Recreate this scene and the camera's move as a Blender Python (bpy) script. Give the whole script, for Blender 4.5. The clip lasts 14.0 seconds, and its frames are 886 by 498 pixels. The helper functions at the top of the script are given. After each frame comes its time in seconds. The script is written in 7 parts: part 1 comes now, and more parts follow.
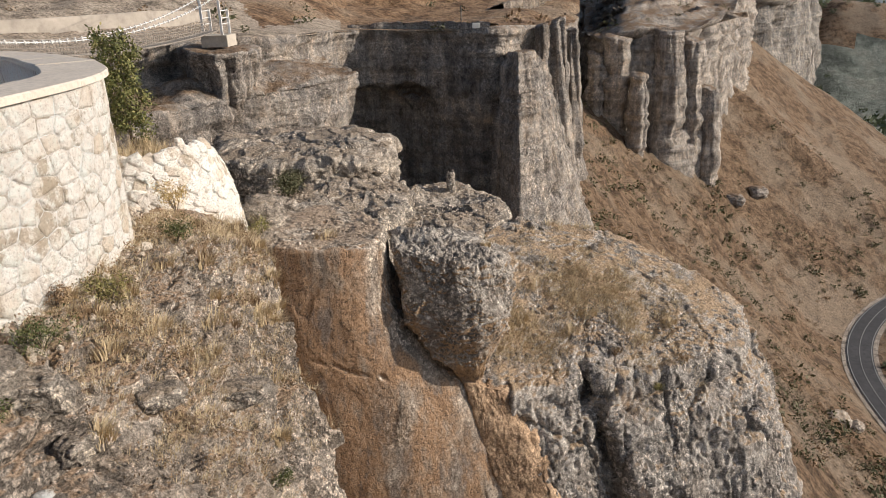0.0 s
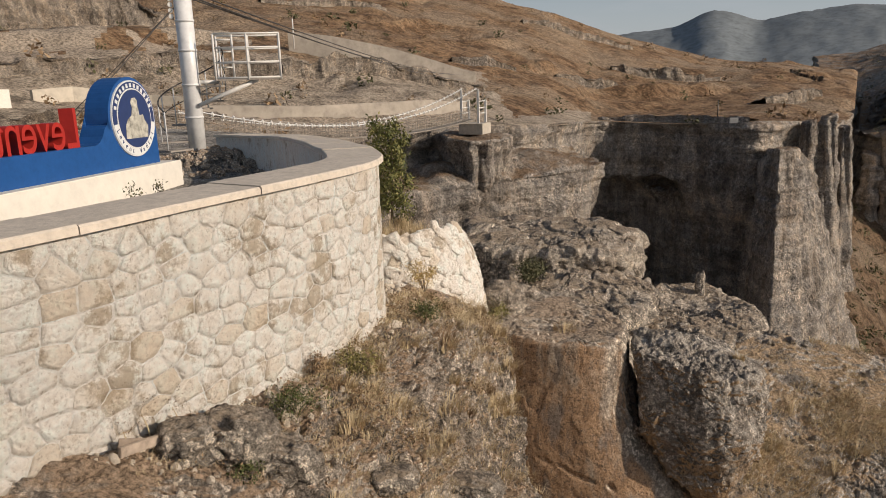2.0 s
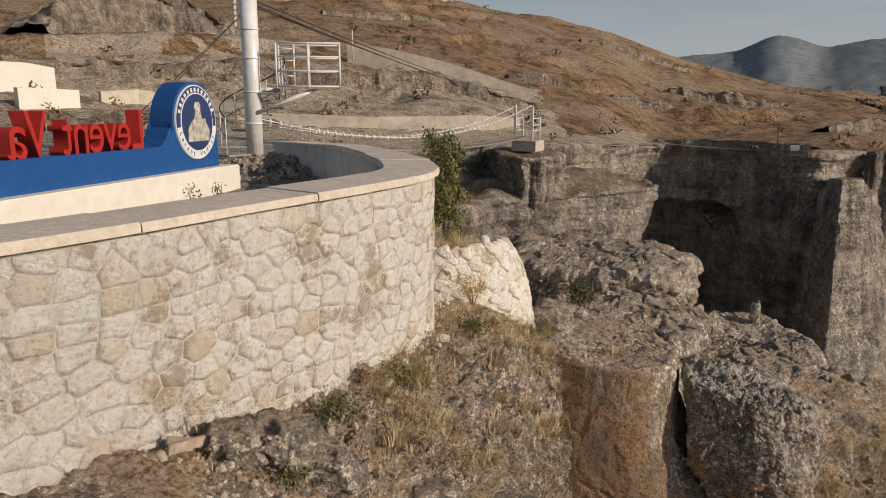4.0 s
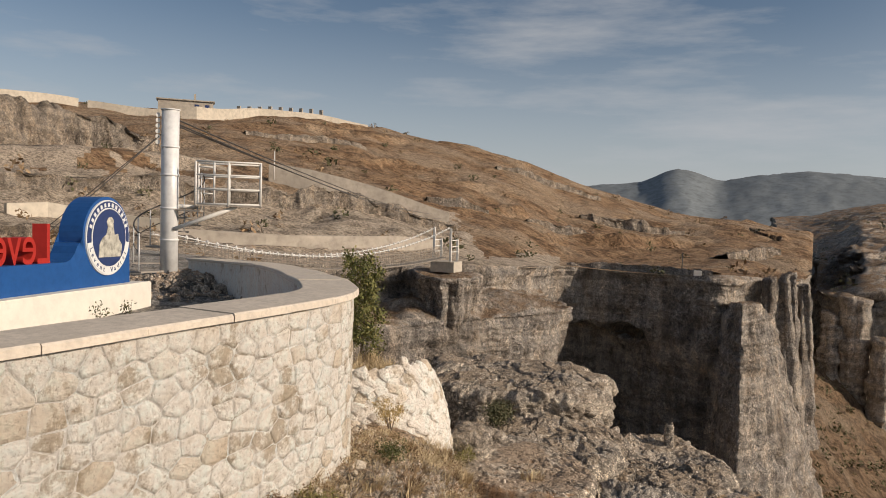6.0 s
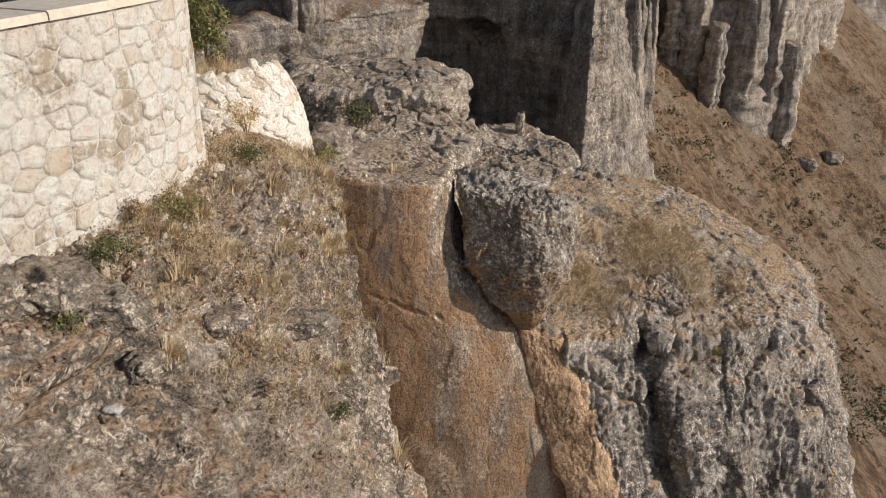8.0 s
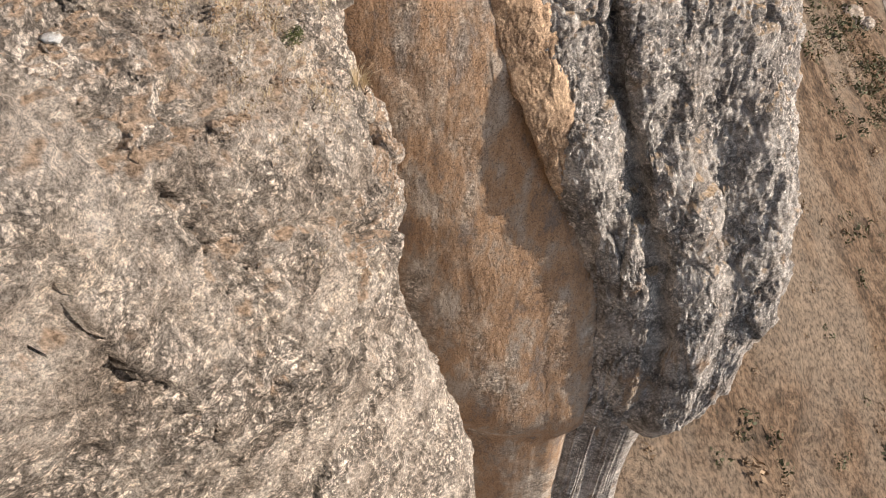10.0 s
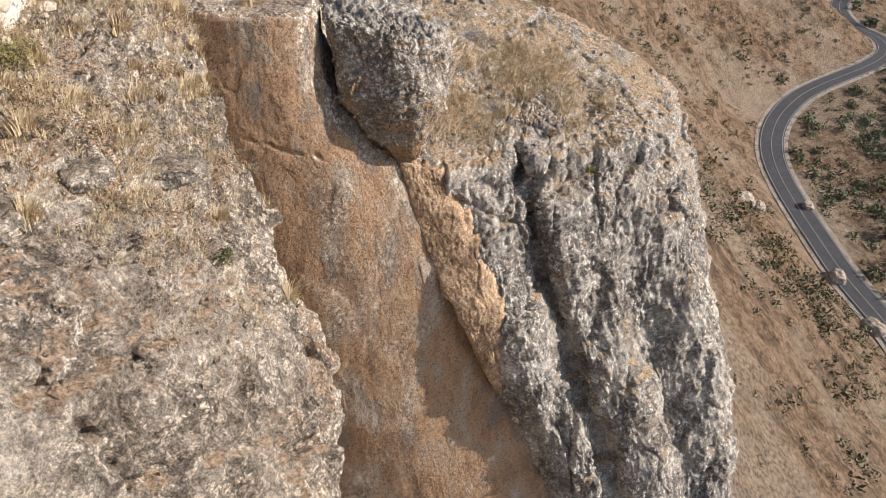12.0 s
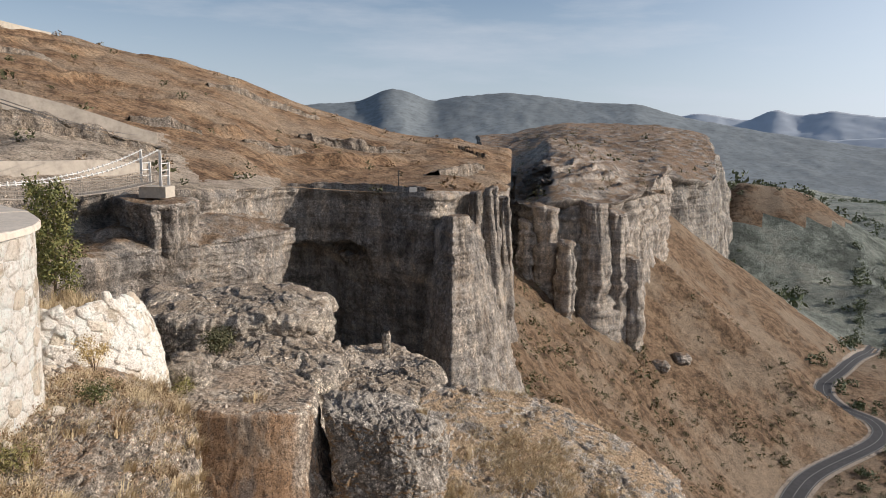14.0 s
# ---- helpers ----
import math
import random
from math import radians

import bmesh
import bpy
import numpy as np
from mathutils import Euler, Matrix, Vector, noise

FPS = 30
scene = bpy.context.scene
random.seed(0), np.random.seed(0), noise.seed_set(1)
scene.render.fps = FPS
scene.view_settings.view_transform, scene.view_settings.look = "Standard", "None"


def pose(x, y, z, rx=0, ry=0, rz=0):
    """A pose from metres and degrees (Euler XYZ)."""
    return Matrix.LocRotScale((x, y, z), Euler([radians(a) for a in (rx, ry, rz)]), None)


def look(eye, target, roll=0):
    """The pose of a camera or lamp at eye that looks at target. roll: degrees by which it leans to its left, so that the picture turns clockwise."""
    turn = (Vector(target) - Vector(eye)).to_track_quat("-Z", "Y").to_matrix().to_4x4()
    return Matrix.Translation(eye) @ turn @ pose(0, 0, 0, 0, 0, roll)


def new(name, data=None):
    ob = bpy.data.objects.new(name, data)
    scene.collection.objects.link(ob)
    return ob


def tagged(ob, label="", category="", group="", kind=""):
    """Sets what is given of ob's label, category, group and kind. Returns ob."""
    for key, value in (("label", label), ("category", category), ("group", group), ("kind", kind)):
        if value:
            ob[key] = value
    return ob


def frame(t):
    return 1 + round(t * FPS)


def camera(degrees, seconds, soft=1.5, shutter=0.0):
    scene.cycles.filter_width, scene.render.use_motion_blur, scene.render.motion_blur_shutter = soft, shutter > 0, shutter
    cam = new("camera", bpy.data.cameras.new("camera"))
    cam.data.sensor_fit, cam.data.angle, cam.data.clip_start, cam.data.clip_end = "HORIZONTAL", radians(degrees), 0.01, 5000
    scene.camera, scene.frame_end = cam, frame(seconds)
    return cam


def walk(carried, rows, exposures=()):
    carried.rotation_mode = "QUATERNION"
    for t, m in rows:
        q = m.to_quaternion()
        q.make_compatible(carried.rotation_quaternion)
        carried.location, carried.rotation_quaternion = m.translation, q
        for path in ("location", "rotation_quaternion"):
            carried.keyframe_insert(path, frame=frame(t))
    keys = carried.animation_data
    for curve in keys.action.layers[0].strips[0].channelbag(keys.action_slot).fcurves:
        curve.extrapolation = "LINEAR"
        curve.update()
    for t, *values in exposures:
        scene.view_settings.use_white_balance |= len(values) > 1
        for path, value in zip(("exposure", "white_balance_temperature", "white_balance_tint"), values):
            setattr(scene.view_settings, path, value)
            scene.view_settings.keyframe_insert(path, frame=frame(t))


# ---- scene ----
from mathutils.bvhtree import BVHTree

cam = camera(61.7, 14.0, soft=0.9)
PATH = [
    (0.00, pose(0.000, -0.000, -0.000, 69.36, 1.79, -0.67)),
    (0.50, pose(-0.051, 0.094, 0.004, 70.23, 1.26, 0.39)),
    (1.00, pose(-0.106, 0.150, 0.014, 72.67, 1.13, 4.50)),
    (1.50, pose(-0.131, 0.194, 0.029, 74.31, 1.21, 11.66)),
    (2.00, pose(-0.159, 0.194, 0.030, 76.55, 1.66, 17.97)),
    (2.50, pose(-0.192, 0.209, 0.025, 78.07, 1.08, 21.10)),
    (2.70, pose(-0.202, 0.218, 0.021, 78.53, 0.85, 21.40)),
    (3.20, pose(-0.206, 0.219, 0.021, 78.53, 0.47, 21.77)),
    (3.75, pose(-0.214, 0.220, 0.019, 77.89, -0.04, 22.06)),
    (4.30, pose(-0.222, 0.220, 0.018, 77.66, -0.52, 22.09)),
    (4.80, pose(-0.226, 0.221, 0.017, 78.77, -0.80, 21.79)),
    (5.00, pose(-0.223, 0.204, 0.011, 80.79, -0.95, 21.29)),
    (5.50, pose(-0.232, 0.216, 0.033, 86.22, -1.68, 18.97)),
    (6.00, pose(-0.222, 0.207, 0.037, 87.05, -1.79, 16.00)),
    (6.50, pose(-0.209, 0.213, 0.021, 82.47, -1.66, 12.80)),
    (7.00, pose(-0.201, 0.219, 0.004, 77.01, -1.58, 10.28)),
    (7.50, pose(-0.190, 0.212, -0.018, 70.82, -1.30, 7.75)),
    (8.00, pose(-0.165, 0.181, -0.039, 64.71, -1.03, 4.93)),
    (8.50, pose(-0.128, 0.159, -0.044, 57.67, -1.25, 2.81)),
    (9.00, pose(-0.107, 0.150, -0.066, 49.99, -0.82, 2.01)),
    (9.20, pose(-0.107, 0.149, -0.069, 47.43, -0.94, 1.92)),
    (9.70, pose(-0.108, 0.148, -0.077, 40.62, -1.25, 1.81)),
    (10.25, pose(-0.110, 0.144, -0.099, 34.34, -1.55, 1.59)),
    (10.80, pose(-0.113, 0.141, -0.121, 32.84, -1.78, 0.75)),
    (11.30, pose(-0.113, 0.139, -0.130, 38.63, -1.89, -1.04)),
    (11.50, pose(-0.113, 0.142, -0.116, 42.69, -1.91, -2.00)),
    (12.00, pose(-0.107, 0.171, -0.074, 52.40, -1.69, -4.99)),
    (12.50, pose(-0.089, 0.175, -0.035, 63.13, -0.43, -8.71)),
    (13.00, pose(-0.099, 0.199, 0.002, 71.17, 2.38, -10.98)),
    (13.50, pose(-0.098, 0.214, 0.008, 77.66, 0.54, -10.41)),
    (14.00, pose(-0.094, 0.167, 0.048, 81.50, -1.34, -5.29)),
]
EXPOSURES = [(0.0, -0.49, 6150, 10), (0.5, -0.49, 6100, 10), (1.0, -0.43, 6050, 10), (1.5, -0.68, 6250, 10), (2.0, -0.95, 6600, 11), (2.5, -1.08, 6750, 12), (5.0, -1.02, 6650, 11), (5.5, -0.95, 6650, 11), (6.5, -0.84, 7000, 12), (7.0, -0.98, 7200, 13), (7.5, -0.81, 6750, 12), (8.0, -0.67, 6250, 10), (8.5, -0.42, 6150, 10), (9.0, -0.08, 6150, 11), (11.5, -0.09, 6200, 12), (12.0, -0.04, 6000, 10), (12.5, 0.12, 5750, 10), (13.0, 0.08, 5650, 10), (13.5, -0.21, 5850, 10), (14.0, -0.56, 6050, 10)]
walk(cam, PATH, exposures=EXPOSURES)

# ---- world and sun ----
SUN_AZ, SUN_EL = 92.0, 22.0
world = bpy.data.worlds.new("sky")
scene.world = world
world.use_nodes = True
wn, wl = world.node_tree.nodes, world.node_tree.links
wn.clear()
w_out = wn.new("ShaderNodeOutputWorld")
w_bg = wn.new("ShaderNodeBackground")
w_sky = wn.new("ShaderNodeTexSky")
w_sky.sky_type = "NISHITA"
w_sky.sun_disc = False
w_sky.sun_elevation, w_sky.sun_rotation = radians(SUN_EL), radians(SUN_AZ)
w_sky.altitude, w_sky.air_density, w_sky.dust_density, w_sky.ozone_density = 1200, 1.0, 1.2, 1.3
w_bg.inputs["Strength"].default_value = 0.128
w_tc = wn.new("ShaderNodeTexCoord")
w_map = wn.new("ShaderNodeMapping")
w_map.inputs["Scale"].default_value = (2.0, 2.6, 11.0)
w_noise = wn.new("ShaderNodeTexNoise")
w_noise.inputs["Scale"].default_value = 1.7
w_noise.inputs["Detail"].default_value = 7.0
w_noise.inputs["Roughness"].default_value = 0.58
w_ramp = wn.new("ShaderNodeValToRGB")
w_ramp.color_ramp.elements[0].position, w_ramp.color_ramp.elements[1].position = 0.51, 0.76
w_ramp.color_ramp.elements[1].color = (0.65, 0.65, 0.65, 1)
w_mix = wn.new("ShaderNodeMixRGB")
w_mix.inputs[2].default_value = (6.5, 6.7, 7.0, 1)
wl.new(w_tc.outputs["Generated"], w_map.inputs["Vector"])
wl.new(w_map.outputs["Vector"], w_noise.inputs["Vector"])
wl.new(w_noise.outputs["Fac"], w_ramp.inputs["Fac"])
wl.new(w_ramp.outputs["Color"], w_mix.inputs[0])
wl.new(w_sky.outputs["Color"], w_mix.inputs[1])
# pale haze towards the horizon
w_sep = wn.new("ShaderNodeSeparateXYZ")
w_low = wn.new("ShaderNodeMapRange")
w_low.interpolation_type = "SMOOTHSTEP"
w_low.inputs["From Min"].default_value, w_low.inputs["From Max"].default_value = 0.28, -0.02
w_low.inputs["To Min"].default_value, w_low.inputs["To Max"].default_value = 0.0, 0.75
w_haze = wn.new("ShaderNodeMixRGB")
w_haze.inputs[2].default_value = (6.6, 7.1, 7.8, 1)
wl.new(w_tc.outputs["Generated"], w_sep.inputs[0])
wl.new(w_sep.outputs[2], w_low.inputs["Value"])
wl.new(w_low.outputs["Result"], w_haze.inputs[0])
wl.new(w_mix.outputs["Color"], w_haze.inputs[1])
# the haze whitens towards the sun
w_dot = wn.new("ShaderNodeVectorMath")
w_dot.operation = "DOT_PRODUCT"
w_dot.inputs[1].default_value = (math.sin(radians(SUN_AZ)), math.cos(radians(SUN_AZ)), 0.0)
w_near = wn.new("ShaderNodeMapRange")
w_near.interpolation_type = "SMOOTHSTEP"
w_near.inputs["From Min"].default_value, w_near.inputs["From Max"].default_value = 0.1, 1.1
w_near.inputs["To Min"].default_value, w_near.inputs["To Max"].default_value = 0.0, 0.8
w_glow = wn.new("ShaderNodeMixRGB")
w_glow.inputs[2].default_value = (12.0, 12.2, 12.5, 1)
wl.new(w_tc.outputs["Generated"], w_dot.inputs[0])
wl.new(w_dot.outputs["Value"], w_near.inputs["Value"])
wl.new(w_near.outputs["Result"], w_glow.inputs[0])
wl.new(w_haze.outputs["Color"], w_glow.inputs[1])
wl.new(w_glow.outputs["Color"], w_bg.inputs["Color"])
wl.new(w_bg.outputs["Background"], w_out.inputs["Surface"])

sun = new("sun", bpy.data.lights.new("sun", "SUN"))
sun.data.energy, sun.data.angle, sun.data.color = 7.2, radians(0.6), (1.0, 0.87, 0.725)
SUN_WAY = Vector((math.sin(radians(SUN_AZ)) * math.cos(radians(SUN_EL)), math.cos(radians(SUN_AZ)) * math.cos(radians(SUN_EL)), math.sin(radians(SUN_EL))))
sun.matrix_world = look(SUN_WAY * 200, (0, 0, 0))


# ---- materials ----
def material(name, rough=0.9):
    m = bpy.data.materials.new(name)
    m.use_nodes = True
    bsdf = m.node_tree.nodes["Principled BSDF"]
    bsdf.inputs["Roughness"].default_value = rough
    bsdf.inputs["Specular IOR Level"].default_value = 0.25
    return m, m.node_tree.nodes, m.node_tree.links, bsdf


def coords(n, l, scale=(1, 1, 1)):
    tc = n.new("ShaderNodeTexCoord")
    mp = n.new("ShaderNodeMapping")
    mp.inputs["Scale"].default_value = scale
    l.new(tc.outputs["Object"], mp.inputs["Vector"])
    return mp.outputs["Vector"]


def noise_tex(n, l, vec, scale, detail=6.0, rough=0.6):
    t = n.new("ShaderNodeTexNoise")
    t.inputs["Scale"].default_value, t.inputs["Detail"].default_value, t.inputs["Roughness"].default_value = scale, detail, rough
    l.new(vec, t.inputs["Vector"])
    return t.outputs["Fac"]


def voronoi_tex(n, l, vec, scale, feature="F1"):
    t = n.new("ShaderNodeTexVoronoi")
    t.feature = feature
    t.inputs["Scale"].default_value = scale
    l.new(vec, t.inputs["Vector"])
    return t.outputs["Distance"]


def ramp(n, l, fac, stops):
    r = n.new("ShaderNodeValToRGB")
    el = r.color_ramp.elements
    while len(el) < len(stops):
        el.new(0.5)
    for e, (p, c) in zip(el, stops):
        e.position, e.color = p, (*c, 1) if len(c) == 3 else c
    l.new(fac, r.inputs["Fac"])
    return r.outputs["Color"]


def grey(v):
    return (v, v, v)


def mixed(n, l, fac, a, b, mode="MIX"):
    m = n.new("ShaderNodeMixRGB")
    m.blend_type = mode
    for k, v in ((0, fac), (1, a), (2, b)):
        if isinstance(v, (int, float)):
            m.inputs[k].default_value = v
        elif isinstance(v, tuple):
            m.inputs[k].default_value = (*v, 1)
        else:
            l.new(v, m.inputs[k])
    return m.outputs["Color"]


def bumped(n, l, bsdf, height, strength, dist):
    b = n.new("ShaderNodeBump")
    b.inputs["Strength"].default_value, b.inputs["Distance"].default_value = strength, dist
    l.new(height, b.inputs["Height"])
    l.new(b.outputs["Normal"], bsdf.inputs["Normal"])


def slope_of(n, l, lo, hi, axis=2, flip=False):
    """0 to 1 as the surface's normal turns along an axis between lo and hi."""
    g = n.new("ShaderNodeNewGeometry")
    s = n.new("ShaderNodeSeparateXYZ")
    l.new(g.outputs["Normal"], s.inputs[0])
    r = n.new("ShaderNodeMapRange")
    r.inputs["From Min"].default_value, r.inputs["From Max"].default_value = lo, hi
    l.new(s.outputs[axis], r.inputs["Value"])
    return r.outputs["Result"]


def times(n, l, a, b):
    m = n.new("ShaderNodeMath")
    m.operation = "MULTIPLY"
    for k, v in ((0, a), (1, b)):
        if isinstance(v, (int, float)):
            m.inputs[k].default_value = v
        else:
            l.new(v, m.inputs[k])
    return m.outputs[0]


def rock_material(name, pale, mid, dark, orange=None, soil=None, size=1.0, bump=0.05, strata=0.0, soil_lo=0.75, soil_hi=0.95, pits=0.7, cover=(0.36, 0.50), under=False):
    """Weathered limestone: pale body, grey lichen crust, pits with their shade painted in, rust on sheltered faces,
    soil on flat tops.
    """
    m, n, l, b = material(name, 0.95)
    v = coords(n, l)
    big = noise_tex(n, l, v, 0.55 / size, 5)
    mids = noise_tex(n, l, v, 2.6 / size, 9, 0.72)
    fine = noise_tex(n, l, v, 15 / size, 9, 0.8)
    grain = noise_tex(n, l, v, 60 / size, 6, 0.8)
    col = ramp(n, l, mids, [(0.40, dark), (0.49, mid), (0.57, pale)])
    col = mixed(n, l, 0.45, col, ramp(n, l, fine, [(0.42, tuple(c * 0.7 for c in dark)), (0.495, mid), (0.56, tuple(c * 1.1 for c in pale))]))
    col = mixed(n, l, ramp(n, l, big, [(0.35, grey(0.0)), (0.65, grey(0.6))]), col, mixed(n, l, 0.5, col, pale))
    lichen = noise_tex(n, l, v, 1.5 / size, 8, 0.7)
    col = mixed(n, l, 0.8, col, ramp(n, l, lichen, [(0.40, (0.50, 0.465, 0.43)), (0.47, (0.82, 0.79, 0.76)), (0.53, grey(1.0)), (0.62, (1.12, 1.09, 1.04))]), "MULTIPLY")
    warp = n.new("ShaderNodeTexNoise")
    warp.inputs["Scale"].default_value, warp.inputs["Detail"].default_value = 7.0 / size, 3.0
    l.new(v, warp.inputs["Vector"])
    bent = mixed(n, l, 0.16 * size, v, warp.outputs["Color"], "ADD")
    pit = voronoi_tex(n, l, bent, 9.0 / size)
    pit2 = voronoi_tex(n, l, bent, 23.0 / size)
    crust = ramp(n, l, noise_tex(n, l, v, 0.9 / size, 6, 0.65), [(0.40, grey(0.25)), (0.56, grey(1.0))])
    # shade of the gaps between knobs, put into the colour
    pit_shade = ramp(n, l, mixed(n, l, 0.45, pit, pit2), [(0.40, grey(0.0)), (0.53, grey(pits))])
    pit_shade = times(n, l, pit_shade, crust)
    col = mixed(n, l, pit_shade, col, tuple(c * 0.4 for c in dark))
    for scale, share in ((24.0, 0.36), (58.0, 0.4)):
        grains = n.new("ShaderNodeTexVoronoi")
        grains.inputs["Scale"].default_value = scale / size
        l.new(bent, grains.inputs["Vector"])
        col = mixed(n, l, times(n, l, crust, share), col, ramp(n, l, grains.outputs["Color"], [(0.20, grey(0.45)), (0.45, grey(0.95)), (0.60, grey(1.15)), (0.85, grey(1.7))]), "MULTIPLY")
    col = mixed(n, l, 0.5, col, ramp(n, l, grain, [(0.41, grey(0.45)), (0.5, grey(1.0)), (0.58, grey(1.35))]), "MULTIPLY")
    if strata:
        band = noise_tex(n, l, coords(n, l, (0.10, 0.10, 2.6)), strata, 7, 0.65)
        col = mixed(n, l, 0.28, col, ramp(n, l, band, [(0.40, (0.42, 0.41, 0.42)), (0.5, grey(0.9)), (0.58, (1.25, 1.15, 1.03))]), "MULTIPLY")
        streak = noise_tex(n, l, coords(n, l, (0.9, 0.9, 0.07)), 0.9, 7, 0.7)
        col = mixed(n, l, 0.5, col, ramp(n, l, streak, [(0.40, (0.42, 0.43, 0.46)), (0.5, grey(0.95)), (0.58, (1.25, 1.15, 1.03))]), "MULTIPLY")
    if orange:
        face = slope_of(n, l, 0.10, -0.10, 2) if under else slope_of(n, l, -0.40, -0.78, 1)
        patch = ramp(n, l, noise_tex(n, l, coords(n, l, (0.8, 0.8, 0.3)), 0.9 / size, 7, 0.65), [(cover[0], grey(0.12 if cover[0] < 0.4 else 0.0)), (cover[1], grey(1.0))])
        rust = ramp(n, l, noise_tex(n, l, coords(n, l, (1.0, 1.0, 0.35)), 1.6, 9, 0.7), [(0.38, (0.23, 0.18, 0.145)), (0.45, (orange[0] * 0.8, orange[1] * 0.78, orange[2] * 0.76)), (0.51, orange), (0.57, (0.36, 0.275, 0.20)), (0.64, (0.43, 0.36, 0.29))])
        rust = mixed(n, l, ramp(n, l, fine, [(0.41, grey(0.75)), (0.48, grey(0))]), rust, (0.15, 0.115, 0.09))
        rust = mixed(n, l, 0.5, rust, ramp(n, l, grain, [(0.41, grey(0.5)), (0.5, grey(1.0)), (0.58, grey(1.35))]), "MULTIPLY")
        col = mixed(n, l, times(n, l, face, patch), col, rust)
    if soil:
        top = slope_of(n, l, soil_lo, soil_hi, 2)
        dirt = ramp(n, l, noise_tex(n, l, v, 22 / size, 9, 0.8), [(0.42, tuple(c * 0.4 for c in soil)), (0.495, soil), (0.57, tuple(c * 1.25 + 0.05 for c in soil))])
        keep = ramp(n, l, noise_tex(n, l, v, 1.3 / size, 7, 0.7), [(0.43, grey(0.0)), (0.51, grey(0.95))])
        col = mixed(n, l, times(n, l, top, keep), col, dirt)
    speck = noise_tex(n, l, v, 30 / size, 3, 0.75)
    col = mixed(n, l, 0.3, col, ramp(n, l, speck, [(0.38, grey(0.42)), (0.47, grey(0.92)), (0.54, grey(1.08)), (0.64, grey(1.45))]), "MULTIPLY")
    l.new(col, b.inputs["Base Color"])
    h = mixed(n, l, 0.5, mids, fine)
    knobs = mixed(n, l, 1.0, grey(0.75), mixed(n, l, 0.4, pit, pit2), "SUBTRACT")
    h = mixed(n, l, times(n, l, crust, 0.7), h, knobs)
    h = mixed(n, l, 0.22, h, grain)
    bumped(n, l, b, h, 1.0, bump * size * 2.4)
    return m


def plain_material(name, colour, rough=0.7, metal=0.0, vary=0.12, scale=6.0, bump=0.004):
    m, n, l, b = material(name, rough)
    v = coords(n, l)
    f = noise_tex(n, l, v, scale, 6, 0.65)
    big = noise_tex(n, l, v, scale * 0.13, 4, 0.6)
    lo = tuple(c * (1 - 1.6 * vary) for c in colour)
    hi = tuple(min(1.0, c * (1 + vary)) for c in colour)
    c = ramp(n, l, f, [(0.3, lo), (0.5, colour), (0.7, hi)])
    c = mixed(n, l, ramp(n, l, big, [(0.35, grey(0.45)), (0.6, grey(0.0))]), c, lo)
    l.new(c, b.inputs["Base Color"])
    b.inputs["Metallic"].default_value = metal
    if bump:
        bumped(n, l, b, f, 0.7, bump)
    return m


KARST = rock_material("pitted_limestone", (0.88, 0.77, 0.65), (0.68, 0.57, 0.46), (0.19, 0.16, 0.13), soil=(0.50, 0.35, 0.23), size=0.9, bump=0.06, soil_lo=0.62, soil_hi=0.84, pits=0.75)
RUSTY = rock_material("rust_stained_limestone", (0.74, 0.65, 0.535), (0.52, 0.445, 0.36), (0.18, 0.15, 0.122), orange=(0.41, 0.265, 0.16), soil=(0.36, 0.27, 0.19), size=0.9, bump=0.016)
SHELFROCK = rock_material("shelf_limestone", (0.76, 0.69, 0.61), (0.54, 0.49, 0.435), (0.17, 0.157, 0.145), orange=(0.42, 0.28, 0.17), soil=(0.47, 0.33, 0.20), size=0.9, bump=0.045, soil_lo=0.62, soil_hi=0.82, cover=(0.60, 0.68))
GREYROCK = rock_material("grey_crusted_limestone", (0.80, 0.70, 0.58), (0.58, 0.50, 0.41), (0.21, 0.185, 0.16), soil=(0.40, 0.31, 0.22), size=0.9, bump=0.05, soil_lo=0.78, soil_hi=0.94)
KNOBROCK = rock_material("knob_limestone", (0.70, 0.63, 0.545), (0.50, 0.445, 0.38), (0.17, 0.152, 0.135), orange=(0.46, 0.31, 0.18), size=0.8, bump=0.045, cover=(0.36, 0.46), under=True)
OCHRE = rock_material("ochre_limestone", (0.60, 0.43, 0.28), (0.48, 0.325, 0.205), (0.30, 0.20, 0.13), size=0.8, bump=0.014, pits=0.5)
CLIFF = rock_material("layered_cliff_limestone", (0.60, 0.53, 0.455), (0.43, 0.39, 0.345), (0.20, 0.19, 0.18), soil=(0.26, 0.17, 0.10), size=5.0, bump=0.06, strata=0.45, pits=0.3)
FARCLIFF = rock_material("far_layered_limestone", (0.46, 0.42, 0.37), (0.33, 0.305, 0.275), (0.175, 0.172, 0.168), soil=(0.26, 0.165, 0.095), size=12.0, bump=0.05, strata=0.3, pits=0.3)


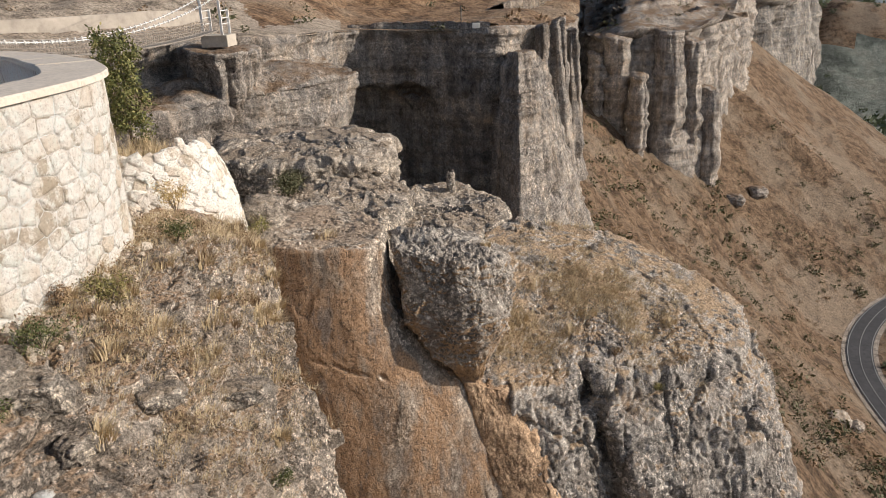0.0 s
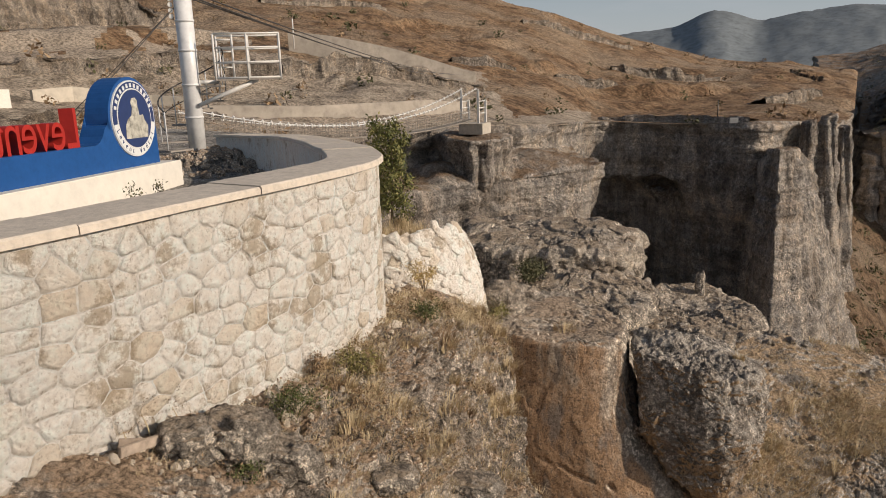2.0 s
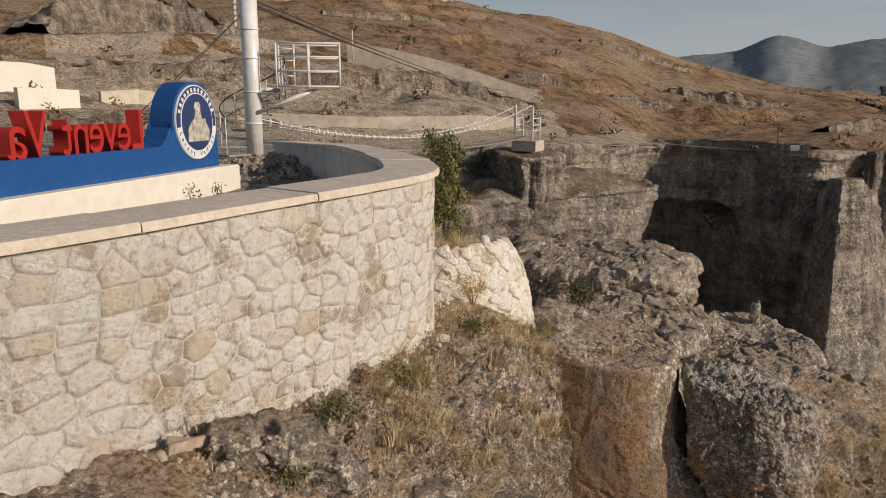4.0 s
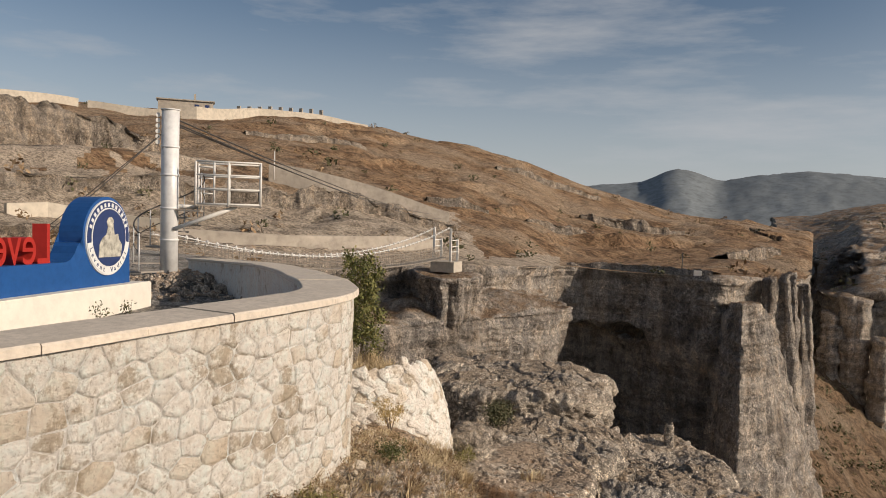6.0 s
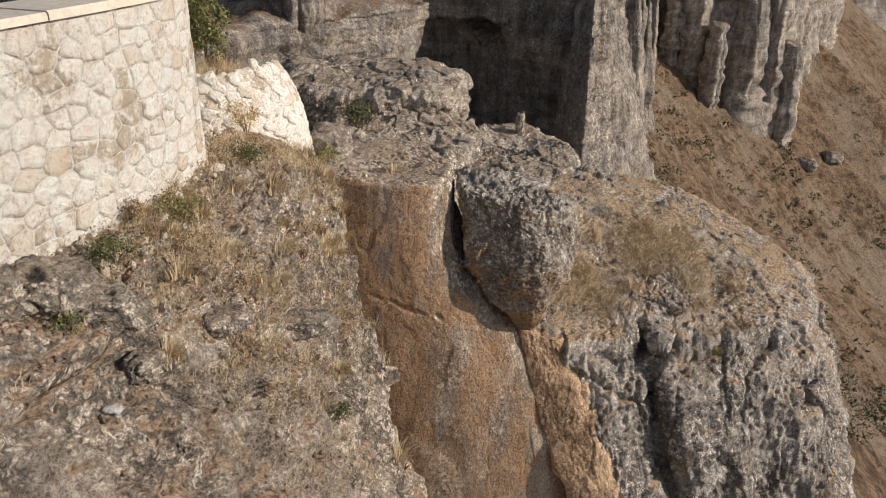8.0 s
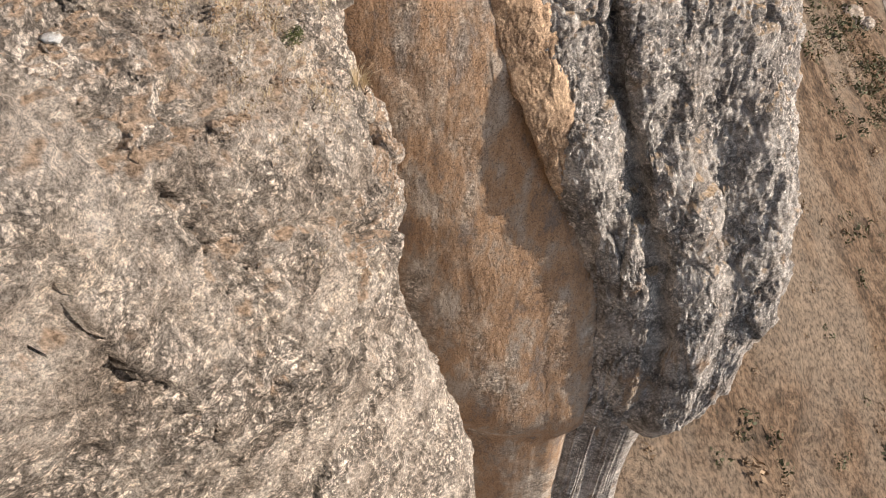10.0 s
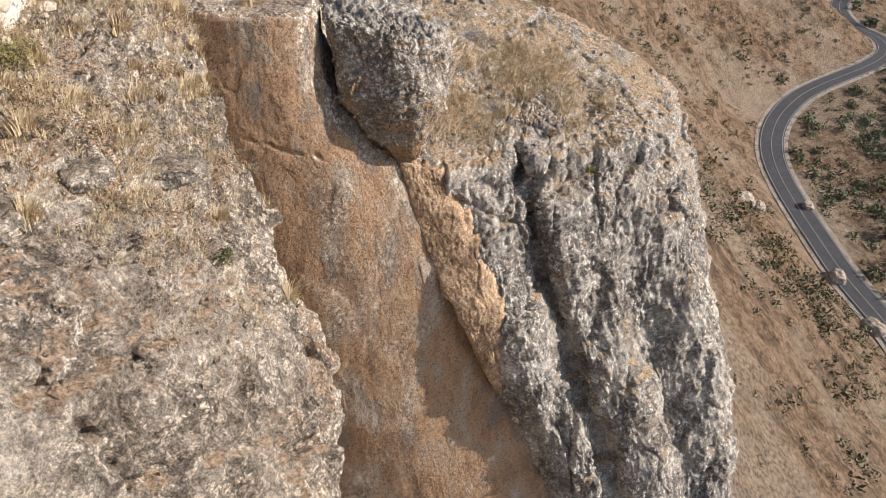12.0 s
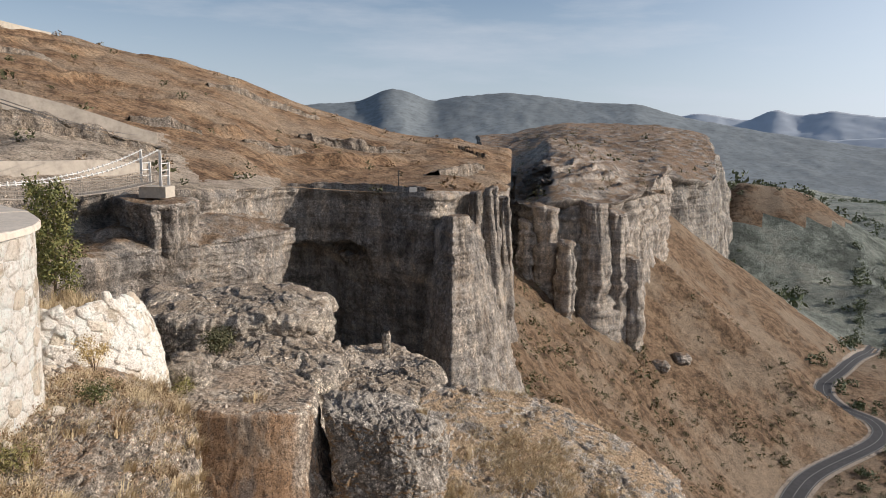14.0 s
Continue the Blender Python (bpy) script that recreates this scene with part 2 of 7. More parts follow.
def earth_material(name, base, dry, pale, size=1.0, grit=0.85, scrub=0.75):
    m, n, l, b = material(name, 1.0)
    v = coords(n, l)
    big = noise_tex(n, l, v, 0.035 / size, 7, 0.65)
    mids = noise_tex(n, l, v, 0.3 / size, 9, 0.72)
    fine = noise_tex(n, l, v, 1.9 / size, 9, 0.8)
    spots = voronoi_tex(n, l, v, 0.8 / size)
    col = ramp(n, l, mids, [(0.41, tuple(c * 0.5 for c in base)), (0.49, base), (0.57, dry)])
    col = mixed(n, l, ramp(n, l, big, [(0.47, grey(0)), (0.58, grey(0.7))]), col, pale)
    col = mixed(n, l, grit, col, ramp(n, l, fine, [(0.41, (0.32, 0.29, 0.25)), (0.495, grey(0.95)), (0.57, (1.5, 1.45, 1.4))]), "MULTIPLY")
    col = mixed(n, l, ramp(n, l, mixed(n, l, 0.35, spots, fine), [(0.16, grey(scrub)), (0.27, grey(0.0))]), col, (0.075, 0.065, 0.035))
    l.new(col, b.inputs["Base Color"])
    bumped(n, l, b, mixed(n, l, 0.5, mids, fine), 1.0, 0.7 * size)
    return m


HILL = earth_material("dry_hill_grass_and_soil", (0.225, 0.138, 0.078), (0.30, 0.20, 0.118), (0.33, 0.255, 0.18))
SLOPE = earth_material("stony_dry_slope", (0.155, 0.102, 0.062), (0.205, 0.142, 0.09), (0.235, 0.185, 0.135))
# valley ground paled by distance haze that is mixed into its colour
FARLAND = earth_material("far_valley_haze_tint", (0.25, 0.275, 0.235), (0.31, 0.315, 0.265), (0.28, 0.30, 0.27), size=14.0, grit=0.35, scrub=0.5)
SCREE = earth_material("pale_scree_bank", (0.36, 0.295, 0.225), (0.44, 0.37, 0.29), (0.40, 0.33, 0.26), size=0.6)


# ---- numeric noise and mesh tools ----
def lattice(ix, iy, iz, seed):
    h = ix.astype(np.int64) * 374761393 + iy.astype(np.int64) * 668265263 + iz.astype(np.int64) * 2147483647 + seed * 974711
    h = (h ^ (h >> 13)) * 1274126177
    h = (h ^ (h >> 16)) & 0xFFFFFF
    return h / float(0xFFFFFF) * 2 - 1


def vnoise(p, seed=0):
    i = np.floor(p).astype(np.int64)
    f = p - i
    f = f * f * f * (f * (f * 6 - 15) + 10)
    out = 0
    for dx in (0, 1):
        wx = f[..., 0] if dx else 1 - f[..., 0]
        for dy in (0, 1):
            wy = f[..., 1] if dy else 1 - f[..., 1]
            for dz in (0, 1):
                wz = f[..., 2] if dz else 1 - f[..., 2]
                out = out + wx * wy * wz * lattice(i[..., 0] + dx, i[..., 1] + dy, i[..., 2] + dz, seed)
    return out


def fbm(p, size, octaves=4, gain=0.5, seed=0):
    p = p / size
    out, amp = 0, 1.0
    for k in range(octaves):
        out = out + amp * vnoise(p * 2.03 ** k + 17.3 * k, seed + k)
        amp *= gain
    return out


def crag(p, size, octaves=4, gain=0.5, seed=0):
    """Sharp-edged noise: blocks and creases."""
    p = p / size
    out, amp = 0, 1.0
    for k in range(octaves):
        out = out + amp * (1 - 2 * np.abs(vnoise(p * 2.07 ** k + 9.1 * k, seed + k)) - 0.35)
        amp *= gain
    return out


def cells(p, size, seed=0):
    """Distance to the nearest and the second nearest of scattered points, and the nearest one's own number and cell."""
    p = p / size
    i = np.floor(p).astype(np.int64)
    f = p - i
    x, y, z = (i[..., k] * m for k, m in enumerate((374761393, 668265263, 2147483647)))
    f1, f2 = np.full(p.shape[:-1], 81.0), np.full(p.shape[:-1], 81.0)
    best, pick = np.zeros(p.shape[:-1], np.int64), np.zeros(p.shape[:-1], np.int64)
    around = np.array([(a, b, c) for a in (-1, 0, 1) for b in (-1, 0, 1) for c in (-1, 0, 1)])
    for k, (dx, dy, dz) in enumerate(around):
        h = x + y + z + (int(dx) * 374761393 + int(dy) * 668265263 + int(dz) * 2147483647 + seed * 974711)
        h = (h ^ (h >> 13)) * 1274126177
        h = (h ^ (h >> 17)) * 668265263
        h = h ^ (h >> 15)
        d = 0
        for j, o in enumerate((dx, dy, dz)):
            d = d + (f[..., j] - (o + 0.05) - 0.9 / 4095 * ((h >> (12 * j)) & 4095)) ** 2
        near = d < f1
        f2 = np.where(near, f1, np.minimum(f2, d))
        f1 = np.where(near, d, f1)
        best = np.where(near, h, best)
        pick = np.where(near, k, pick)
    own = ((best >> 36) & 4095) / 2047.5 - 1
    return np.sqrt(f1), np.sqrt(f2), own, i + around[pick]


def facets(p, size, seed=0):
    """Flat, tilted cells with their joints: height in the cell, and how far its nearest joint is."""
    f1, f2, own, at = cells(p, size, seed)
    h = 0.8 * own
    for k in range(3):
        h = h + 0.9 * lattice(at[..., 0], at[..., 1], at[..., 2], seed + 57 + k) * (p[..., k] / size - at[..., k] - 0.5)
    return h, f2 - f1


def link_mesh(name, verts, faces, mat, parent=None, smooth=True, label=""):
    verts = np.asarray(verts, dtype=np.float32).reshape(-1, 3)
    faces = np.asarray(faces, dtype=np.int32)
    me = bpy.data.meshes.new(name)
    k = faces.shape[1]
    me.vertices.add(len(verts))
    me.vertices.foreach_set("co", verts.ravel())
    me.loops.add(faces.size)
    me.loops.foreach_set("vertex_index", faces.ravel())
    me.polygons.add(len(faces))
    me.polygons.foreach_set("loop_start", np.arange(0, faces.size, k, dtype=np.int32))
    me.polygons.foreach_set("use_smooth", np.full(len(faces), smooth))
    me.update(calc_edges=True)
    me.validate()
    if mat:
        me.materials.append(mat)
    ob = new(name, me)
    if parent:
        ob.parent = parent
    if label:
        tagged(ob, label)
    return ob


def grid_faces(nu, nv, closed=False):
    iu = np.arange(nu if closed else nu - 1)
    iv = np.arange(nv - 1)
    a, b = np.meshgrid(iu, iv, indexing="ij")
    a2 = (a + 1) % nu
    return np.stack([a * nv + b, a2 * nv + b, a2 * nv + b + 1, a * nv + b + 1], -1).reshape(-1, 4)


def grid_normals(v, closed=False):
    if closed:
        du = np.roll(v, -1, 0) - np.roll(v, 1, 0)
    else:
        du = np.gradient(v, axis=0)
    dv = np.gradient(v, axis=1)
    n = np.cross(du, dv)
    return n / np.maximum(np.linalg.norm(n, axis=-1, keepdims=True), 1e-9)


def paired(pts_a, pts_b, n, ease=0.3):
    """The same share of each side of two outlines with equally many corners."""
    a, b = np.array(pts_a, float), np.array(pts_b, float)
    a, b = np.vstack([a, a[:1]]), np.vstack([b, b[:1]])
    seg = np.linalg.norm(np.diff(a, axis=0), axis=1)
    s = np.r_[0, np.cumsum(seg)]
    t = np.linspace(0, s[-1], n, endpoint=False)
    qa = np.stack([np.interp(t, s, a[:, k]) for k in (0, 1)], -1)
    qb = np.stack([np.interp(t, s, b[:, k]) for k in (0, 1)], -1)
    w = max(1, int(ease * n / len(pts_a) / 2))
    for _ in range(2):
        qa = sum(np.roll(qa, k, 0) for k in range(-w, w + 1)) / (2 * w + 1)
        qb = sum(np.roll(qb, k, 0) for k in range(-w, w + 1)) / (2 * w + 1)
    return qa, qb


def rock_mass(name, top, bottom, ztop, zbot, mat, relief, nu=300, nface=120, ncap=80, rim=0.3, bulge=0.0, curve=1.0, heart=None, cap_power=1.0, ease=0.3, foot=None):
    """A rock with a plan outline at its top and at its foot, a sloped top and rough sides."""
    qa, qb = paired(top, bottom, nu, ease)
    c = np.array(heart if heart else qa.mean(0))
    w = 1 - (1 - np.linspace(0, 1, nface)) ** 1.7
    rows = []
    if foot is not None:
        for z in np.linspace(foot, zbot, 10, endpoint=False):
            rows.append(np.c_[qb, 0 * qb[:, 0] + z])
    zrim = ztop(qa[:, 0], qa[:, 1])
    inward = c - qa
    inward = inward / np.maximum(np.linalg.norm(inward, axis=1, keepdims=True), 1e-6)
    for k in w:
        plan = qb + (qa - qb) * k ** curve
        out = bulge * math.sin(math.pi * k)
        plan = plan - inward * out
        rows.append(np.c_[plan, zbot + (zrim - rim - zbot) * k])
    for a in np.linspace(0, math.pi / 2, 10)[1:]:
        plan = qa + inward * rim * (1 - math.cos(a))
        z = ztop(plan[:, 0], plan[:, 1]) - rim * (1 - math.sin(a))
        rows.append(np.c_[plan, z])
    edge = qa + inward * rim
    for s in np.linspace(0, 1, ncap)[1:]:
        plan = edge + (c - edge) * (s ** cap_power) * 0.998
        rows.append(np.c_[plan, ztop(plan[:, 0], plan[:, 1])])
    v = np.stack(rows, 1)
    n = grid_normals(v, True)
    n[:, -5:] = (0, 0, 1)
    v = v + n * relief(v, n)[..., None]
    ob = link_mesh(name, v, grid_faces(nu, v.shape[1], True), mat)
    return ob


def polar(az, d, z=None):
    a = radians(az)
    return (d * math.sin(a), d * math.cos(a)) if z is None else (d * math.sin(a), d * math.cos(a), z)


def smooth(x, lo, hi):
    t = np.clip((x - lo) / (hi - lo), 0, 1)
    return t * t * (3 - 2 * t)


# ---- ground: one sheet from under the rocks to the horizon ----
ROAD = np.array([(65, -70), (82, 0), (97, 62), (100, 94), (100, 122), (107, 167), (130, 199), (172, 226), (183, 243), (180, 260), (188, 282), (215, 308), (270, 365), (360, 500), (520, 800), (1600, 2600)], float)


def spline(pts, n):
    p = np.array(pts, float)
    p = np.vstack([2 * p[0] - p[1], p, 2 * p[-1] - p[-2]])
    out = []
    for i in range(1, len(p) - 2):
        t = np.linspace(0, 1, n, endpoint=False)[:, None]
        a, b, c, e = p[i - 1], p[i], p[i + 1], p[i + 2]
        out.append(0.5 * (2 * b + (c - a) * t + (2 * a - 5 * b + 4 * c - e) * t * t + (3 * b - a - 3 * c + e) * t ** 3))
    out.append(p[-2:-1])
    return np.vstack(out)


ROAD_LINE = spline(ROAD, 8)


def road_side(x, y):
    """Distance to the road, positive on the cliff's side."""
    best = np.full(np.shape(x), 1e9)
    side = np.ones(np.shape(x))
    for a, b in zip(ROAD_LINE[:-1:2], ROAD_LINE[2::2]):
        ab = b - a
        t = np.clip(((x - a[0]) * ab[0] + (y - a[1]) * ab[1]) / (ab @ ab), 0, 1)
        d = np.hypot(x - a[0] - ab[0] * t, y - a[1] - ab[1] * t)
        s = np.sign(ab[0] * (y - a[1]) - ab[1] * (x - a[0]))
        near = d < best
        side = np.where(near, s, side)
        best = np.where(near, d, best)
    return best * side


def ground_height(x, y):
    d = road_side(x, y)
    up = np.clip(np.abs(d) - 4.5, 0, None)
    far = smooth(np.hypot(x, y), 370, 560)
    rise = -100 + (0.75 * up + 0.0012 * up * up) * (1 - far) - 30 * far
    rise = -31 - np.log1p(np.exp(np.clip((-31 - rise) / 4, -40, 40))) * 4
    fall = -100 - 0.16 * np.clip(up, 0, 190) * (1 - far) - 32 * far
    z = np.where(d > 0, rise, fall)
    r = np.hypot(x, y)
    p = np.stack([x, y, 0 * x], -1)
    lev = z / 3.0 + 0.5 * fbm(p, 40, 2, seed=41)
    z = z + 1.1 * (smooth(lev - np.floor(lev), 0.55, 0.98) - 0.5) * smooth(fbm(p, 55, 2, seed=43), -0.35, 0.1) * smooth(np.abs(d), 9, 22) * (1 - smooth(r, 300, 400)) * smooth(r, 70, 110)
    off = smooth(np.abs(d), 4.5, 16)
    z = z + off * (1.6 * fbm(p, 34, 3, seed=4) + 0.45 * fbm(p, 6, 3, seed=9))
    gully = crag(np.stack([x * 0.6 + y * 0.75, (x * 0.75 - y * 0.6) * 0.25, 0 * x], -1), 16, 3, seed=14)
    z = z - off * 0.8 * smooth(d, 10, 40) * np.clip(gully, 0, 1)
    for az, dist, h, wide in ((27, 640, 84, 75), (33, 700, 36, 70), (37, 520, 26, 32), (48, 760, 26, 90), (37, 1300, 26, 150), (20, 1700, 60, 380), (85, 900, 60, 250)):
        cx, cy = polar(az, dist)
        z = z + h * np.exp(-((x - cx) ** 2 + (y - cy) ** 2) / (2 * wide * wide)) * (1 + 0.12 * fbm(p, wide * 0.8, 3, seed=int(az)))
    z = z + smooth(r, 900, 2400) * 16 * fbm(p, 420, 4, seed=21)
    return z


def build_ground():
    az = np.radians(np.r_[np.arange(-180, -40, 2.5), np.arange(-40, -8, 1.0), np.arange(-8, 62, 0.4), np.arange(62, 180, 2.5)])
    r = np.r_[np.linspace(0.01, 60, 60), np.geomspace(60.5, 420, 260), np.geomspace(425, 4700, 110)]
    a, rr = np.meshgrid(az, r, indexing="ij")
    x, y = rr * np.sin(a), rr * np.cos(a)
    v = np.stack([x, y, ground_height(x, y)], -1)
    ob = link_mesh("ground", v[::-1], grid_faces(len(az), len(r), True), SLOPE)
    # low ground beyond about 400 m takes the haze-tinted colour
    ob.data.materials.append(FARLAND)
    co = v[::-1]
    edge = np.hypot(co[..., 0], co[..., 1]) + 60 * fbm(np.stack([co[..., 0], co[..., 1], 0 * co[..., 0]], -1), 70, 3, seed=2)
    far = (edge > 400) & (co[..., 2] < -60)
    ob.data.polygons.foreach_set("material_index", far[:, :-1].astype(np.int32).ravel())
    return tagged(ob, "dry stony ochre slope falling into a wide valley", "ground", kind="structure")


ground = build_ground()

# ---- the hill and its cliff edge ----
# azimuth, ridge distance, ridge elevation angle, edge distance, edge height
HILL_LINE = np.array([(-84, 190, 6.9, 38, -3.5), (-62, 205, 6.8, 46, -4), (-45, 220, 6.8, 52, -4.6), (-35, 226, 6.7, 60, -5), (-28, 230, 6.7, 66, -5.3), (-22, 236, 6.4, 71, -5.5), (-17, 242, 5.4, 76, -5.7), (-11, 255, 4.3, 82, -6.1), (-8.8, 262, 3.6, 90, -6.5), (-7, 268, 2.8, 103, -7.2), (-2.6, 285, 1.5, 102, -7.6), (1.7, 300, 0.15, 98, -7.5), (5.0, 315, 0.0, 96, -6.9), (7.0, 320, -0.2, 104, -7.5), (8.6, 327, -0.5, 112, -8.2), (10.0, 335, -0.6, 126, -9.0), (10.7, 345, -0.8, 160, -9.8), (9.9, 360, -1.0, 230, -8.5)])


def hill_lines(n):
    s = np.linspace(0, len(HILL_LINE) - 1, n)
    q = np.stack([np.interp(s, np.arange(len(HILL_LINE)), HILL_LINE[:, k]) for k in range(5)], -1)
    w = max(2, n // 40)
    pad = np.vstack([np.repeat(q[:1], w, 0), q, np.repeat(q[-1:], w, 0)])
    q = sum(pad[k:k + n] for k in range(2 * w + 1)) / (2 * w + 1)
    a = np.radians(q[:, 0])
    ridge = np.stack([q[:, 1] * np.sin(a), q[:, 1] * np.cos(a), q[:, 1] * np.tan(np.radians(q[:, 2]))], -1)
    edge = np.stack([q[:, 3] * np.sin(a), q[:, 3] * np.cos(a), q[:, 4]], -1)
    return q[:, 0], edge, ridge


def build_hill(nu=440, nv=230):
    az, edge, ridge = hill_lines(nu)
    w = np.r_[np.linspace(0, 1, nv - 30) ** 1.25, np.linspace(1.01, 1.6, 30)]
    v = edge[:, None] + (ridge - edge)[:, None] * w[None, :, None]
    g = np.clip(w, 0, 1)[None, :]
    flat = smooth(az, -16, -6)[:, None]
    prof = (1 - flat) * (0.86 * g + 0.14 * g * g) + flat * g ** 1.25
    z = edge[:, None, 2] + (ridge - edge)[:, None, 2] * prof
    z = np.where(w[None, :] > 1, ridge[:, None, 2] - (w[None, :] - 1) * 70, z)
    p = np.stack([v[..., 0], v[..., 1], 0 * z], -1)
    live = smooth(g, 0.0, 0.12) * (0.35 + 0.65 * smooth(1.0 - g, 0.0, 0.1))
    z = z + live * (1.5 * fbm(p, 45, 3, seed=3) + 0.5 * fbm(p, 8, 4, seed=5))
    # rock ledges that step along the contour
    level = z / 5.2 + 0.5 * fbm(p, 60, 2, seed=8)
    step = smooth(level - np.floor(level), 0.72, 0.98)
    patch = smooth(fbm(p, 26, 3, seed=12), 0.05, 0.5)
    z = z + live * patch * (step * 1.7 - 0.8)
    v[..., 2] = z
    ob = link_mesh("hill", v, grid_faces(nu, len(w)), HILL)
    ob.data.materials.append(SCREE)
    rough_edge = 0.10 * fbm(p, 14, 4, 0.6, seed=18)
    pale = (az[:, None] < -14 + 30 * rough_edge) & (w[None, :] + rough_edge < 0.27)
    pale |= (np.abs(az[:, None] + 41) < 9) & (np.abs(w[None, :] + rough_edge - 0.36) < 0.05)
    pale |= (az[:, None] < -7) & (az[:, None] > -15) & (w[None, :] + 0.6 * rough_edge < 0.07)
    ob.data.polygons.foreach_set("material_index", pale[:-1, :-1].astype(np.int32).ravel())
    return tagged(ob, "dry rust-brown hillside with low rock ledges", "hill", kind="structure")


hill = build_hill()


def build_bluff(nu=560, nv=220):
    az, edge, _ = hill_lines(1200)
    keep = (np.arange(1200) > 230)
    pick = np.linspace(np.argmax(keep), 1199, nu).astype(int)
    az, e = az[pick], edge[pick]
    first = np.arange(nu) < np.argmax(az)
    t = np.gradient(e[:, :2], axis=0)
    for _ in range(30):
        t[1:-1] = (t[:-2] + 2 * t[1:-1] + t[2:]) / 4
    t = t / np.linalg.norm(t, axis=1, keepdims=True)
    out = np.c_[t[:, 1], -t[:, 0]]
    w = np.linspace(0, 1, nv)
    z = e[:, 2:3] + 0.25 + (-48 - e[:, 2:3]) * w[None, :] ** 1.1
    A = az[:, None] + 0 * z
    run = (first[:, None] | (z > 99))
    back = 0.05 * (e[:, 2:3] - z)
    # the ledge left of the cave: the lower wall stands out below a stony slope
    left = 1 - smooth(A, -10.5, -7.5)
    back = back - left * 7.0 * smooth(-z, 8.0, 10.2) + left * 0.0
    back = back + left * 2.2 * smooth(-z, 11.5, 20) * smooth(A, -13.0, -9.0)
    # the cave under its roof
    roof = 14.4 + 0.4 * ((A + 4) / 5) ** 2
    lip = 1.5 * smooth(-z, 15.5, 24)
    cave = smooth(A - lip, -9.5, -8.5) * (1 - smooth(A, 4.0, 5.8)) * run
    deep = 5.0 - 2.6 * smooth(A, -6.5, 0.5)
    soft = 1.5 + 6.0 * smooth(A, -5.5, 0.5)
    back = back + cave * deep * smooth(-z, roof, roof + soft) * np.clip(1 - (-z - 14) / 55, 0.25, 1)
    for ca, cz, ra, rz in ((-8.1, 15.0, 1.2, 0.9), (-2.3, 15.6, 1.0, 0.7)):
        back = back + run * 4.0 * np.exp(-(((A - ca) / ra) ** 2 + ((-z - cz) / rz) ** 2) ** 2)
    v = np.stack([e[:, 0:1] - out[:, 0:1] * back, e[:, 1:2] - out[:, 1:2] * back, z], -1)
    n = grid_normals(v)
    bed = np.stack([v[..., 0] * 0.05, v[..., 1] * 0.05, v[..., 2]], -1)
    beds = 0.42 * crag(bed, 2.3, 4, 0.6, seed=2) * (1 - 0.55 * cave * smooth(-z, 13.5, 15))
    col = np.stack([v[..., 0], v[..., 1], v[..., 2] * 0.18], -1)
    rel = beds * (1 - smooth(-z, 12, 16) * 0.6) + 0.85 * fbm(col, 7, 3, seed=6) + 0.30 * crag(col, 3.6, 3, 0.5, seed=27) + 0.22 * crag(v, 2.4, 4, 0.6, seed=7)
    rel = rel * smooth(w[None, :], 0.0, 0.02)
    v = v + n * rel[..., None]
    return tagged(link_mesh("cliff", v, grid_faces(nu, nv), CLIFF), "layered grey limestone cliff with a shaded cave recess", "cliff", kind="structure")


bluff = build_bluff()


def cliff_relief(col_amp, col_size, fine, seed, bed=0.0, bed_size=2.0):
    def f(v, n):
        side = 1 - smooth(n[..., 2], 0.5, 0.85)
        col = np.stack([v[..., 0], v[..., 1], v[..., 2] * 0.16], -1)
        mid = v[:, v.shape[1] // 3, :2]
        run = np.r_[0, np.cumsum(np.linalg.norm(np.diff(mid, axis=0), axis=1))][:, None]
        pillar = 0
        for share, k in ((1.0, 1.0), (0.22, 0.42)):
            w = col_size * k
            q = np.stack([run + 0.25 * w * fbm(col, w, 2, seed=seed + 11), 0 * v[..., 2] + 0.5 * w, v[..., 2] * 0.17], -1)
            f1, f2, own, _ = cells(q, w, seed)
            pillar = pillar + share * (1.15 * np.sqrt(np.clip((f2 - f1) * 1.6, 0, 1)) - 0.85 + 0.45 * own)
        r = side * col_amp * pillar + fine * fbm(v, fine * 8, 4, seed=seed + 3)
        if bed:
            r = r + side * bed * crag(np.stack([v[..., 0] * 0.06, v[..., 1] * 0.06, v[..., 2]], -1), bed_size, 3, seed=seed + 5)
        return r
    return f


def plateau_top(x, y):
    d, a = np.hypot(x, y), np.degrees(np.arctan2(x, y))
    z = -18 + 0.24 * np.clip(d - 228, 0, 45) * (1 - 0.75 * smooth(a, 13.5, 20)) * smooth(a, 11.2, 13.6) + 0.035 * np.clip(d - 273, 0, None)
    lev = z / 2.6
    return z + 1.6 * (smooth(lev - np.floor(lev), 0.6, 0.95) - 0.5) * (1 - smooth(d, 285, 310)) + 1.2 * fbm(np.stack([x, y, 0 * x], -1), 22, 3, seed=46)


def lean_top(z0, sx, sy, x0, y0):
    return lambda x, y: z0 + sx * (x - x0) + sy * (y - y0)


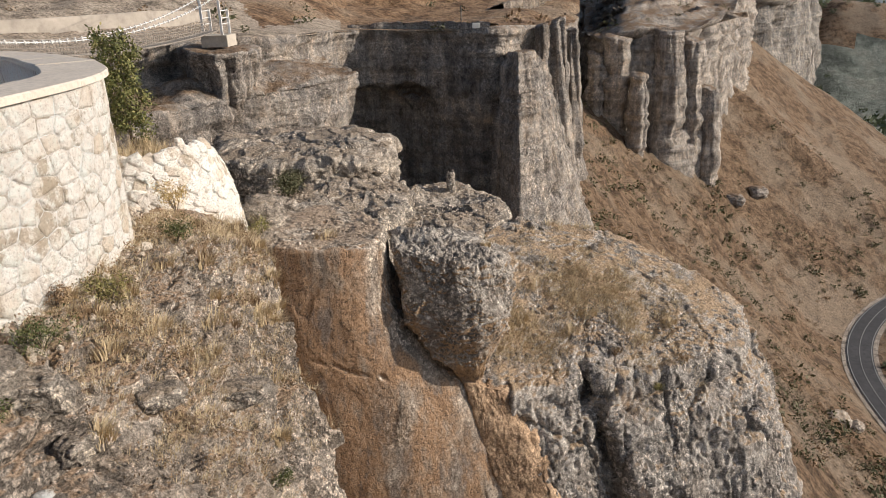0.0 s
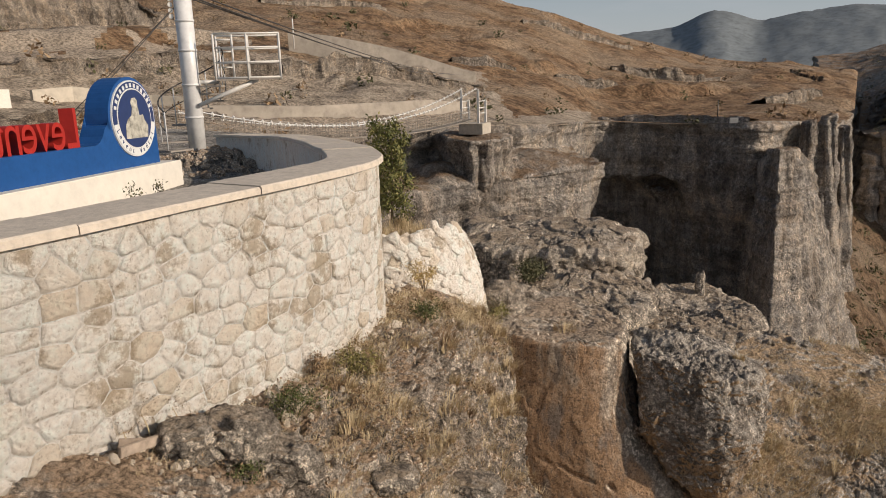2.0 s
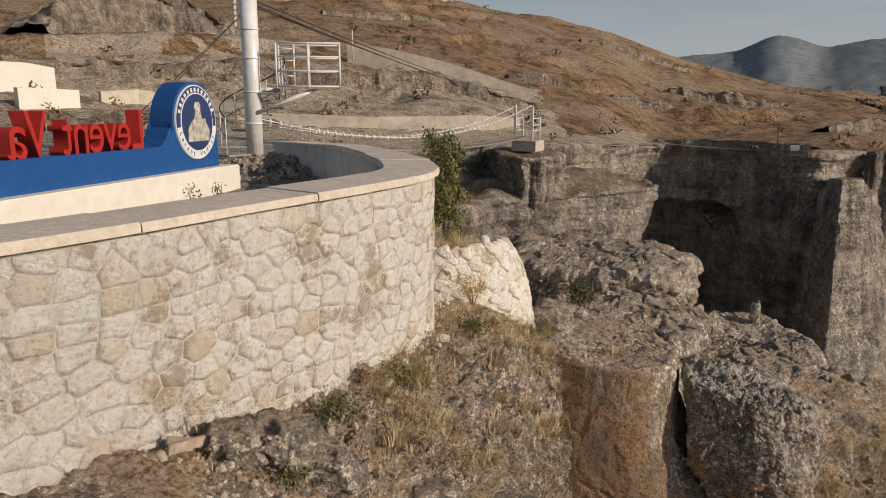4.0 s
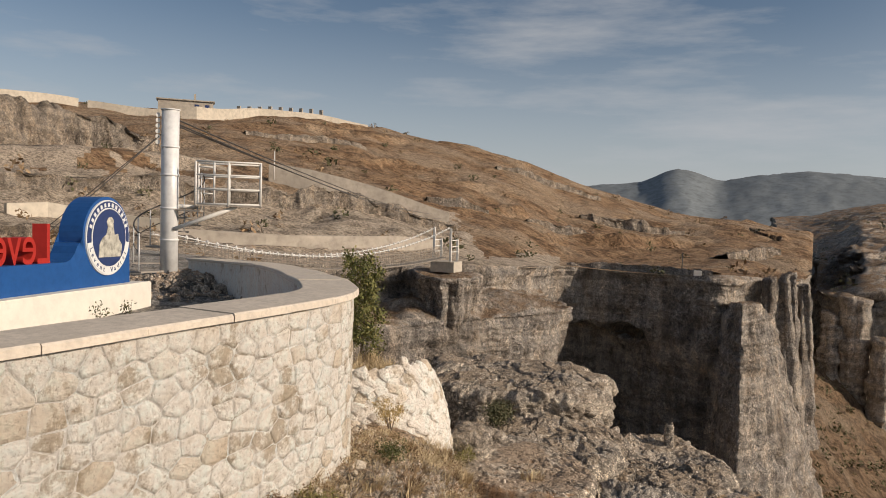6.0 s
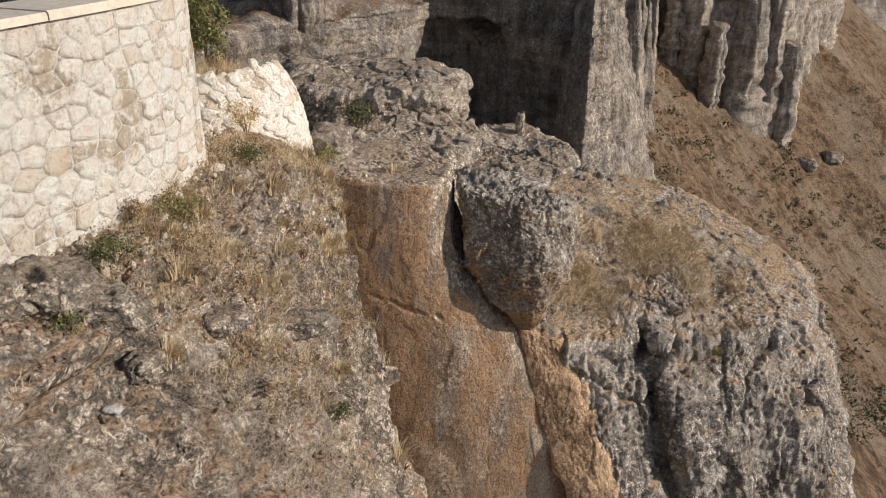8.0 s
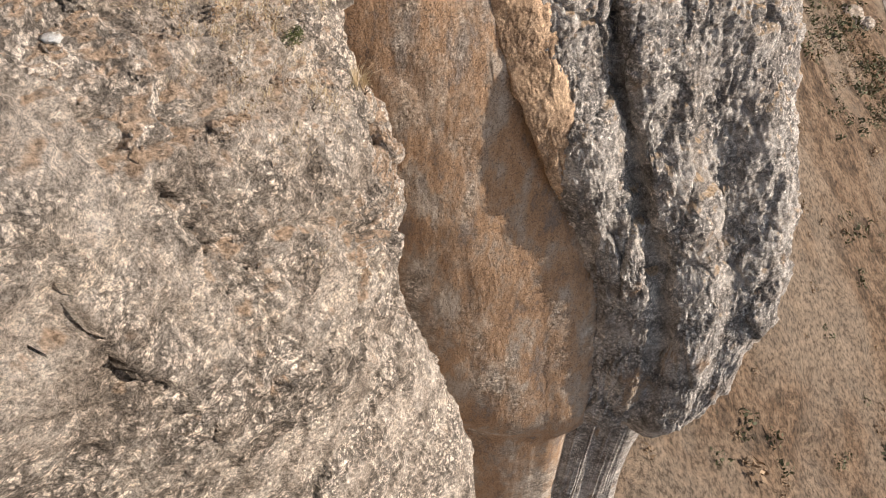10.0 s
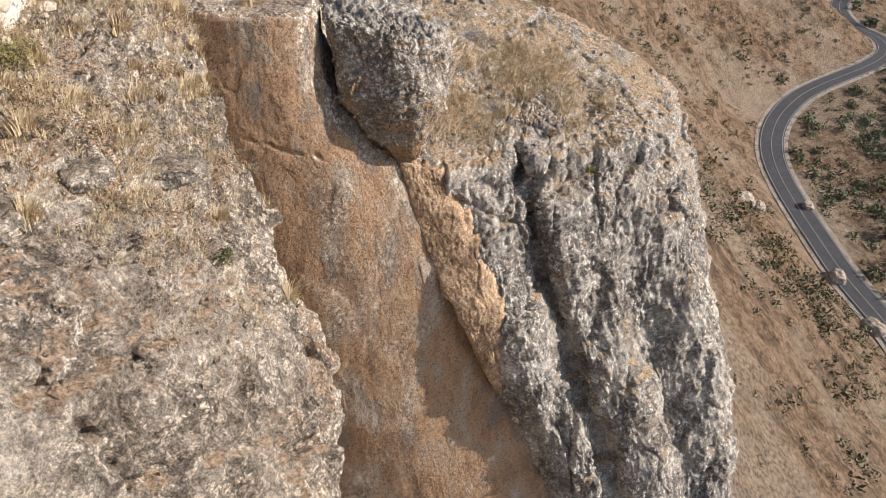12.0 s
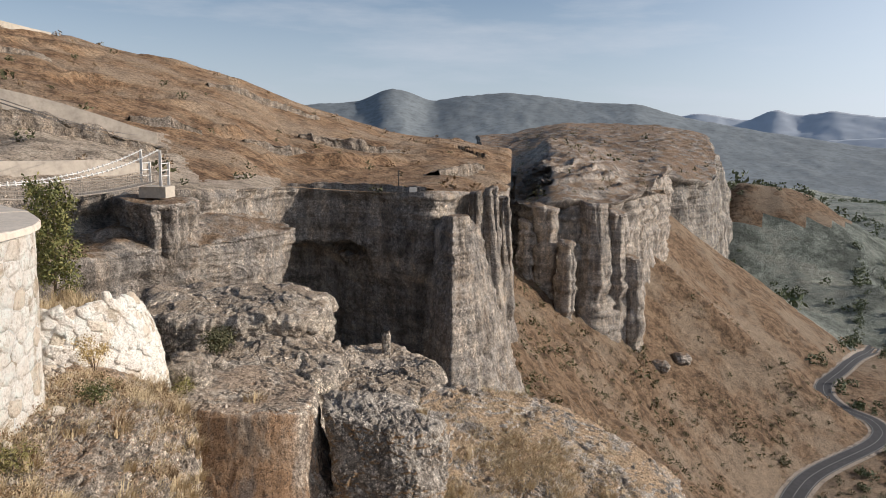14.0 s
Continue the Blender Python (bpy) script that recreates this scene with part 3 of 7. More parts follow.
buttress = rock_mass("cliff", [polar(4.9, 95), polar(5.4, 90.5), polar(6.1, 87.5), polar(6.9, 89), polar(7.7, 93), polar(8.4, 98), polar(7.9, 103), polar(6.3, 102)],
          [polar(2.9, 94), polar(4.0, 86), polar(6.5, 78), polar(10.2, 82), polar(13.8, 92), polar(14.6, 106), polar(8.5, 112), polar(3.6, 103)],
          lambda x, y: -8.9 - 1.7 * np.clip(8.9 - x, 0, 3) - 0.75 * np.clip(x - 11.6, 0, 9) - 0.1 * np.clip(y - 86, 0, 20), -50, CLIFF, cliff_relief(0.45, 4.2, 0.25, 31, 0.22, 1.3), nu=300, nface=190, ncap=40, rim=0.5, curve=0.95, ease=0.1)
for az, d, el, w in ((7.9, 104, -3.9, 1.5), (9.0, 106, -3.6, 1.9), (9.95, 112, -4.3, 1.6)):
    cx, cy = polar(az, d)
    ring = [(math.cos(2 * math.pi * k / 7), math.sin(2 * math.pi * k / 7)) for k in range(7)]
    pinnacle = rock_mass("cliff", [(cx + w * 0.62 * a, cy + w * 0.8 * b) for a, b in ring], [(cx + 0.6 + w * 1.5 * a, cy - 1.0 + w * 2.2 * b) for a, b in ring],
              lean_top(d * math.tan(radians(el)), 0.25, 0.1, cx, cy), -30, CLIFF, cliff_relief(0.6, 2.6, 0.2, 37 + int(az), 0.1, 1.2), nu=90, nface=90, ncap=14, rim=0.5, curve=0.9)
    tagged(pinnacle, "pale limestone pinnacle beside the cave headland", "cliff", kind="structure")
tagged(buttress, "pale leaning limestone buttress beside the cave", "cliff", kind="structure")
far_row = rock_mass("cliff", [polar(10.9, 226), polar(12.5, 220), polar(15.0, 228), polar(18.0, 230), polar(20.0, 239), polar(20.9, 269), polar(22.4, 382), polar(19, 505), polar(11.4, 528), polar(10.9, 352)],
          [polar(10.6, 220), polar(13.0, 213), polar(15.6, 220), polar(18.8, 222), polar(21.4, 234), polar(22.0, 272), polar(23, 382), polar(19, 505), polar(11.4, 528), polar(10.7, 352)],
          plateau_top, -84, CLIFF, cliff_relief(4.6, 17, 1.8, 44, 0.9, 5.0), nu=480, nface=120, ncap=90, rim=1.2, heart=polar(15.5, 367))
tagged(far_row, "row of grey limestone buttresses under a dry plateau", "cliff", kind="structure")
for k, (az, d, el, w) in enumerate(((11.9, 222, -6.1, 3.4), (13.3, 224, -4.9, 5.2), (14.9, 219, -7.6, 3.0), (16.9, 231, -4.4, 6.0), (18.6, 234, -5.1, 4.2), (20.0, 236, -8.4, 3.6))):
    cx, cy = polar(az, d)
    ring = [(math.cos(2 * math.pi * j / 9), math.sin(2 * math.pi * j / 9)) for j in range(9)]
    tower = rock_mass("cliff", [(cx + w * 0.75 * a, cy + w * 0.9 * b) for a, b in ring], [(cx + 0.8 + w * 1.3 * a, cy - 1.5 + w * 1.4 * b) for a, b in ring],
              lean_top(d * math.tan(radians(el)), -0.12, 0.15, cx, cy), -80, CLIFF, cliff_relief(0.6, 9.0, 0.9, 150 + k, 0.55, 3.2), nu=110, nface=90, ncap=14, rim=0.9, curve=0.75, bulge=0.5)
    tagged(tower, "grey limestone tower standing before the cliff row", "cliff", kind="structure")
far_plateau = rock_mass("cliff", [polar(15.5, 410), polar(18.2, 395), polar(21.5, 401), polar(24.3, 422), polar(25.6, 459), polar(25.4, 643), polar(24.6, 933), polar(17, 1010), polar(8, 979), polar(8.5, 612)],
          [polar(15.5, 401), polar(18.4, 379), polar(22.0, 386), polar(25.6, 407), polar(27.2, 453), polar(28.0, 643), polar(26.6, 949), polar(17, 1025), polar(7, 994), polar(7.5, 612)],
          lambda x, y: -16.0 + (np.hypot(x, y) - 401) * 0.066 - 8.4 * smooth(np.degrees(np.arctan2(x, y)), 21, 26) - 16 * (1 - smooth(np.degrees(np.arctan2(x, y)), 9.0, 15.0)), -130, FARCLIFF, cliff_relief(7, 22, 1.4, 53, 0.5, 6.0), nu=320, nface=100, ncap=60, rim=2.0, heart=polar(18, 658))
tagged(far_plateau, "far plateau of dry ground above grey cliffs", "cliff", kind="structure")


# ---- mountains on the horizon ----
def mountain(name, pts, dist, foot, depth, seed, label, mat):
    p = np.array(pts)
    az = np.linspace(p[0, 0], p[-1, 0], 260)
    el = np.interp(az, p[:, 0], p[:, 1])
    k = np.exp(-np.linspace(-2, 2, 9) ** 2)
    el = np.convolve(np.pad(el, 4, "edge"), k / k.sum(), "valid")
    w = np.r_[np.linspace(0, 1, 60), np.linspace(1.03, 1.5, 12)]
    a = np.radians(az)[:, None]
    r = dist - depth * (1 - w[None, :])
    top = dist * np.tan(np.radians(el))[:, None]
    shape = np.where(w <= 1, w ** 1.5, 1 - (w - 1) * 1.6)[None, :]
    z = foot + (top - foot) * shape
    v = np.stack([r * np.sin(a), r * np.cos(a), z + 0 * r], -1)
    q = np.stack([v[..., 0], v[..., 1], 0 * z], -1)
    inner = np.clip(w * (1.0 - 0.85 * np.exp(-((w - 1) / 0.15) ** 2)), 0, 1)[None, :]
    v[..., 2] += inner * (top - foot) * (0.013 * crag(q, dist * 0.05, 4, 0.5, seed=seed) + 0.005 * fbm(q, dist * 0.012, 3, seed=seed + 2))
    v[..., 2] += dist * 0.0006 * crag(q, dist * 0.016, 4, 0.6, seed=seed + 9)
    return tagged(link_mesh(name, v, grid_faces(len(az), len(w)), mat), label, "mountain", kind="structure")


# The blue-grey of distance haze is painted into these base colours.
BLUE = plain_material("far_mountain_haze_tint", (0.215, 0.24, 0.252), 1.0, vary=0.2, scale=0.05, bump=0)
PALEBLUE = plain_material("farthest_mountain_haze_tint", (0.46, 0.50, 0.55), 1.0, vary=0.04, scale=0.012, bump=0)
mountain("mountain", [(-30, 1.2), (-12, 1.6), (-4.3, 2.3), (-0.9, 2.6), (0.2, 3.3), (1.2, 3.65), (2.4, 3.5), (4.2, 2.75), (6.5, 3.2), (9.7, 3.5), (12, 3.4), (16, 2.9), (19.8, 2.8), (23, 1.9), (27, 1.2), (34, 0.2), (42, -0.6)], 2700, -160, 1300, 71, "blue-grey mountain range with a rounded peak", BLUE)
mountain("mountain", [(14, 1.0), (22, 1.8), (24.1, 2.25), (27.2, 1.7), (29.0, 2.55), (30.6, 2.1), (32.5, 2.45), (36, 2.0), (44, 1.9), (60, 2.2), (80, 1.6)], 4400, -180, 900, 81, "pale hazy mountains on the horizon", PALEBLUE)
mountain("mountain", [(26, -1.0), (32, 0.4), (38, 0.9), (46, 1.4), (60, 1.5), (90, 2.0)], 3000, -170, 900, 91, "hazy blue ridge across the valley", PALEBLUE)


# ---- near rocks ----
def karst_relief(big, size, block, crack, seed, flat=1.0, block_size=0.6, rough=0.05, calm=0.0, corn=0.3, corn_size=0.15):
    """Jointed blocks with open cracks and a rough, pitted skin; smoother on sheltered faces."""
    def f(v, n):
        warp = v + 0.12 * block_size * np.stack([fbm(v, block_size * 0.7, 3, seed=seed + k) for k in (3, 4, 5)], -1)
        own, gap = facets(warp * np.array((1, 1, 0.6)), block_size, seed + 6)
        chip, nick = facets(warp, block_size * 0.36, seed + 12)
        split = np.exp(-(gap / 0.035) ** 2) * smooth(fbm(v, block_size * 2.2, 2, seed=seed + 21), -0.25, 0.2)
        sheltered = smooth(-n[..., 1], 0.5, 0.8) * flat
        r = big * fbm(v, size, 3, seed=seed)
        r = r + (1.2 * block * own + 0.45 * block * chip - crack * split - 0.25 * crack * np.exp(-(nick / 0.06) ** 2)) * (1 - 0.8 * sheltered) * (1 - calm * smooth(n[..., 2], 0.7, 0.93))
        skin = rough * crag(v, 0.34, 5, 0.62, seed + 2) + 0.4 * rough * fbm(v, 0.07, 2, 0.7, seed=seed + 8)
        level = 1 - calm * smooth(n[..., 2], 0.7, 0.93)
        return r + skin * (1 - 0.75 * sheltered) * level
    return f


def closed_curve(pts, counts):
    """A closed smooth line through the points, with so many steps after each."""
    p = np.array(pts, float)
    out = []
    for i, n in enumerate(counts):
        a, b, c, e = p[i - 1], p[i], p[(i + 1) % len(p)], p[(i + 2) % len(p)]
        t = np.linspace(0, 1, n, endpoint=False)[:, None]
        out.append(0.5 * (2 * b + 0.8 * (c - a) * t + (1.6 * a - 4.4 * b + 3.6 * c - 0.8 * e) * t * t + (2.4 * b - 0.8 * a - 2.4 * c + 0.8 * e) * t ** 3))
    return np.vstack(out)


def loft_rock(name, levels, ztop, mat, relief, counts, rows, ncap, rim, heart, cap_power=1.0):
    """A rock through plan outlines with matching corners: the rim at the sloped top first, then level after level down."""
    rings = [closed_curve(pts, counts) for _, pts in levels]
    zrim = ztop(rings[0][:, 0], rings[0][:, 1])
    ctrl = [np.c_[rings[0], zrim - rim]] + [np.c_[r, np.full(len(r), z)] for r, (z, _) in zip(rings[1:], levels[1:])]
    ctrl = [2 * ctrl[0] - ctrl[1]] + ctrl + [2 * ctrl[-1] - ctrl[-2]]
    down = []
    for i, n in enumerate(rows):
        p0, p1, p2, p3 = ctrl[i:i + 4]
        k = np.linalg.norm(p2 - p1, axis=1).mean()
        m1 = (p2 - p0) * k / (k + np.linalg.norm(p1 - p0, axis=1).mean())
        m2 = (p3 - p1) * k / (k + np.linalg.norm(p3 - p2, axis=1).mean())
        for t in np.linspace(0, 1, n, endpoint=i == len(rows) - 1):
            down.append((2 * t ** 3 - 3 * t * t + 1) * p1 + (t ** 3 - 2 * t * t + t) * m1 + (3 * t * t - 2 * t ** 3) * p2 + (t ** 3 - t * t) * m2)
    grid = down[::-1]
    c = np.array(heart)
    inward = c - rings[0]
    inward = inward / np.maximum(np.linalg.norm(inward, axis=1, keepdims=True), 1e-6)
    for a in np.linspace(0, math.pi / 2, 9)[1:]:
        plan = rings[0] + inward * rim * (1 - math.cos(a))
        grid.append(np.c_[plan, ztop(plan[:, 0], plan[:, 1]) - rim * (1 - math.sin(a))])
    edge = rings[0] + inward * rim
    for k in np.linspace(0, 1, ncap)[1:]:
        plan = edge + (c - edge) * (k ** cap_power) * 0.998
        grid.append(np.c_[plan, ztop(plan[:, 0], plan[:, 1])])
    v = np.stack(grid, 1)
    n = grid_normals(v, True)
    n[:, -5:] = (0, 0, 1)
    v = v + n * relief(v, n)[..., None]
    return link_mesh(name, v, grid_faces(v.shape[0], v.shape[1], True), mat)


def line_gap(v, pts):
    """Distance from each vertex to a broken line, wandering a little."""
    w = v + 0.03 * np.stack([fbm(v, 0.22, 3, 0.6, seed=300 + k) for k in range(3)], -1)
    best = np.full(v.shape[:-1], 9.0)
    for a, b in zip(pts[:-1], pts[1:]):
        a, b = np.array(a), np.array(b)
        t = np.clip(((w - a) @ (b - a)) / ((b - a) @ (b - a)), 0, 1)
        best = np.minimum(best, np.linalg.norm(w - a - t[..., None] * (b - a), axis=-1))
    return best


def weathered(base, knob, knob_size, seed, tops=(0.2, 0.7), lines=(), cover=(-0.25, 0.15)):
    """Base relief with a crust of rounded knobs and pits where the rock lies open, and long open cracks."""
    def f(v, n):
        r = base(v, n)
        warp = v + 0.3 * knob_size * np.stack([fbm(v, knob_size * 1.3, 2, seed=seed + k) for k in (1, 2, 3)], -1)
        open_rock = smooth(fbm(v, 0.55, 3, 0.6, seed=seed + 9), *cover) * smooth(n[..., 2], *tops)
        for share, k in ((1.0, 1.0), (0.5, 0.45)):
            f1, f2, own, _ = cells(warp, knob_size * k, seed + 5)
            r = r + share * knob * open_rock * (np.sqrt(np.clip(f2 - f1, 0, 1)) * 1.5 - 0.6 + 0.5 * own)
        for depth, width, pts in lines:
            r = r - depth * np.exp(-(line_gap(v, pts) / width) ** 2)
        return r
    return f


def near_top(x, y):
    s = np.clip(x + 2.85, -0.15, None)
    foot = np.interp(y, (0.5, 2.0, 3.0, 4.0, 5.0, 7.0, 8.3, 9.5, 11.0), (-1.7, -1.82, -1.90, -2.0, -2.08, -2.18, -2.55, -3.05, -3.6))
    run = np.clip(s, 0, None)
    drop_front = np.clip(3.7 - y, 0, None) * smooth(s, 0.15, 1.0)
    return foot - 0.30 * s - 0.47 * run * run * (1 - 0.3 * smooth(y, 5.0, 8.0)) - 0.42 * drop_front ** 2


near_bluff = loft_rock("rock_bluff", [
    (None, [(-4.3, 0.9), (-3.2, 1.0), (-2.35, 1.9), (-1.75, 2.75), (-1.05, 3.6), (-0.78, 4.4), (-0.72, 4.95), (-0.80, 5.45), (-1.12, 6.1), (-1.52, 6.65), (-1.84, 7.45), (-2.08, 8.1), (-2.5, 9.05), (-2.95, 9.9), (-4.6, 10.0), (-5.2, 6.0)]),
    (-5.4, [(-4.3, 0.8), (-3.1, 1.0), (-2.15, 1.75), (-1.25, 2.55), (-0.72, 3.4), (-0.42, 4.2), (-0.44, 4.85), (-0.62, 5.4), (-1.02, 6.05), (-1.42, 6.65), (-1.78, 7.45), (-2.05, 8.1), (-2.5, 9.05), (-2.95, 9.9), (-4.6, 10.0), (-5.2, 6.0)]),
    (-6.4, [(-4.3, 1.1), (-3.2, 1.3), (-2.35, 1.95), (-1.5, 2.75), (-1.0, 3.6), (-0.80, 4.35), (-0.76, 4.9), (-0.82, 5.4), (-1.0, 6.05), (-1.35, 6.65), (-1.7, 7.45), (-2.0, 8.1), (-2.5, 9.05), (-2.95, 9.9), (-4.6, 10.0), (-5.2, 6.0)]),
    (-8.8, [(-4.3, 1.7), (-3.2, 1.8), (-2.3, 2.3), (-1.4, 2.85), (-0.85, 3.65), (-0.55, 4.4), (-0.48, 5.0), (-0.55, 5.5), (-0.75, 6.05), (-1.1, 6.7), (-1.5, 7.5), (-1.9, 8.1), (-2.5, 9.05), (-2.95, 9.9), (-4.6, 10.0), (-5.2, 6.0)]),
    (-13.0, [(-4.3, 2.2), (-3.0, 2.2), (-2.0, 2.7), (-0.9, 3.1), (-0.1, 3.9), (0.45, 4.6), (0.5, 5.2), (0.3, 5.8), (-0.1, 6.4), (-0.6, 7.0), (-1.2, 7.7), (-1.8, 8.2), (-2.5, 9.05), (-2.95, 9.9), (-4.6, 10.0), (-5.2, 6.0)]),
    (-44.0, [(-4.5, 1.0), (-2.5, 0.5), (-0.6, 0.8), (1.0, 1.8), (2.6, 3.2), (3.2, 4.6), (3.2, 5.4), (2.9, 6.2), (2.2, 6.8), (1.2, 7.2), (0, 7.8), (-1.2, 8.3), (-2.5, 9.05), (-2.95, 9.9), (-4.6, 10.0), (-5.2, 6.0)])],
    near_top, KARST,
    weathered(karst_relief(0.08, 1.3, 0.055, 0.06, 11, 0.3, 0.75, 0.035, calm=0.5), 0.048, 0.17, 90, cover=(-0.12, 0.22), lines=(
        (0.11, 0.04, [(-1.87, 2.92, -3.09), (-1.68, 2.85, -3.26), (-1.63, 2.88, -3.54), (-1.51, 2.86, -3.78), (-1.56, 2.75, -3.92), (-1.67, 2.55, -4.05)]),
        (0.11, 0.04, [(-1.51, 2.86, -3.78), (-1.35, 3.03, -3.91), (-1.1, 3.31, -4.13), (-0.89, 3.81, -4.59), (-0.58, 4.09, -5.14)]),
        (0.07, 0.020, [(-1.1, 3.98, -3.74), (-1.08, 3.79, -3.78), (-1.02, 3.67, -3.87)]),
        (0.11, 0.036, [(-1.86, 2.93, -3.08), (-1.7, 3.25, -3.19), (-1.39, 3.48, -3.28), (-1.17, 3.98, -3.66)]),
        (0.11, 0.036, [(-1.4, 2.86, -4.32), (-1.31, 2.85, -4.44), (-1.29, 2.78, -4.71)]))),
    [8, 14, 34, 46, 46, 46, 40, 40, 44, 44, 44, 38, 24, 8, 6, 6], (66, 40, 44, 34, 16), 190, 0.16, (-2.55, 5.3), 0.9)
tagged(near_bluff, "pitted pale limestone bluff with dry grass below the wall", "rock", kind="structure")

block_left = loft_rock("rock_block", [
    (None, [(-2.66, 9.55), (-2.2, 9.32), (-1.5, 9.32), (-1.1, 9.42), (-0.84, 9.72), (-0.86, 10.5), (-1.5, 11.3), (-2.9, 11.2), (-2.95, 10.3)]),
    (-4.7, [(-2.60, 9.49), (-2.1, 9.24), (-1.4, 9.24), (-0.98, 9.36), (-0.66, 9.70), (-0.6, 10.5), (-1.4, 11.4), (-2.9, 11.3), (-2.95, 10.3)]),
    (-6.0, [(-2.50, 9.42), (-1.8, 9.13), (-0.8, 9.16), (-0.2, 9.32), (0.36, 9.64), (0.6, 10.6), (-1.2, 11.5), (-2.9, 11.4), (-2.9, 10.3)]),
    (-9.5, [(-2.25, 9.26), (-1.25, 8.90), (-0.1, 8.86), (0.8, 9.00), (1.65, 9.26), (2.2, 10.6), (-0.8, 11.6), (-2.8, 11.5), (-2.8, 10.4)]),
    (-13.0, [(-1.9, 9.02), (-0.75, 8.55), (0.7, 8.44), (1.9, 8.54), (3.1, 8.76), (4.0, 10.4), (0.2, 11.8), (-2.6, 11.6), (-2.6, 10.4)]),
    (-17.0, [(-1.2, 8.48), (0.1, 7.88), (1.4, 7.66), (2.5, 7.68), (3.5, 7.88), (4.4, 10.0), (0.5, 11.8), (-2.4, 11.6), (-2.4, 10.4)]),
    (-20.0, [(-1.0, 8.80), (0.4, 8.50), (1.6, 8.30), (2.7, 8.30), (3.5, 8.50), (4.4, 10.4), (0.5, 11.8), (-2.4, 11.6), (-2.4, 10.4)]),
    (-44.0, [(-1.0, 8.4), (0.8, 7.4), (2.4, 6.8), (4.0, 6.6), (5.4, 7.4), (5.4, 10.0), (0.5, 12.4), (-2.4, 12.0), (-2.6, 10.4)])],
    lambda x, y: -3.44 - 0.03 * (x + 1.8) - 0.03 * (y - 10), RUSTY,
    weathered(karst_relief(0.04, 1.9, 0.035, 0.02, 21, 1.0, 0.9, 0.018, 0.4), 0.03, 0.12, 97, tops=(0.3, 0.8), lines=(
        (0.05, 0.02, [(-1.99, 9.2, -5.02), (-1.6, 9.18, -5.19), (-1.13, 9.22, -5.38), (-0.65, 9.31, -5.46)]),)),
    [70, 56, 52, 50, 34, 20, 12, 10, 18], (46, 40, 70, 46, 36, 12, 8), 50, 0.12, (-1.9, 10.2))
tagged(block_left, "tall split limestone block with a rust-stained face", "rock", kind="structure")

knob = loft_rock("rock_knob", [
    (None, [(-0.72, 9.78), (-0.35, 9.56), (0.28, 9.52), (0.78, 9.80), (0.98, 10.2), (0.80, 10.75), (0.0, 11.0), (-0.72, 10.7)]),
    (-4.65, [(-0.54, 9.58), (-0.14, 9.34), (0.48, 9.30), (0.94, 9.56), (1.08, 10.0), (0.92, 10.6), (0.1, 10.9), (-0.50, 10.6)]),
    (-5.1, [(-0.30, 9.50), (0.04, 9.35), (0.46, 9.33), (0.78, 9.52), (0.86, 9.9), (0.75, 10.5), (0.2, 10.8), (-0.30, 10.5)]),
    (-5.5, [(0.05, 9.50), (0.22, 9.40), (0.42, 9.38), (0.58, 9.50), (0.64, 9.8), (0.6, 10.3), (0.3, 10.5), (0.0, 10.2)]),
    (-6.1, [(0.25, 9.85), (0.30, 9.80), (0.40, 9.80), (0.45, 9.85), (0.5, 9.95), (0.5, 10.2), (0.35, 10.3), (0.25, 10.1)])],
    lambda x, y: -3.66 - 0.22 * (x + 0.4) - 0.04 * (y - 10), KNOBROCK,
    weathered(karst_relief(0.07, 0.8, 0.05, 0.05, 33, 0.9, 0.5, 0.03, 0.3), 0.032, 0.12, 103, tops=(-0.35, 0.0), cover=(-0.5, -0.1)),
    [40, 46, 46, 40, 34, 16, 14, 20], (64, 34, 26, 10), 70, 0.12, (0.1, 10.2))
tagged(knob, "overhanging grey limestone knob split off the block", "rock", kind="structure")

slab = loft_rock("rock_slab", [
    (None, [(0.20, 9.80), (0.24, 9.62), (0.34, 9.57), (0.78, 9.62), (0.95, 9.80), (0.50, 10.1)]),
    (-7.0, [(0.56, 9.70), (0.58, 9.42), (0.68, 9.37), (1.28, 9.44), (1.45, 9.80), (0.85, 10.0)]),
    (-8.4, [(1.14, 9.40), (1.16, 9.09), (1.26, 9.04), (1.88, 9.12), (2.00, 9.50), (1.4, 9.8)]),
    (-9.6, [(1.68, 9.20), (1.70, 8.95), (1.78, 8.91), (2.10, 8.94), (2.20, 9.20), (1.8, 9.5)]),
    (-10.3, [(2.00, 9.2), (2.01, 9.05), (2.05, 9.02), (2.14, 9.04), (2.2, 9.2), (2.1, 9.3)])],
    lambda x, y: -5.72 - 0.35 * (x - 0.3), OCHRE,
    weathered(karst_relief(0.03, 0.8, 0.03, 0.05, 38, 0.6, 0.5, 0.018), 0.012, 0.1, 107, tops=(-0.6, -0.2), cover=(0.1, 0.5)),
    [24, 16, 50, 20, 10, 10], (46, 50, 44, 16), 20, 0.05, (0.5, 9.8))
tagged(slab, "narrow ochre limestone slab leaning against the block", "rock", kind="structure")


def shelf_top(x, y):
    edge = 0.05 * np.clip(x - 3.6, 0, None) ** 2
    return -6.10 + 0.45 * (y - 9.8) - 0.30 * (x - 1.4) - edge


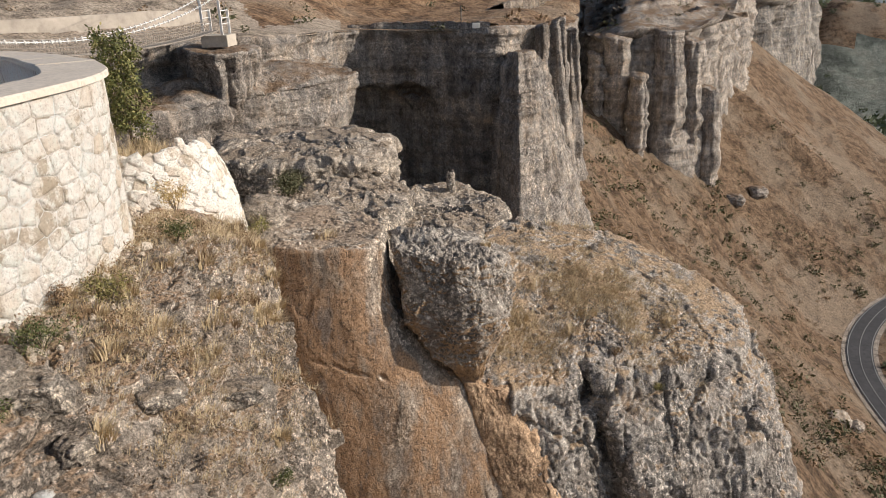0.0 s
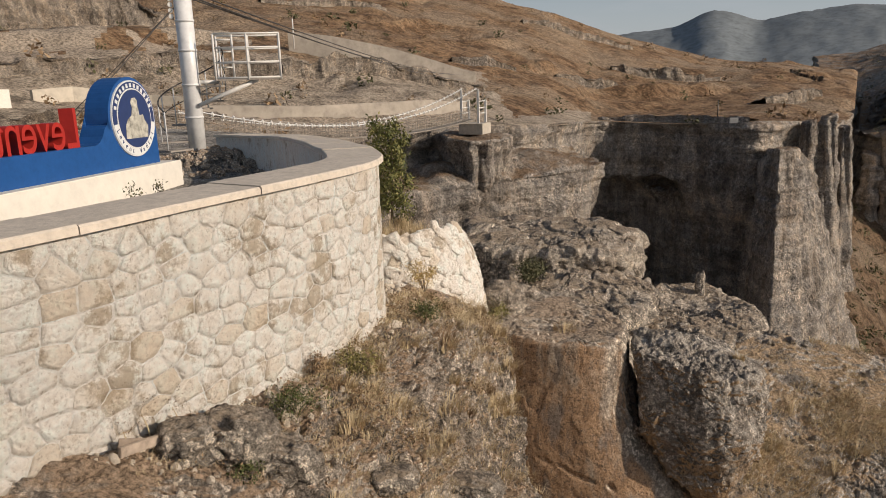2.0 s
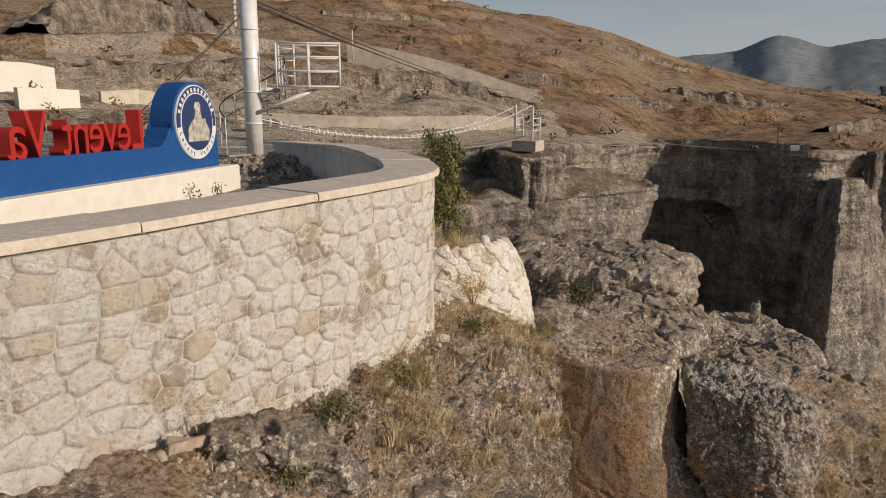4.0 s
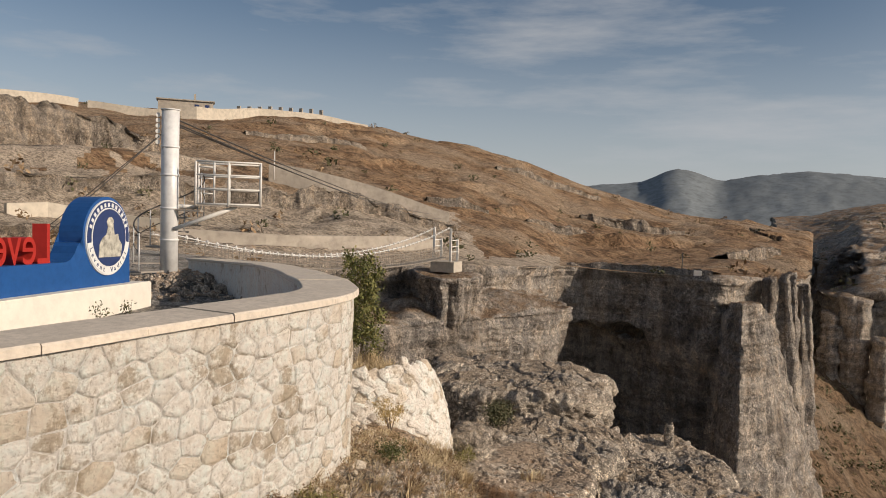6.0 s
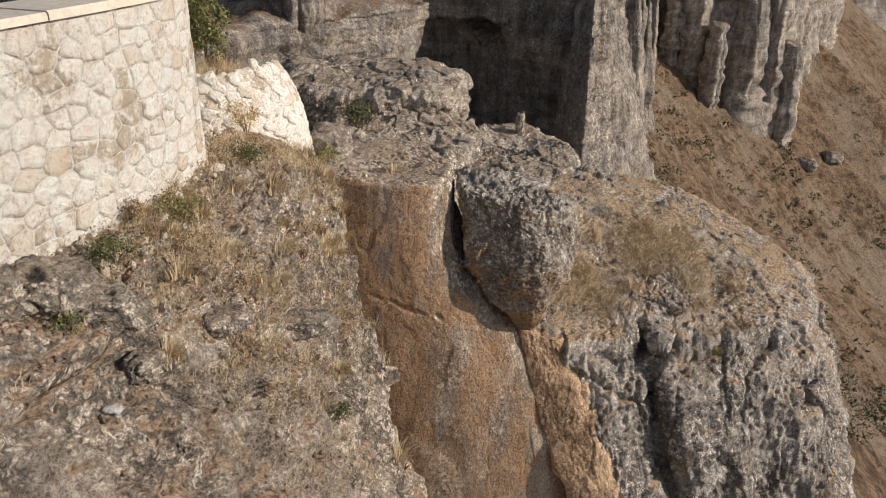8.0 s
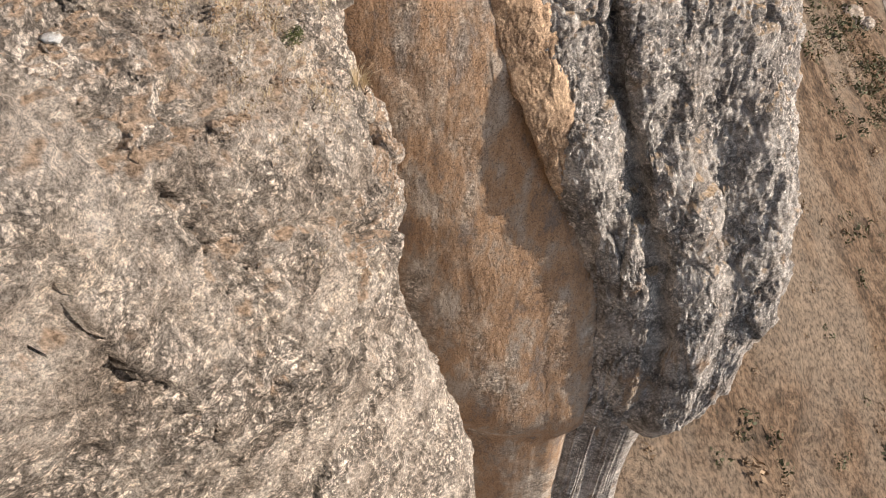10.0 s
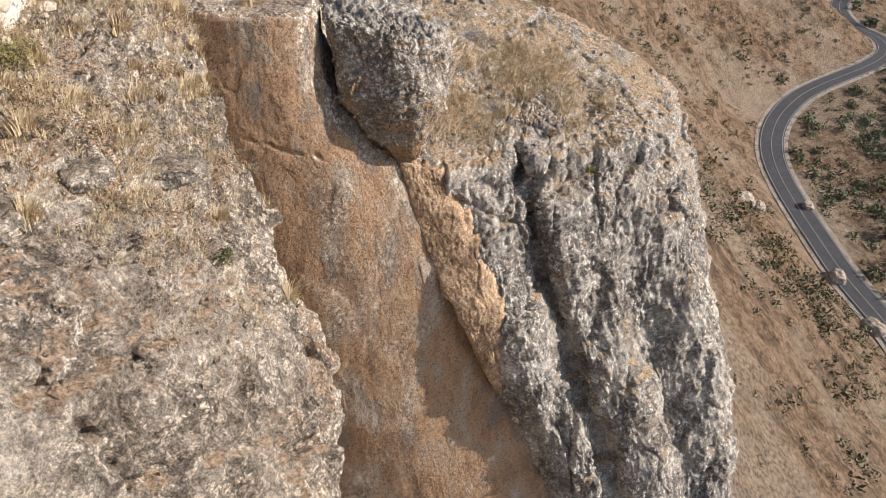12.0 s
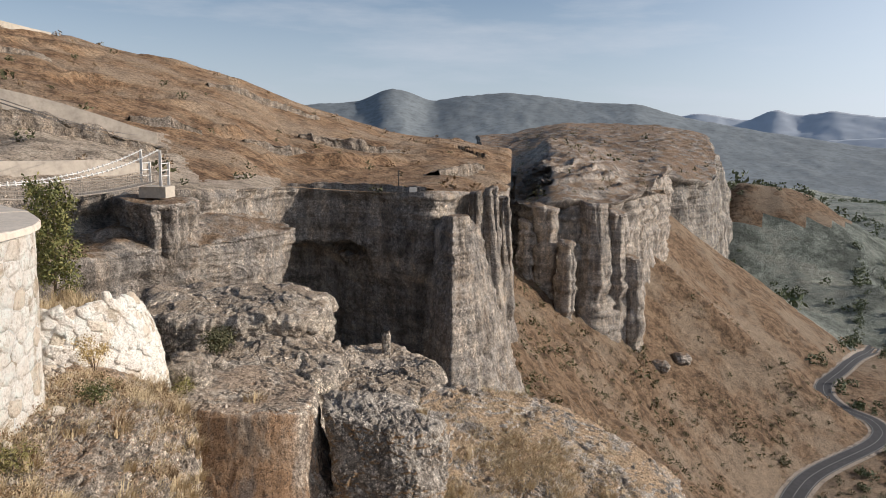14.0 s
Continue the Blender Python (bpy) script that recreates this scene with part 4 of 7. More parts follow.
shelf = loft_rock("rock_shelf", [
    (None, [(0.25, 9.80), (0.70, 9.66), (1.35, 9.78), (1.95, 10.02), (2.18, 10.36), (2.55, 10.12), (3.3, 10.5), (4.2, 10.9), (5.0, 11.35), (5.5, 12.0), (5.75, 12.7), (5.3, 13.35), (4.2, 13.65), (2.6, 13.65), (1.0, 13.2), (0.1, 12.0), (-0.1, 10.7)]),
    (-7.4, [(0.85, 9.56), (1.20, 9.36), (1.72, 9.36), (2.28, 9.72), (2.52, 10.05), (2.85, 9.78), (3.7, 10.15), (4.55, 10.35), (5.45, 10.8), (5.95, 11.5), (6.1, 12.4), (5.6, 13.4), (4.3, 13.8), (2.6, 13.8), (0.8, 13.4), (-0.1, 12.2), (-0.1, 10.7)]),
    (-9.0, [(1.55, 9.32), (1.86, 9.12), (2.22, 9.06), (2.70, 9.32), (2.98, 9.72), (3.3, 9.42), (4.05, 9.62), (4.55, 10.10), (5.6, 10.1), (6.25, 10.9), (6.5, 12.0), (5.8, 13.4), (4.3, 13.9), (2.6, 13.9), (0.8, 13.6), (-0.1, 12.4), (0, 10.8)]),
    (-13.3, [(3.0, 8.92), (3.3, 8.62), (3.7, 8.42), (4.2, 8.32), (4.55, 8.62), (4.95, 8.32), (5.6, 8.36), (6.05, 8.85), (6.9, 8.95), (7.35, 9.5), (7.6, 11.0), (6.8, 13.2), (4.6, 14.0), (2.6, 14.0), (0.8, 13.8), (0, 12.5), (1.4, 10.8)]),
    (-16.8, [(3.0, 8.6), (3.3, 8.12), (3.8, 7.82), (4.3, 7.62), (4.7, 7.82), (5.1, 7.52), (5.5, 7.52), (5.8, 7.70), (6.15, 7.82), (6.5, 8.3), (7.0, 10.0), (6.6, 13.0), (4.6, 14.0), (2.6, 14.0), (0.8, 13.8), (0.4, 12.5), (1.8, 10.8)]),
    (-19.5, [(3.1, 9.2), (3.4, 8.9), (3.8, 8.7), (4.2, 8.6), (4.6, 8.7), (4.9, 8.6), (5.2, 8.6), (5.5, 8.7), (5.8, 8.9), (6.0, 9.3), (6.4, 10.4), (6.2, 13.0), (4.6, 14.0), (2.6, 14.0), (0.8, 13.8), (0.4, 12.5), (1.8, 10.8)]),
    (-46.0, [(3.4, 8.0), (4.0, 7.4), (4.6, 7.0), (5.2, 7.0), (5.8, 7.2), (6.4, 7.4), (7.0, 7.8), (7.6, 8.4), (8.0, 9.2), (8.2, 10.2), (8.2, 11.6), (7.4, 13.8), (5.0, 14.8), (2.6, 14.8), (0.6, 14.2), (0.2, 12.5), (1.8, 10.8)])],
    shelf_top, SHELFROCK,
    weathered(karst_relief(0.11, 1.5, 0.07, 0.07, 45, 0.2, 0.9, 0.035, 0.9), 0.034, 0.15, 113, tops=(-0.5, 0.0), cover=(-0.6, 0.0), lines=(
        (0.25, 0.05, [(2.18, 10.5, -6.0), (2.3, 10.2, -6.9), (2.55, 9.95, -7.6), (2.95, 9.65, -8.8), (3.3, 9.3, -10.0)]),)),
    [20, 30, 34, 34, 34, 36, 40, 40, 38, 34, 24, 16, 24, 26, 20, 12, 14], (34, 40, 76, 40, 14, 8), 100, 0.22, (2.5, 11.9))
tagged(shelf, "grey limestone shelf with dry grass on its top", "rock", kind="structure")
round_rock = shelf

boulder = rock_mass("rock_boulder",
    [(-4.6, 14.3), (-3.4, 14.1), (-2.2, 14.2), (-1.25, 14.5), (-0.98, 15.2), (-1.05, 16.0), (-1.7, 16.9), (-3.0, 17.4), (-4.9, 16.6)],
    [(-4.9, 13.9), (-3.4, 13.7), (-2.2, 13.9), (-1.1, 14.2), (-0.9, 15.2), (-1.0, 16.2), (-1.7, 17.2), (-3.0, 17.8), (-5.2, 16.8)],
    lean_top(-3.42, -0.01, 0.03, -2.5, 15), -8, GREYROCK, karst_relief(0.12, 1.6, 0.08, 0.10, 63, 0.0, 0.6, 0.035, 0.5), nu=340, nface=130, ncap=80, rim=0.2)
tagged(boulder, "large cracked pale limestone boulder", "rock", kind="structure")
low_block = rock_mass("rock_block",
    [(-3.05, 11.3), (-2.0, 11.2), (-1.2, 11.6), (-0.75, 12.7), (-0.6, 13.8), (-1.0, 14.8), (-3.0, 15.0), (-3.6, 13.2)],
    [(-3.1, 11.1), (-2.0, 11.0), (-1.1, 11.4), (-0.6, 12.6), (-0.5, 13.8), (-1.0, 15.0), (-3.0, 15.2), (-3.8, 13.2)],
    lean_top(-3.98, -0.05, 0.04, -2.0, 12), -9, GREYROCK, karst_relief(0.14, 1.2, 0.09, 0.12, 71, 0.0, 0.7, 0.04, 0.5), nu=280, nface=110, ncap=90, rim=0.15)
tagged(low_block, "low grey limestone slab between the boulders", "rock", kind="structure")
right_block = rock_mass("rock_block",
    [(-0.9, 12.9), (-0.2, 12.3), (0.6, 12.6), (1.25, 13.6), (1.2, 14.8), (0.5, 15.6), (-0.6, 15.4), (-1.0, 14.2)],
    [(-1.0, 12.7), (-0.2, 12.0), (0.8, 12.3), (1.5, 13.5), (1.4, 15.0), (0.5, 15.9), (-0.7, 15.6), (-1.1, 14.2)],
    lean_top(-4.45, -0.10, 0.05, 0, 13.5), -9, GREYROCK, karst_relief(0.14, 1.2, 0.09, 0.12, 77, 0.0, 0.7, 0.04, 0.5), nu=280, nface=110, ncap=90, rim=0.15)
tagged(right_block, "pale limestone block behind the split rock", "rock", kind="structure")
anchor_rock = rock_mass("rock_buttress",
    [polar(-18.0, 69), polar(-16.3, 67), polar(-14.4, 68), polar(-13.2, 71), polar(-13.0, 76), polar(-18.5, 80), polar(-19, 74)],
    [polar(-17.0, 70), polar(-16.0, 69), polar(-14.6, 69.5), polar(-13.6, 72), polar(-13.4, 76), polar(-18.0, 80), polar(-18, 74)],
    lean_top(-6.1, -0.06, 0.0, -18, 70), -11.5, CLIFF, cliff_relief(0.7, 3.0, 0.25, 88), nu=220, nface=80, ncap=40, rim=0.5)
tagged(anchor_rock, "overhanging limestone buttress under the bridge post", "rock", kind="structure")


# ---- small mesh helpers ----
def part(name, bm, mat, parent, label="", smooth_faces=False):
    me = bpy.data.meshes.new(name)
    bmesh.ops.recalc_face_normals(bm, faces=bm.faces)
    for fc in bm.faces:
        fc.smooth = smooth_faces
    bm.to_mesh(me)
    bm.free()
    me.materials.append(mat)
    ob = new(name, me)
    if parent:
        ob.parent = parent
    if label:
        tagged(ob, label)
    return ob


def thing(name, label, category, at=(0, 0, 0), turn=0.0, group="", kind=""):
    e = new(name)
    e.empty_display_size = 0.1
    e.matrix_basis = pose(*at, 0, 0, turn)
    return tagged(e, label, category, group, kind)


def bm_box(bm, lo, hi, m=None, bevel=0.0):
    r = bmesh.ops.create_cube(bm, size=1.0)
    vs = r["verts"]
    for v in vs:
        v.co = Vector([(lo[k] + hi[k]) / 2 + v.co[k] * (hi[k] - lo[k]) for k in range(3)])
    if bevel:
        es = list({e for v in vs for e in v.link_edges})
        out = bmesh.ops.bevel(bm, geom=es, offset=bevel, segments=2, affect="EDGES")
        vs = list({v for f in out["faces"] for v in f.verts} | {v for v in vs if v.is_valid})
    if m is not None:
        bmesh.ops.transform(bm, matrix=m, verts=vs)
    return vs


def bm_bar(bm, a, b, r, sides=8, r2=None):
    a, b = Vector(a), Vector(b)
    q = (b - a).to_track_quat("Z", "Y").to_matrix().to_4x4()
    out = bmesh.ops.create_cone(bm, cap_ends=True, segments=sides, radius1=r, radius2=r if r2 is None else r2, depth=(b - a).length)
    bmesh.ops.transform(bm, matrix=Matrix.Translation((a + b) / 2) @ q, verts=out["verts"])


def bar_part(name, a, b, r, mat, parent, sides=8, label=""):
    bm = bmesh.new()
    bm_bar(bm, a, b, r, sides)
    return part(name, bm, mat, parent, label, True)


def box_part(name, lo, hi, mat, parent, bevel=0.0, label="", m=None):
    bm = bmesh.new()
    bm_box(bm, lo, hi, m, bevel)
    return part(name, bm, mat, parent, label)


def tube_mesh(pts, r, sides=6):
    """Vertices and faces of a round cable along points; r may be a list."""
    p = np.array(pts, float)
    rr = np.broadcast_to(np.array(r, float), (len(p),))
    t = np.gradient(p, axis=0)
    t /= np.maximum(np.linalg.norm(t, axis=1, keepdims=True), 1e-9)
    up = np.where(np.abs(t[:, 2:3]) > 0.9, np.array([[1.0, 0, 0]]), np.array([[0, 0, 1.0]]))
    a = np.cross(t, up)
    a /= np.linalg.norm(a, axis=1, keepdims=True)
    b = np.cross(t, a)
    k = np.arange(sides) * 2 * math.pi / sides
    ring = np.cos(k)[None, :, None] * a[:, None] + np.sin(k)[None, :, None] * b[:, None]
    v = p[:, None] + ring * rr[:, None, None]
    f = grid_faces(sides, len(p), True)
    return v.transpose(1, 0, 2).reshape(-1, 3), f


def cable(name, pts, r, mat, parent=None, label="", sides=6):
    v, f = tube_mesh(pts, r, sides)
    return link_mesh(name, v, f, mat, parent, True, label)


# ---- materials of built things ----
def masonry_material(name, base, low, size=1.0, warm=(0.62, 0.45, 0.26)):
    m, n, l, b = material(name, 0.95)
    v = coords(n, l)
    info = n.new("ShaderNodeObjectInfo")
    mids = noise_tex(n, l, v, 7 / size, 9, 0.72)
    fine = noise_tex(n, l, v, 38 / size, 8, 0.75)
    c = ramp(n, l, mids, [(0.34, low), (0.48, base), (0.62, tuple(min(0.92, x * 1.1) for x in base))])
    c = mixed(n, l, ramp(n, l, info.outputs["Random"], [(0.0, grey(0.0)), (0.70, grey(0.0)), (0.85, grey(0.12)), (1.0, grey(0.45))]), c, warm)
    c = mixed(n, l, 0.5, c, ramp(n, l, info.outputs["Random"], [(0.0, grey(0.88)), (0.25, grey(1.0)), (0.6, grey(1.0)), (1.0, (0.93, 0.89, 0.84))]), "MULTIPLY")
    stain = noise_tex(n, l, v, 2.4 / size, 8, 0.75)
    c = mixed(n, l, ramp(n, l, stain, [(0.39, grey(0.7)), (0.455, grey(0.0))]), c, (0.42, 0.31, 0.19))
    c = mixed(n, l, 0.7, c, ramp(n, l, fine, [(0.35, (0.55, 0.47, 0.39)), (0.44, grey(1.0)), (0.58, grey(1.12))]), "MULTIPLY")
    l.new(c, b.inputs["Base Color"])
    bumped(n, l, b, mixed(n, l, 0.5, mids, fine), 1.0, 0.075 * size)
    return m


STONE = masonry_material("cream_rubble_stone", (0.92, 0.855, 0.765), (0.82, 0.735, 0.63))
MORTAR = masonry_material("pale_lime_mortar", (0.92, 0.865, 0.79), (0.86, 0.79, 0.70), 1.6)
WHITE_STONE = masonry_material("white_dry_stone", (0.92, 0.88, 0.81), (0.84, 0.78, 0.69))
COPING = plain_material("cast_stone_coping", (0.66, 0.575, 0.475), 0.85, vary=0.14, scale=22, bump=0.006)
CONCRETE = plain_material("grey_concrete", (0.36, 0.32, 0.275), 0.9, vary=0.18, scale=5, bump=0.01)
GRAVEL = rock_material("pale_gravel", (0.62, 0.57, 0.50), (0.42, 0.39, 0.35), (0.16, 0.15, 0.14), size=0.7, bump=0.06)
PLINTH = plain_material("pale_footing_concrete", (0.52, 0.46, 0.38), 0.9, vary=0.15, scale=3, bump=0.01)
WHITE_PAINT = plain_material("weathered_white_paint", (0.74, 0.71, 0.66), 0.45, vary=0.08, scale=9, bump=0.002)
STEEL = plain_material("galvanised_steel", (0.76, 0.75, 0.73), 0.4, metal=0.08, vary=0.12, scale=5, bump=0.002)
DARK_STEEL = plain_material("dark_cable_steel", (0.12, 0.11, 0.10), 0.5, metal=0.6, vary=0.1)
BLUE_PAINT = plain_material("blue_sign_paint", (0.018, 0.085, 0.27), 0.38, vary=0.10, scale=7, bump=0.002)
NAVY = plain_material("navy_print_and_door_shade", (0.03, 0.05, 0.14), 0.4, vary=0.1, scale=9, bump=0.0)
RED_PAINT = plain_material("red_letter_paint", (0.42, 0.030, 0.022), 0.38, vary=0.10, scale=8, bump=0.002)
CREAM = plain_material("off_white_render", (0.78, 0.73, 0.64), 0.8, vary=0.07, scale=6, bump=0.004)
PRINT_WHITE = plain_material("white_print", (0.72, 0.72, 0.70), 0.5, vary=0.06, scale=9, bump=0.0)
PRINT_ROCK = plain_material("printed_rock_picture", (0.55, 0.52, 0.44), 0.5, vary=0.45, scale=11, bump=0.0)
WOOD = plain_material("weathered_plank", (0.40, 0.32, 0.25), 0.85, vary=0.25, scale=14, bump=0.006)
DARK_WOOD = plain_material("bridge_deck_wood", (0.32, 0.28, 0.235), 0.85, vary=0.25, scale=4, bump=0.006)
ASPHALT = plain_material("worn_asphalt", (0.075, 0.073, 0.075), 0.85, vary=0.18, scale=0.9, bump=0.01)
LINE_PAINT = plain_material("white_road_paint", (0.30, 0.295, 0.28), 0.7, vary=0.15, scale=3, bump=0.0)
BARK = plain_material("grey_brown_bark", (0.17, 0.13, 0.10), 0.9, vary=0.3, scale=20, bump=0.01)


def leaf_material(name, a, b_, c):
    m, n, l, b = material(name, 0.7)
    g = n.new("ShaderNodeNewGeometry")
    col = ramp(n, l, g.outputs["Random Per Island"], [(0.0, a), (0.5, b_), (1.0, c)])
    l.new(col, b.inputs["Base Color"])
    return m


LEAF = leaf_material("olive_leaves", (0.08, 0.09, 0.03), (0.15, 0.155, 0.05), (0.26, 0.23, 0.085))
SHRUB = leaf_material("dusty_green_shrub", (0.075, 0.078, 0.036), (0.12, 0.118, 0.058), (0.18, 0.155, 0.085))
BROWN_SHRUB = leaf_material("brown_thorn_shrub", (0.19, 0.125, 0.07), (0.29, 0.195, 0.11), (0.40, 0.28, 0.165))
STRAW = leaf_material("dry_straw_grass", (0.40, 0.295, 0.165), (0.56, 0.435, 0.265), (0.70, 0.58, 0.38))
VALLEY_LEAF = leaf_material("valley_tree_leaves", (0.09, 0.115, 0.06), (0.13, 0.155, 0.082), (0.19, 0.205, 0.115))

# ---- terrace wall ----
WALL_LINE = spline([(-3.75, 0.5), (-3.45, 1.7), (-3.12, 2.9), (-2.93, 3.9), (-2.72, 4.9), (-2.63, 5.5), (-2.68, 6.05), (-2.95, 6.6), (-3.6, 7.6), (-4.35, 8.8), (-5.3, 10.2), (-6.6, 11.9), (-8.1, 13.4), (-10.4, 15.5)], 10)
CAP_TOP = -0.66


class Line:
    """A plan line with length along it and a normal to its right."""

    def __init__(self, pts):
        self.p = np.array(pts, float)
        self.s = np.r_[0, np.cumsum(np.linalg.norm(np.diff(self.p, axis=0), axis=1))]
        self.n = max(200, min(20000, int(self.s[-1] / 0.005)))
        t = np.linspace(0, self.s[-1], self.n + 1)
        self.q = np.stack([np.interp(t, self.s, self.p[:, k]) for k in (0, 1)], -1)
        d = np.stack([np.interp(t + 0.05, self.s, self.p[:, k]) - np.interp(t - 0.05, self.s, self.p[:, k]) for k in (0, 1)], -1)
        d = d / np.maximum(np.linalg.norm(d, axis=1, keepdims=True), 1e-9)
        self.side = np.c_[d[:, 1], -d[:, 0]]

    def at(self, s, off=0.0):
        i = min(self.n, max(0, int(s / self.s[-1] * self.n + 0.5)))
        return self.q[i] + off * self.side[i]


def swept_box(name, line, s0, s1, o0, o1, z0, z1, mat, parent, step=0.15, label="", chamfer=0.0, dip=None):
    """A solid strip along a line, between two offsets and two heights."""
    n = max(2, int((s1 - s0) / step) + 1)
    c = chamfer
    ring = [(o0, z0), (o1, z0), (o1, z1 - c), (o1 - c * (1 if o1 > o0 else -1), z1), (o0 + c * (1 if o1 > o0 else -1), z1), (o0, z1 - c)] if c else [(o0, z0), (o1, z0), (o1, z1), (o0, z1)]
    bm = bmesh.new()
    rows = []
    for s in np.linspace(s0, s1, n):
        rows.append([bm.verts.new((*line.at(s, o), z + (dip(s) if dip else 0.0))) for o, z in ring])
    k = len(ring)
    for a, b in zip(rows[:-1], rows[1:]):
        for i in range(k):
            bm.faces.new((a[i], b[i], b[(i + 1) % k], a[(i + 1) % k]))
    bm.faces.new(rows[0])
    bm.faces.new(rows[-1][::-1])
    return part(name, bm, mat, parent, label)


def clip_poly(poly, mid, nrm):
    out = []
    for i in range(len(poly)):
        a, b = poly[i], poly[(i + 1) % len(poly)]
        da, db = (a - mid) @ nrm, (b - mid) @ nrm
        if da <= 0:
            out.append(a)
        if da * db < 0:
            out.append(a + (b - a) * (da / (da - db)))
    return out


def rubble(width, zlow, zhigh, cell, rng, flat=0.72):
    """Irregular stone outlines that fill a strip of the given length and height."""
    sites = []
    rows = int((zhigh - zlow) / (cell * flat)) + 1
    for r in range(rows):
        k = 0.0
        while k < width:
            w = cell * rng.uniform(0.65, 1.6)
            sites.append((k + w / 2, zlow + (r + 0.5 + rng.uniform(-0.32, 0.32)) * (zhigh - zlow) / rows))
            k += w
    sites = np.array(sites)
    squash = np.array((1.0, 1.35))
    out = []
    for i, c in enumerate(sites):
        poly = [np.array(q, float) for q in ((c[0] - cell * 2, zlow), (c[0] + cell * 2, zlow), (c[0] + cell * 2, zhigh), (c[0] - cell * 2, zhigh))]
        poly = [np.array((min(max(q[0], 0), width), q[1])) for q in poly]
        near = np.argsort(((sites - c) * squash * ((sites - c) * squash)).sum(1))[1:16]
        for j in near:
            poly = clip_poly(poly, (c + sites[j]) / 2, (sites[j] - c) * squash * squash)
            if len(poly) < 3:
                break
        if len(poly) >= 3:
            out.append((c, np.array(poly)))
    return out


def stone_mesh(poly, c, place, joint, proud, rng):
    """One stone: a rough cushion over its outline. place(s, z, off) gives the world point."""
    poly = np.array(poly)
    ctr = poly.mean(0)
    pts = []
    for i in range(len(poly)):
        a, b = poly[i], poly[(i + 1) % len(poly)]
        for f in ((0.05, 0.35, 0.65, 0.95) if np.linalg.norm(b - a) > 0.07 else (0.2, 0.8)):
            pts.append(a + (b - a) * f)
    pts = np.array(pts)
    rad = np.linalg.norm(pts - ctr, axis=1).mean()
    shrink = max(0.5, 1 - joint / rad)
    bm = bmesh.new()
    rings = []
    tilt = np.array((rng.uniform(-0.3, 0.3), rng.uniform(-0.3, 0.3))) * proud / max(rad, 0.05)
    for k, (sc, off) in enumerate(((shrink, -0.03), (shrink * 0.98, -0.004), (shrink * 0.94, proud * 0.85), (shrink * 0.5, proud))):
        ring = []
        for q in pts:
            d = ctr + (q - ctr) * sc * (1 + rng.uniform(-0.05, 0.05))
            o = off + (d - ctr) @ tilt + (rng.uniform(-0.22, 0.22) * proud if k > 0 else 0)
            ring.append(bm.verts.new(place(d[0], d[1], o)))
        rings.append(ring)
    for a, b in zip(rings[:-1], rings[1:]):
        for i in range(len(a)):
            bm.faces.new((a[i], a[(i + 1) % len(a)], b[(i + 1) % len(a)], b[i]))
    mid = bm.verts.new(place(ctr[0], ctr[1], proud * rng.uniform(0.7, 1.2)))
    for i in range(len(rings[-1])):
        bm.faces.new((rings[-1][i], rings[-1][(i + 1) % len(rings[-1])], mid))
    return bm


def build_terrace_wall():
    rng = random.Random(5)
    line = Line(WALL_LINE)
    end = line.s[-1]
    dip = lambda s: -0.052 * max(0.0, s - 6.6)
    wall = swept_box("wall_terrace", line, 0, end, -0.40, 0.001, -2.9, CAP_TOP - 0.052, MORTAR, None, 0.12, dip=dip)
    tagged(wall, "curved terrace wall of cream rubble stone and lime mortar", "wall", kind="structure")
    s = 0.0
    while s < end - 0.2:
        e = min(end, s + rng.uniform(0.5, 0.8))
        h = rng.uniform(-0.004, 0.004)
        swept_box("coping_slab", line, s + 0.003, e - 0.003, -0.45, 0.055 + rng.uniform(-0.006, 0.006), CAP_TOP - 0.052, CAP_TOP + h, COPING, wall, 0.12, chamfer=0.012, dip=dip)
        s = e
    seen0, seen1 = 1.2, 7.2
    for c, poly in rubble(seen1 - seen0, -2.75, CAP_TOP - 0.07, 0.18, rng):
        bm = stone_mesh(poly, c, lambda a, z, o: (*line.at(a + seen0, o), z), rng.choice((0.0, 0.002, 0.006)), rng.uniform(0.002, 0.011), rng)
        part("stone", bm, STONE, wall, smooth_faces=True)
    return wall


terrace_wall = build_terrace_wall()


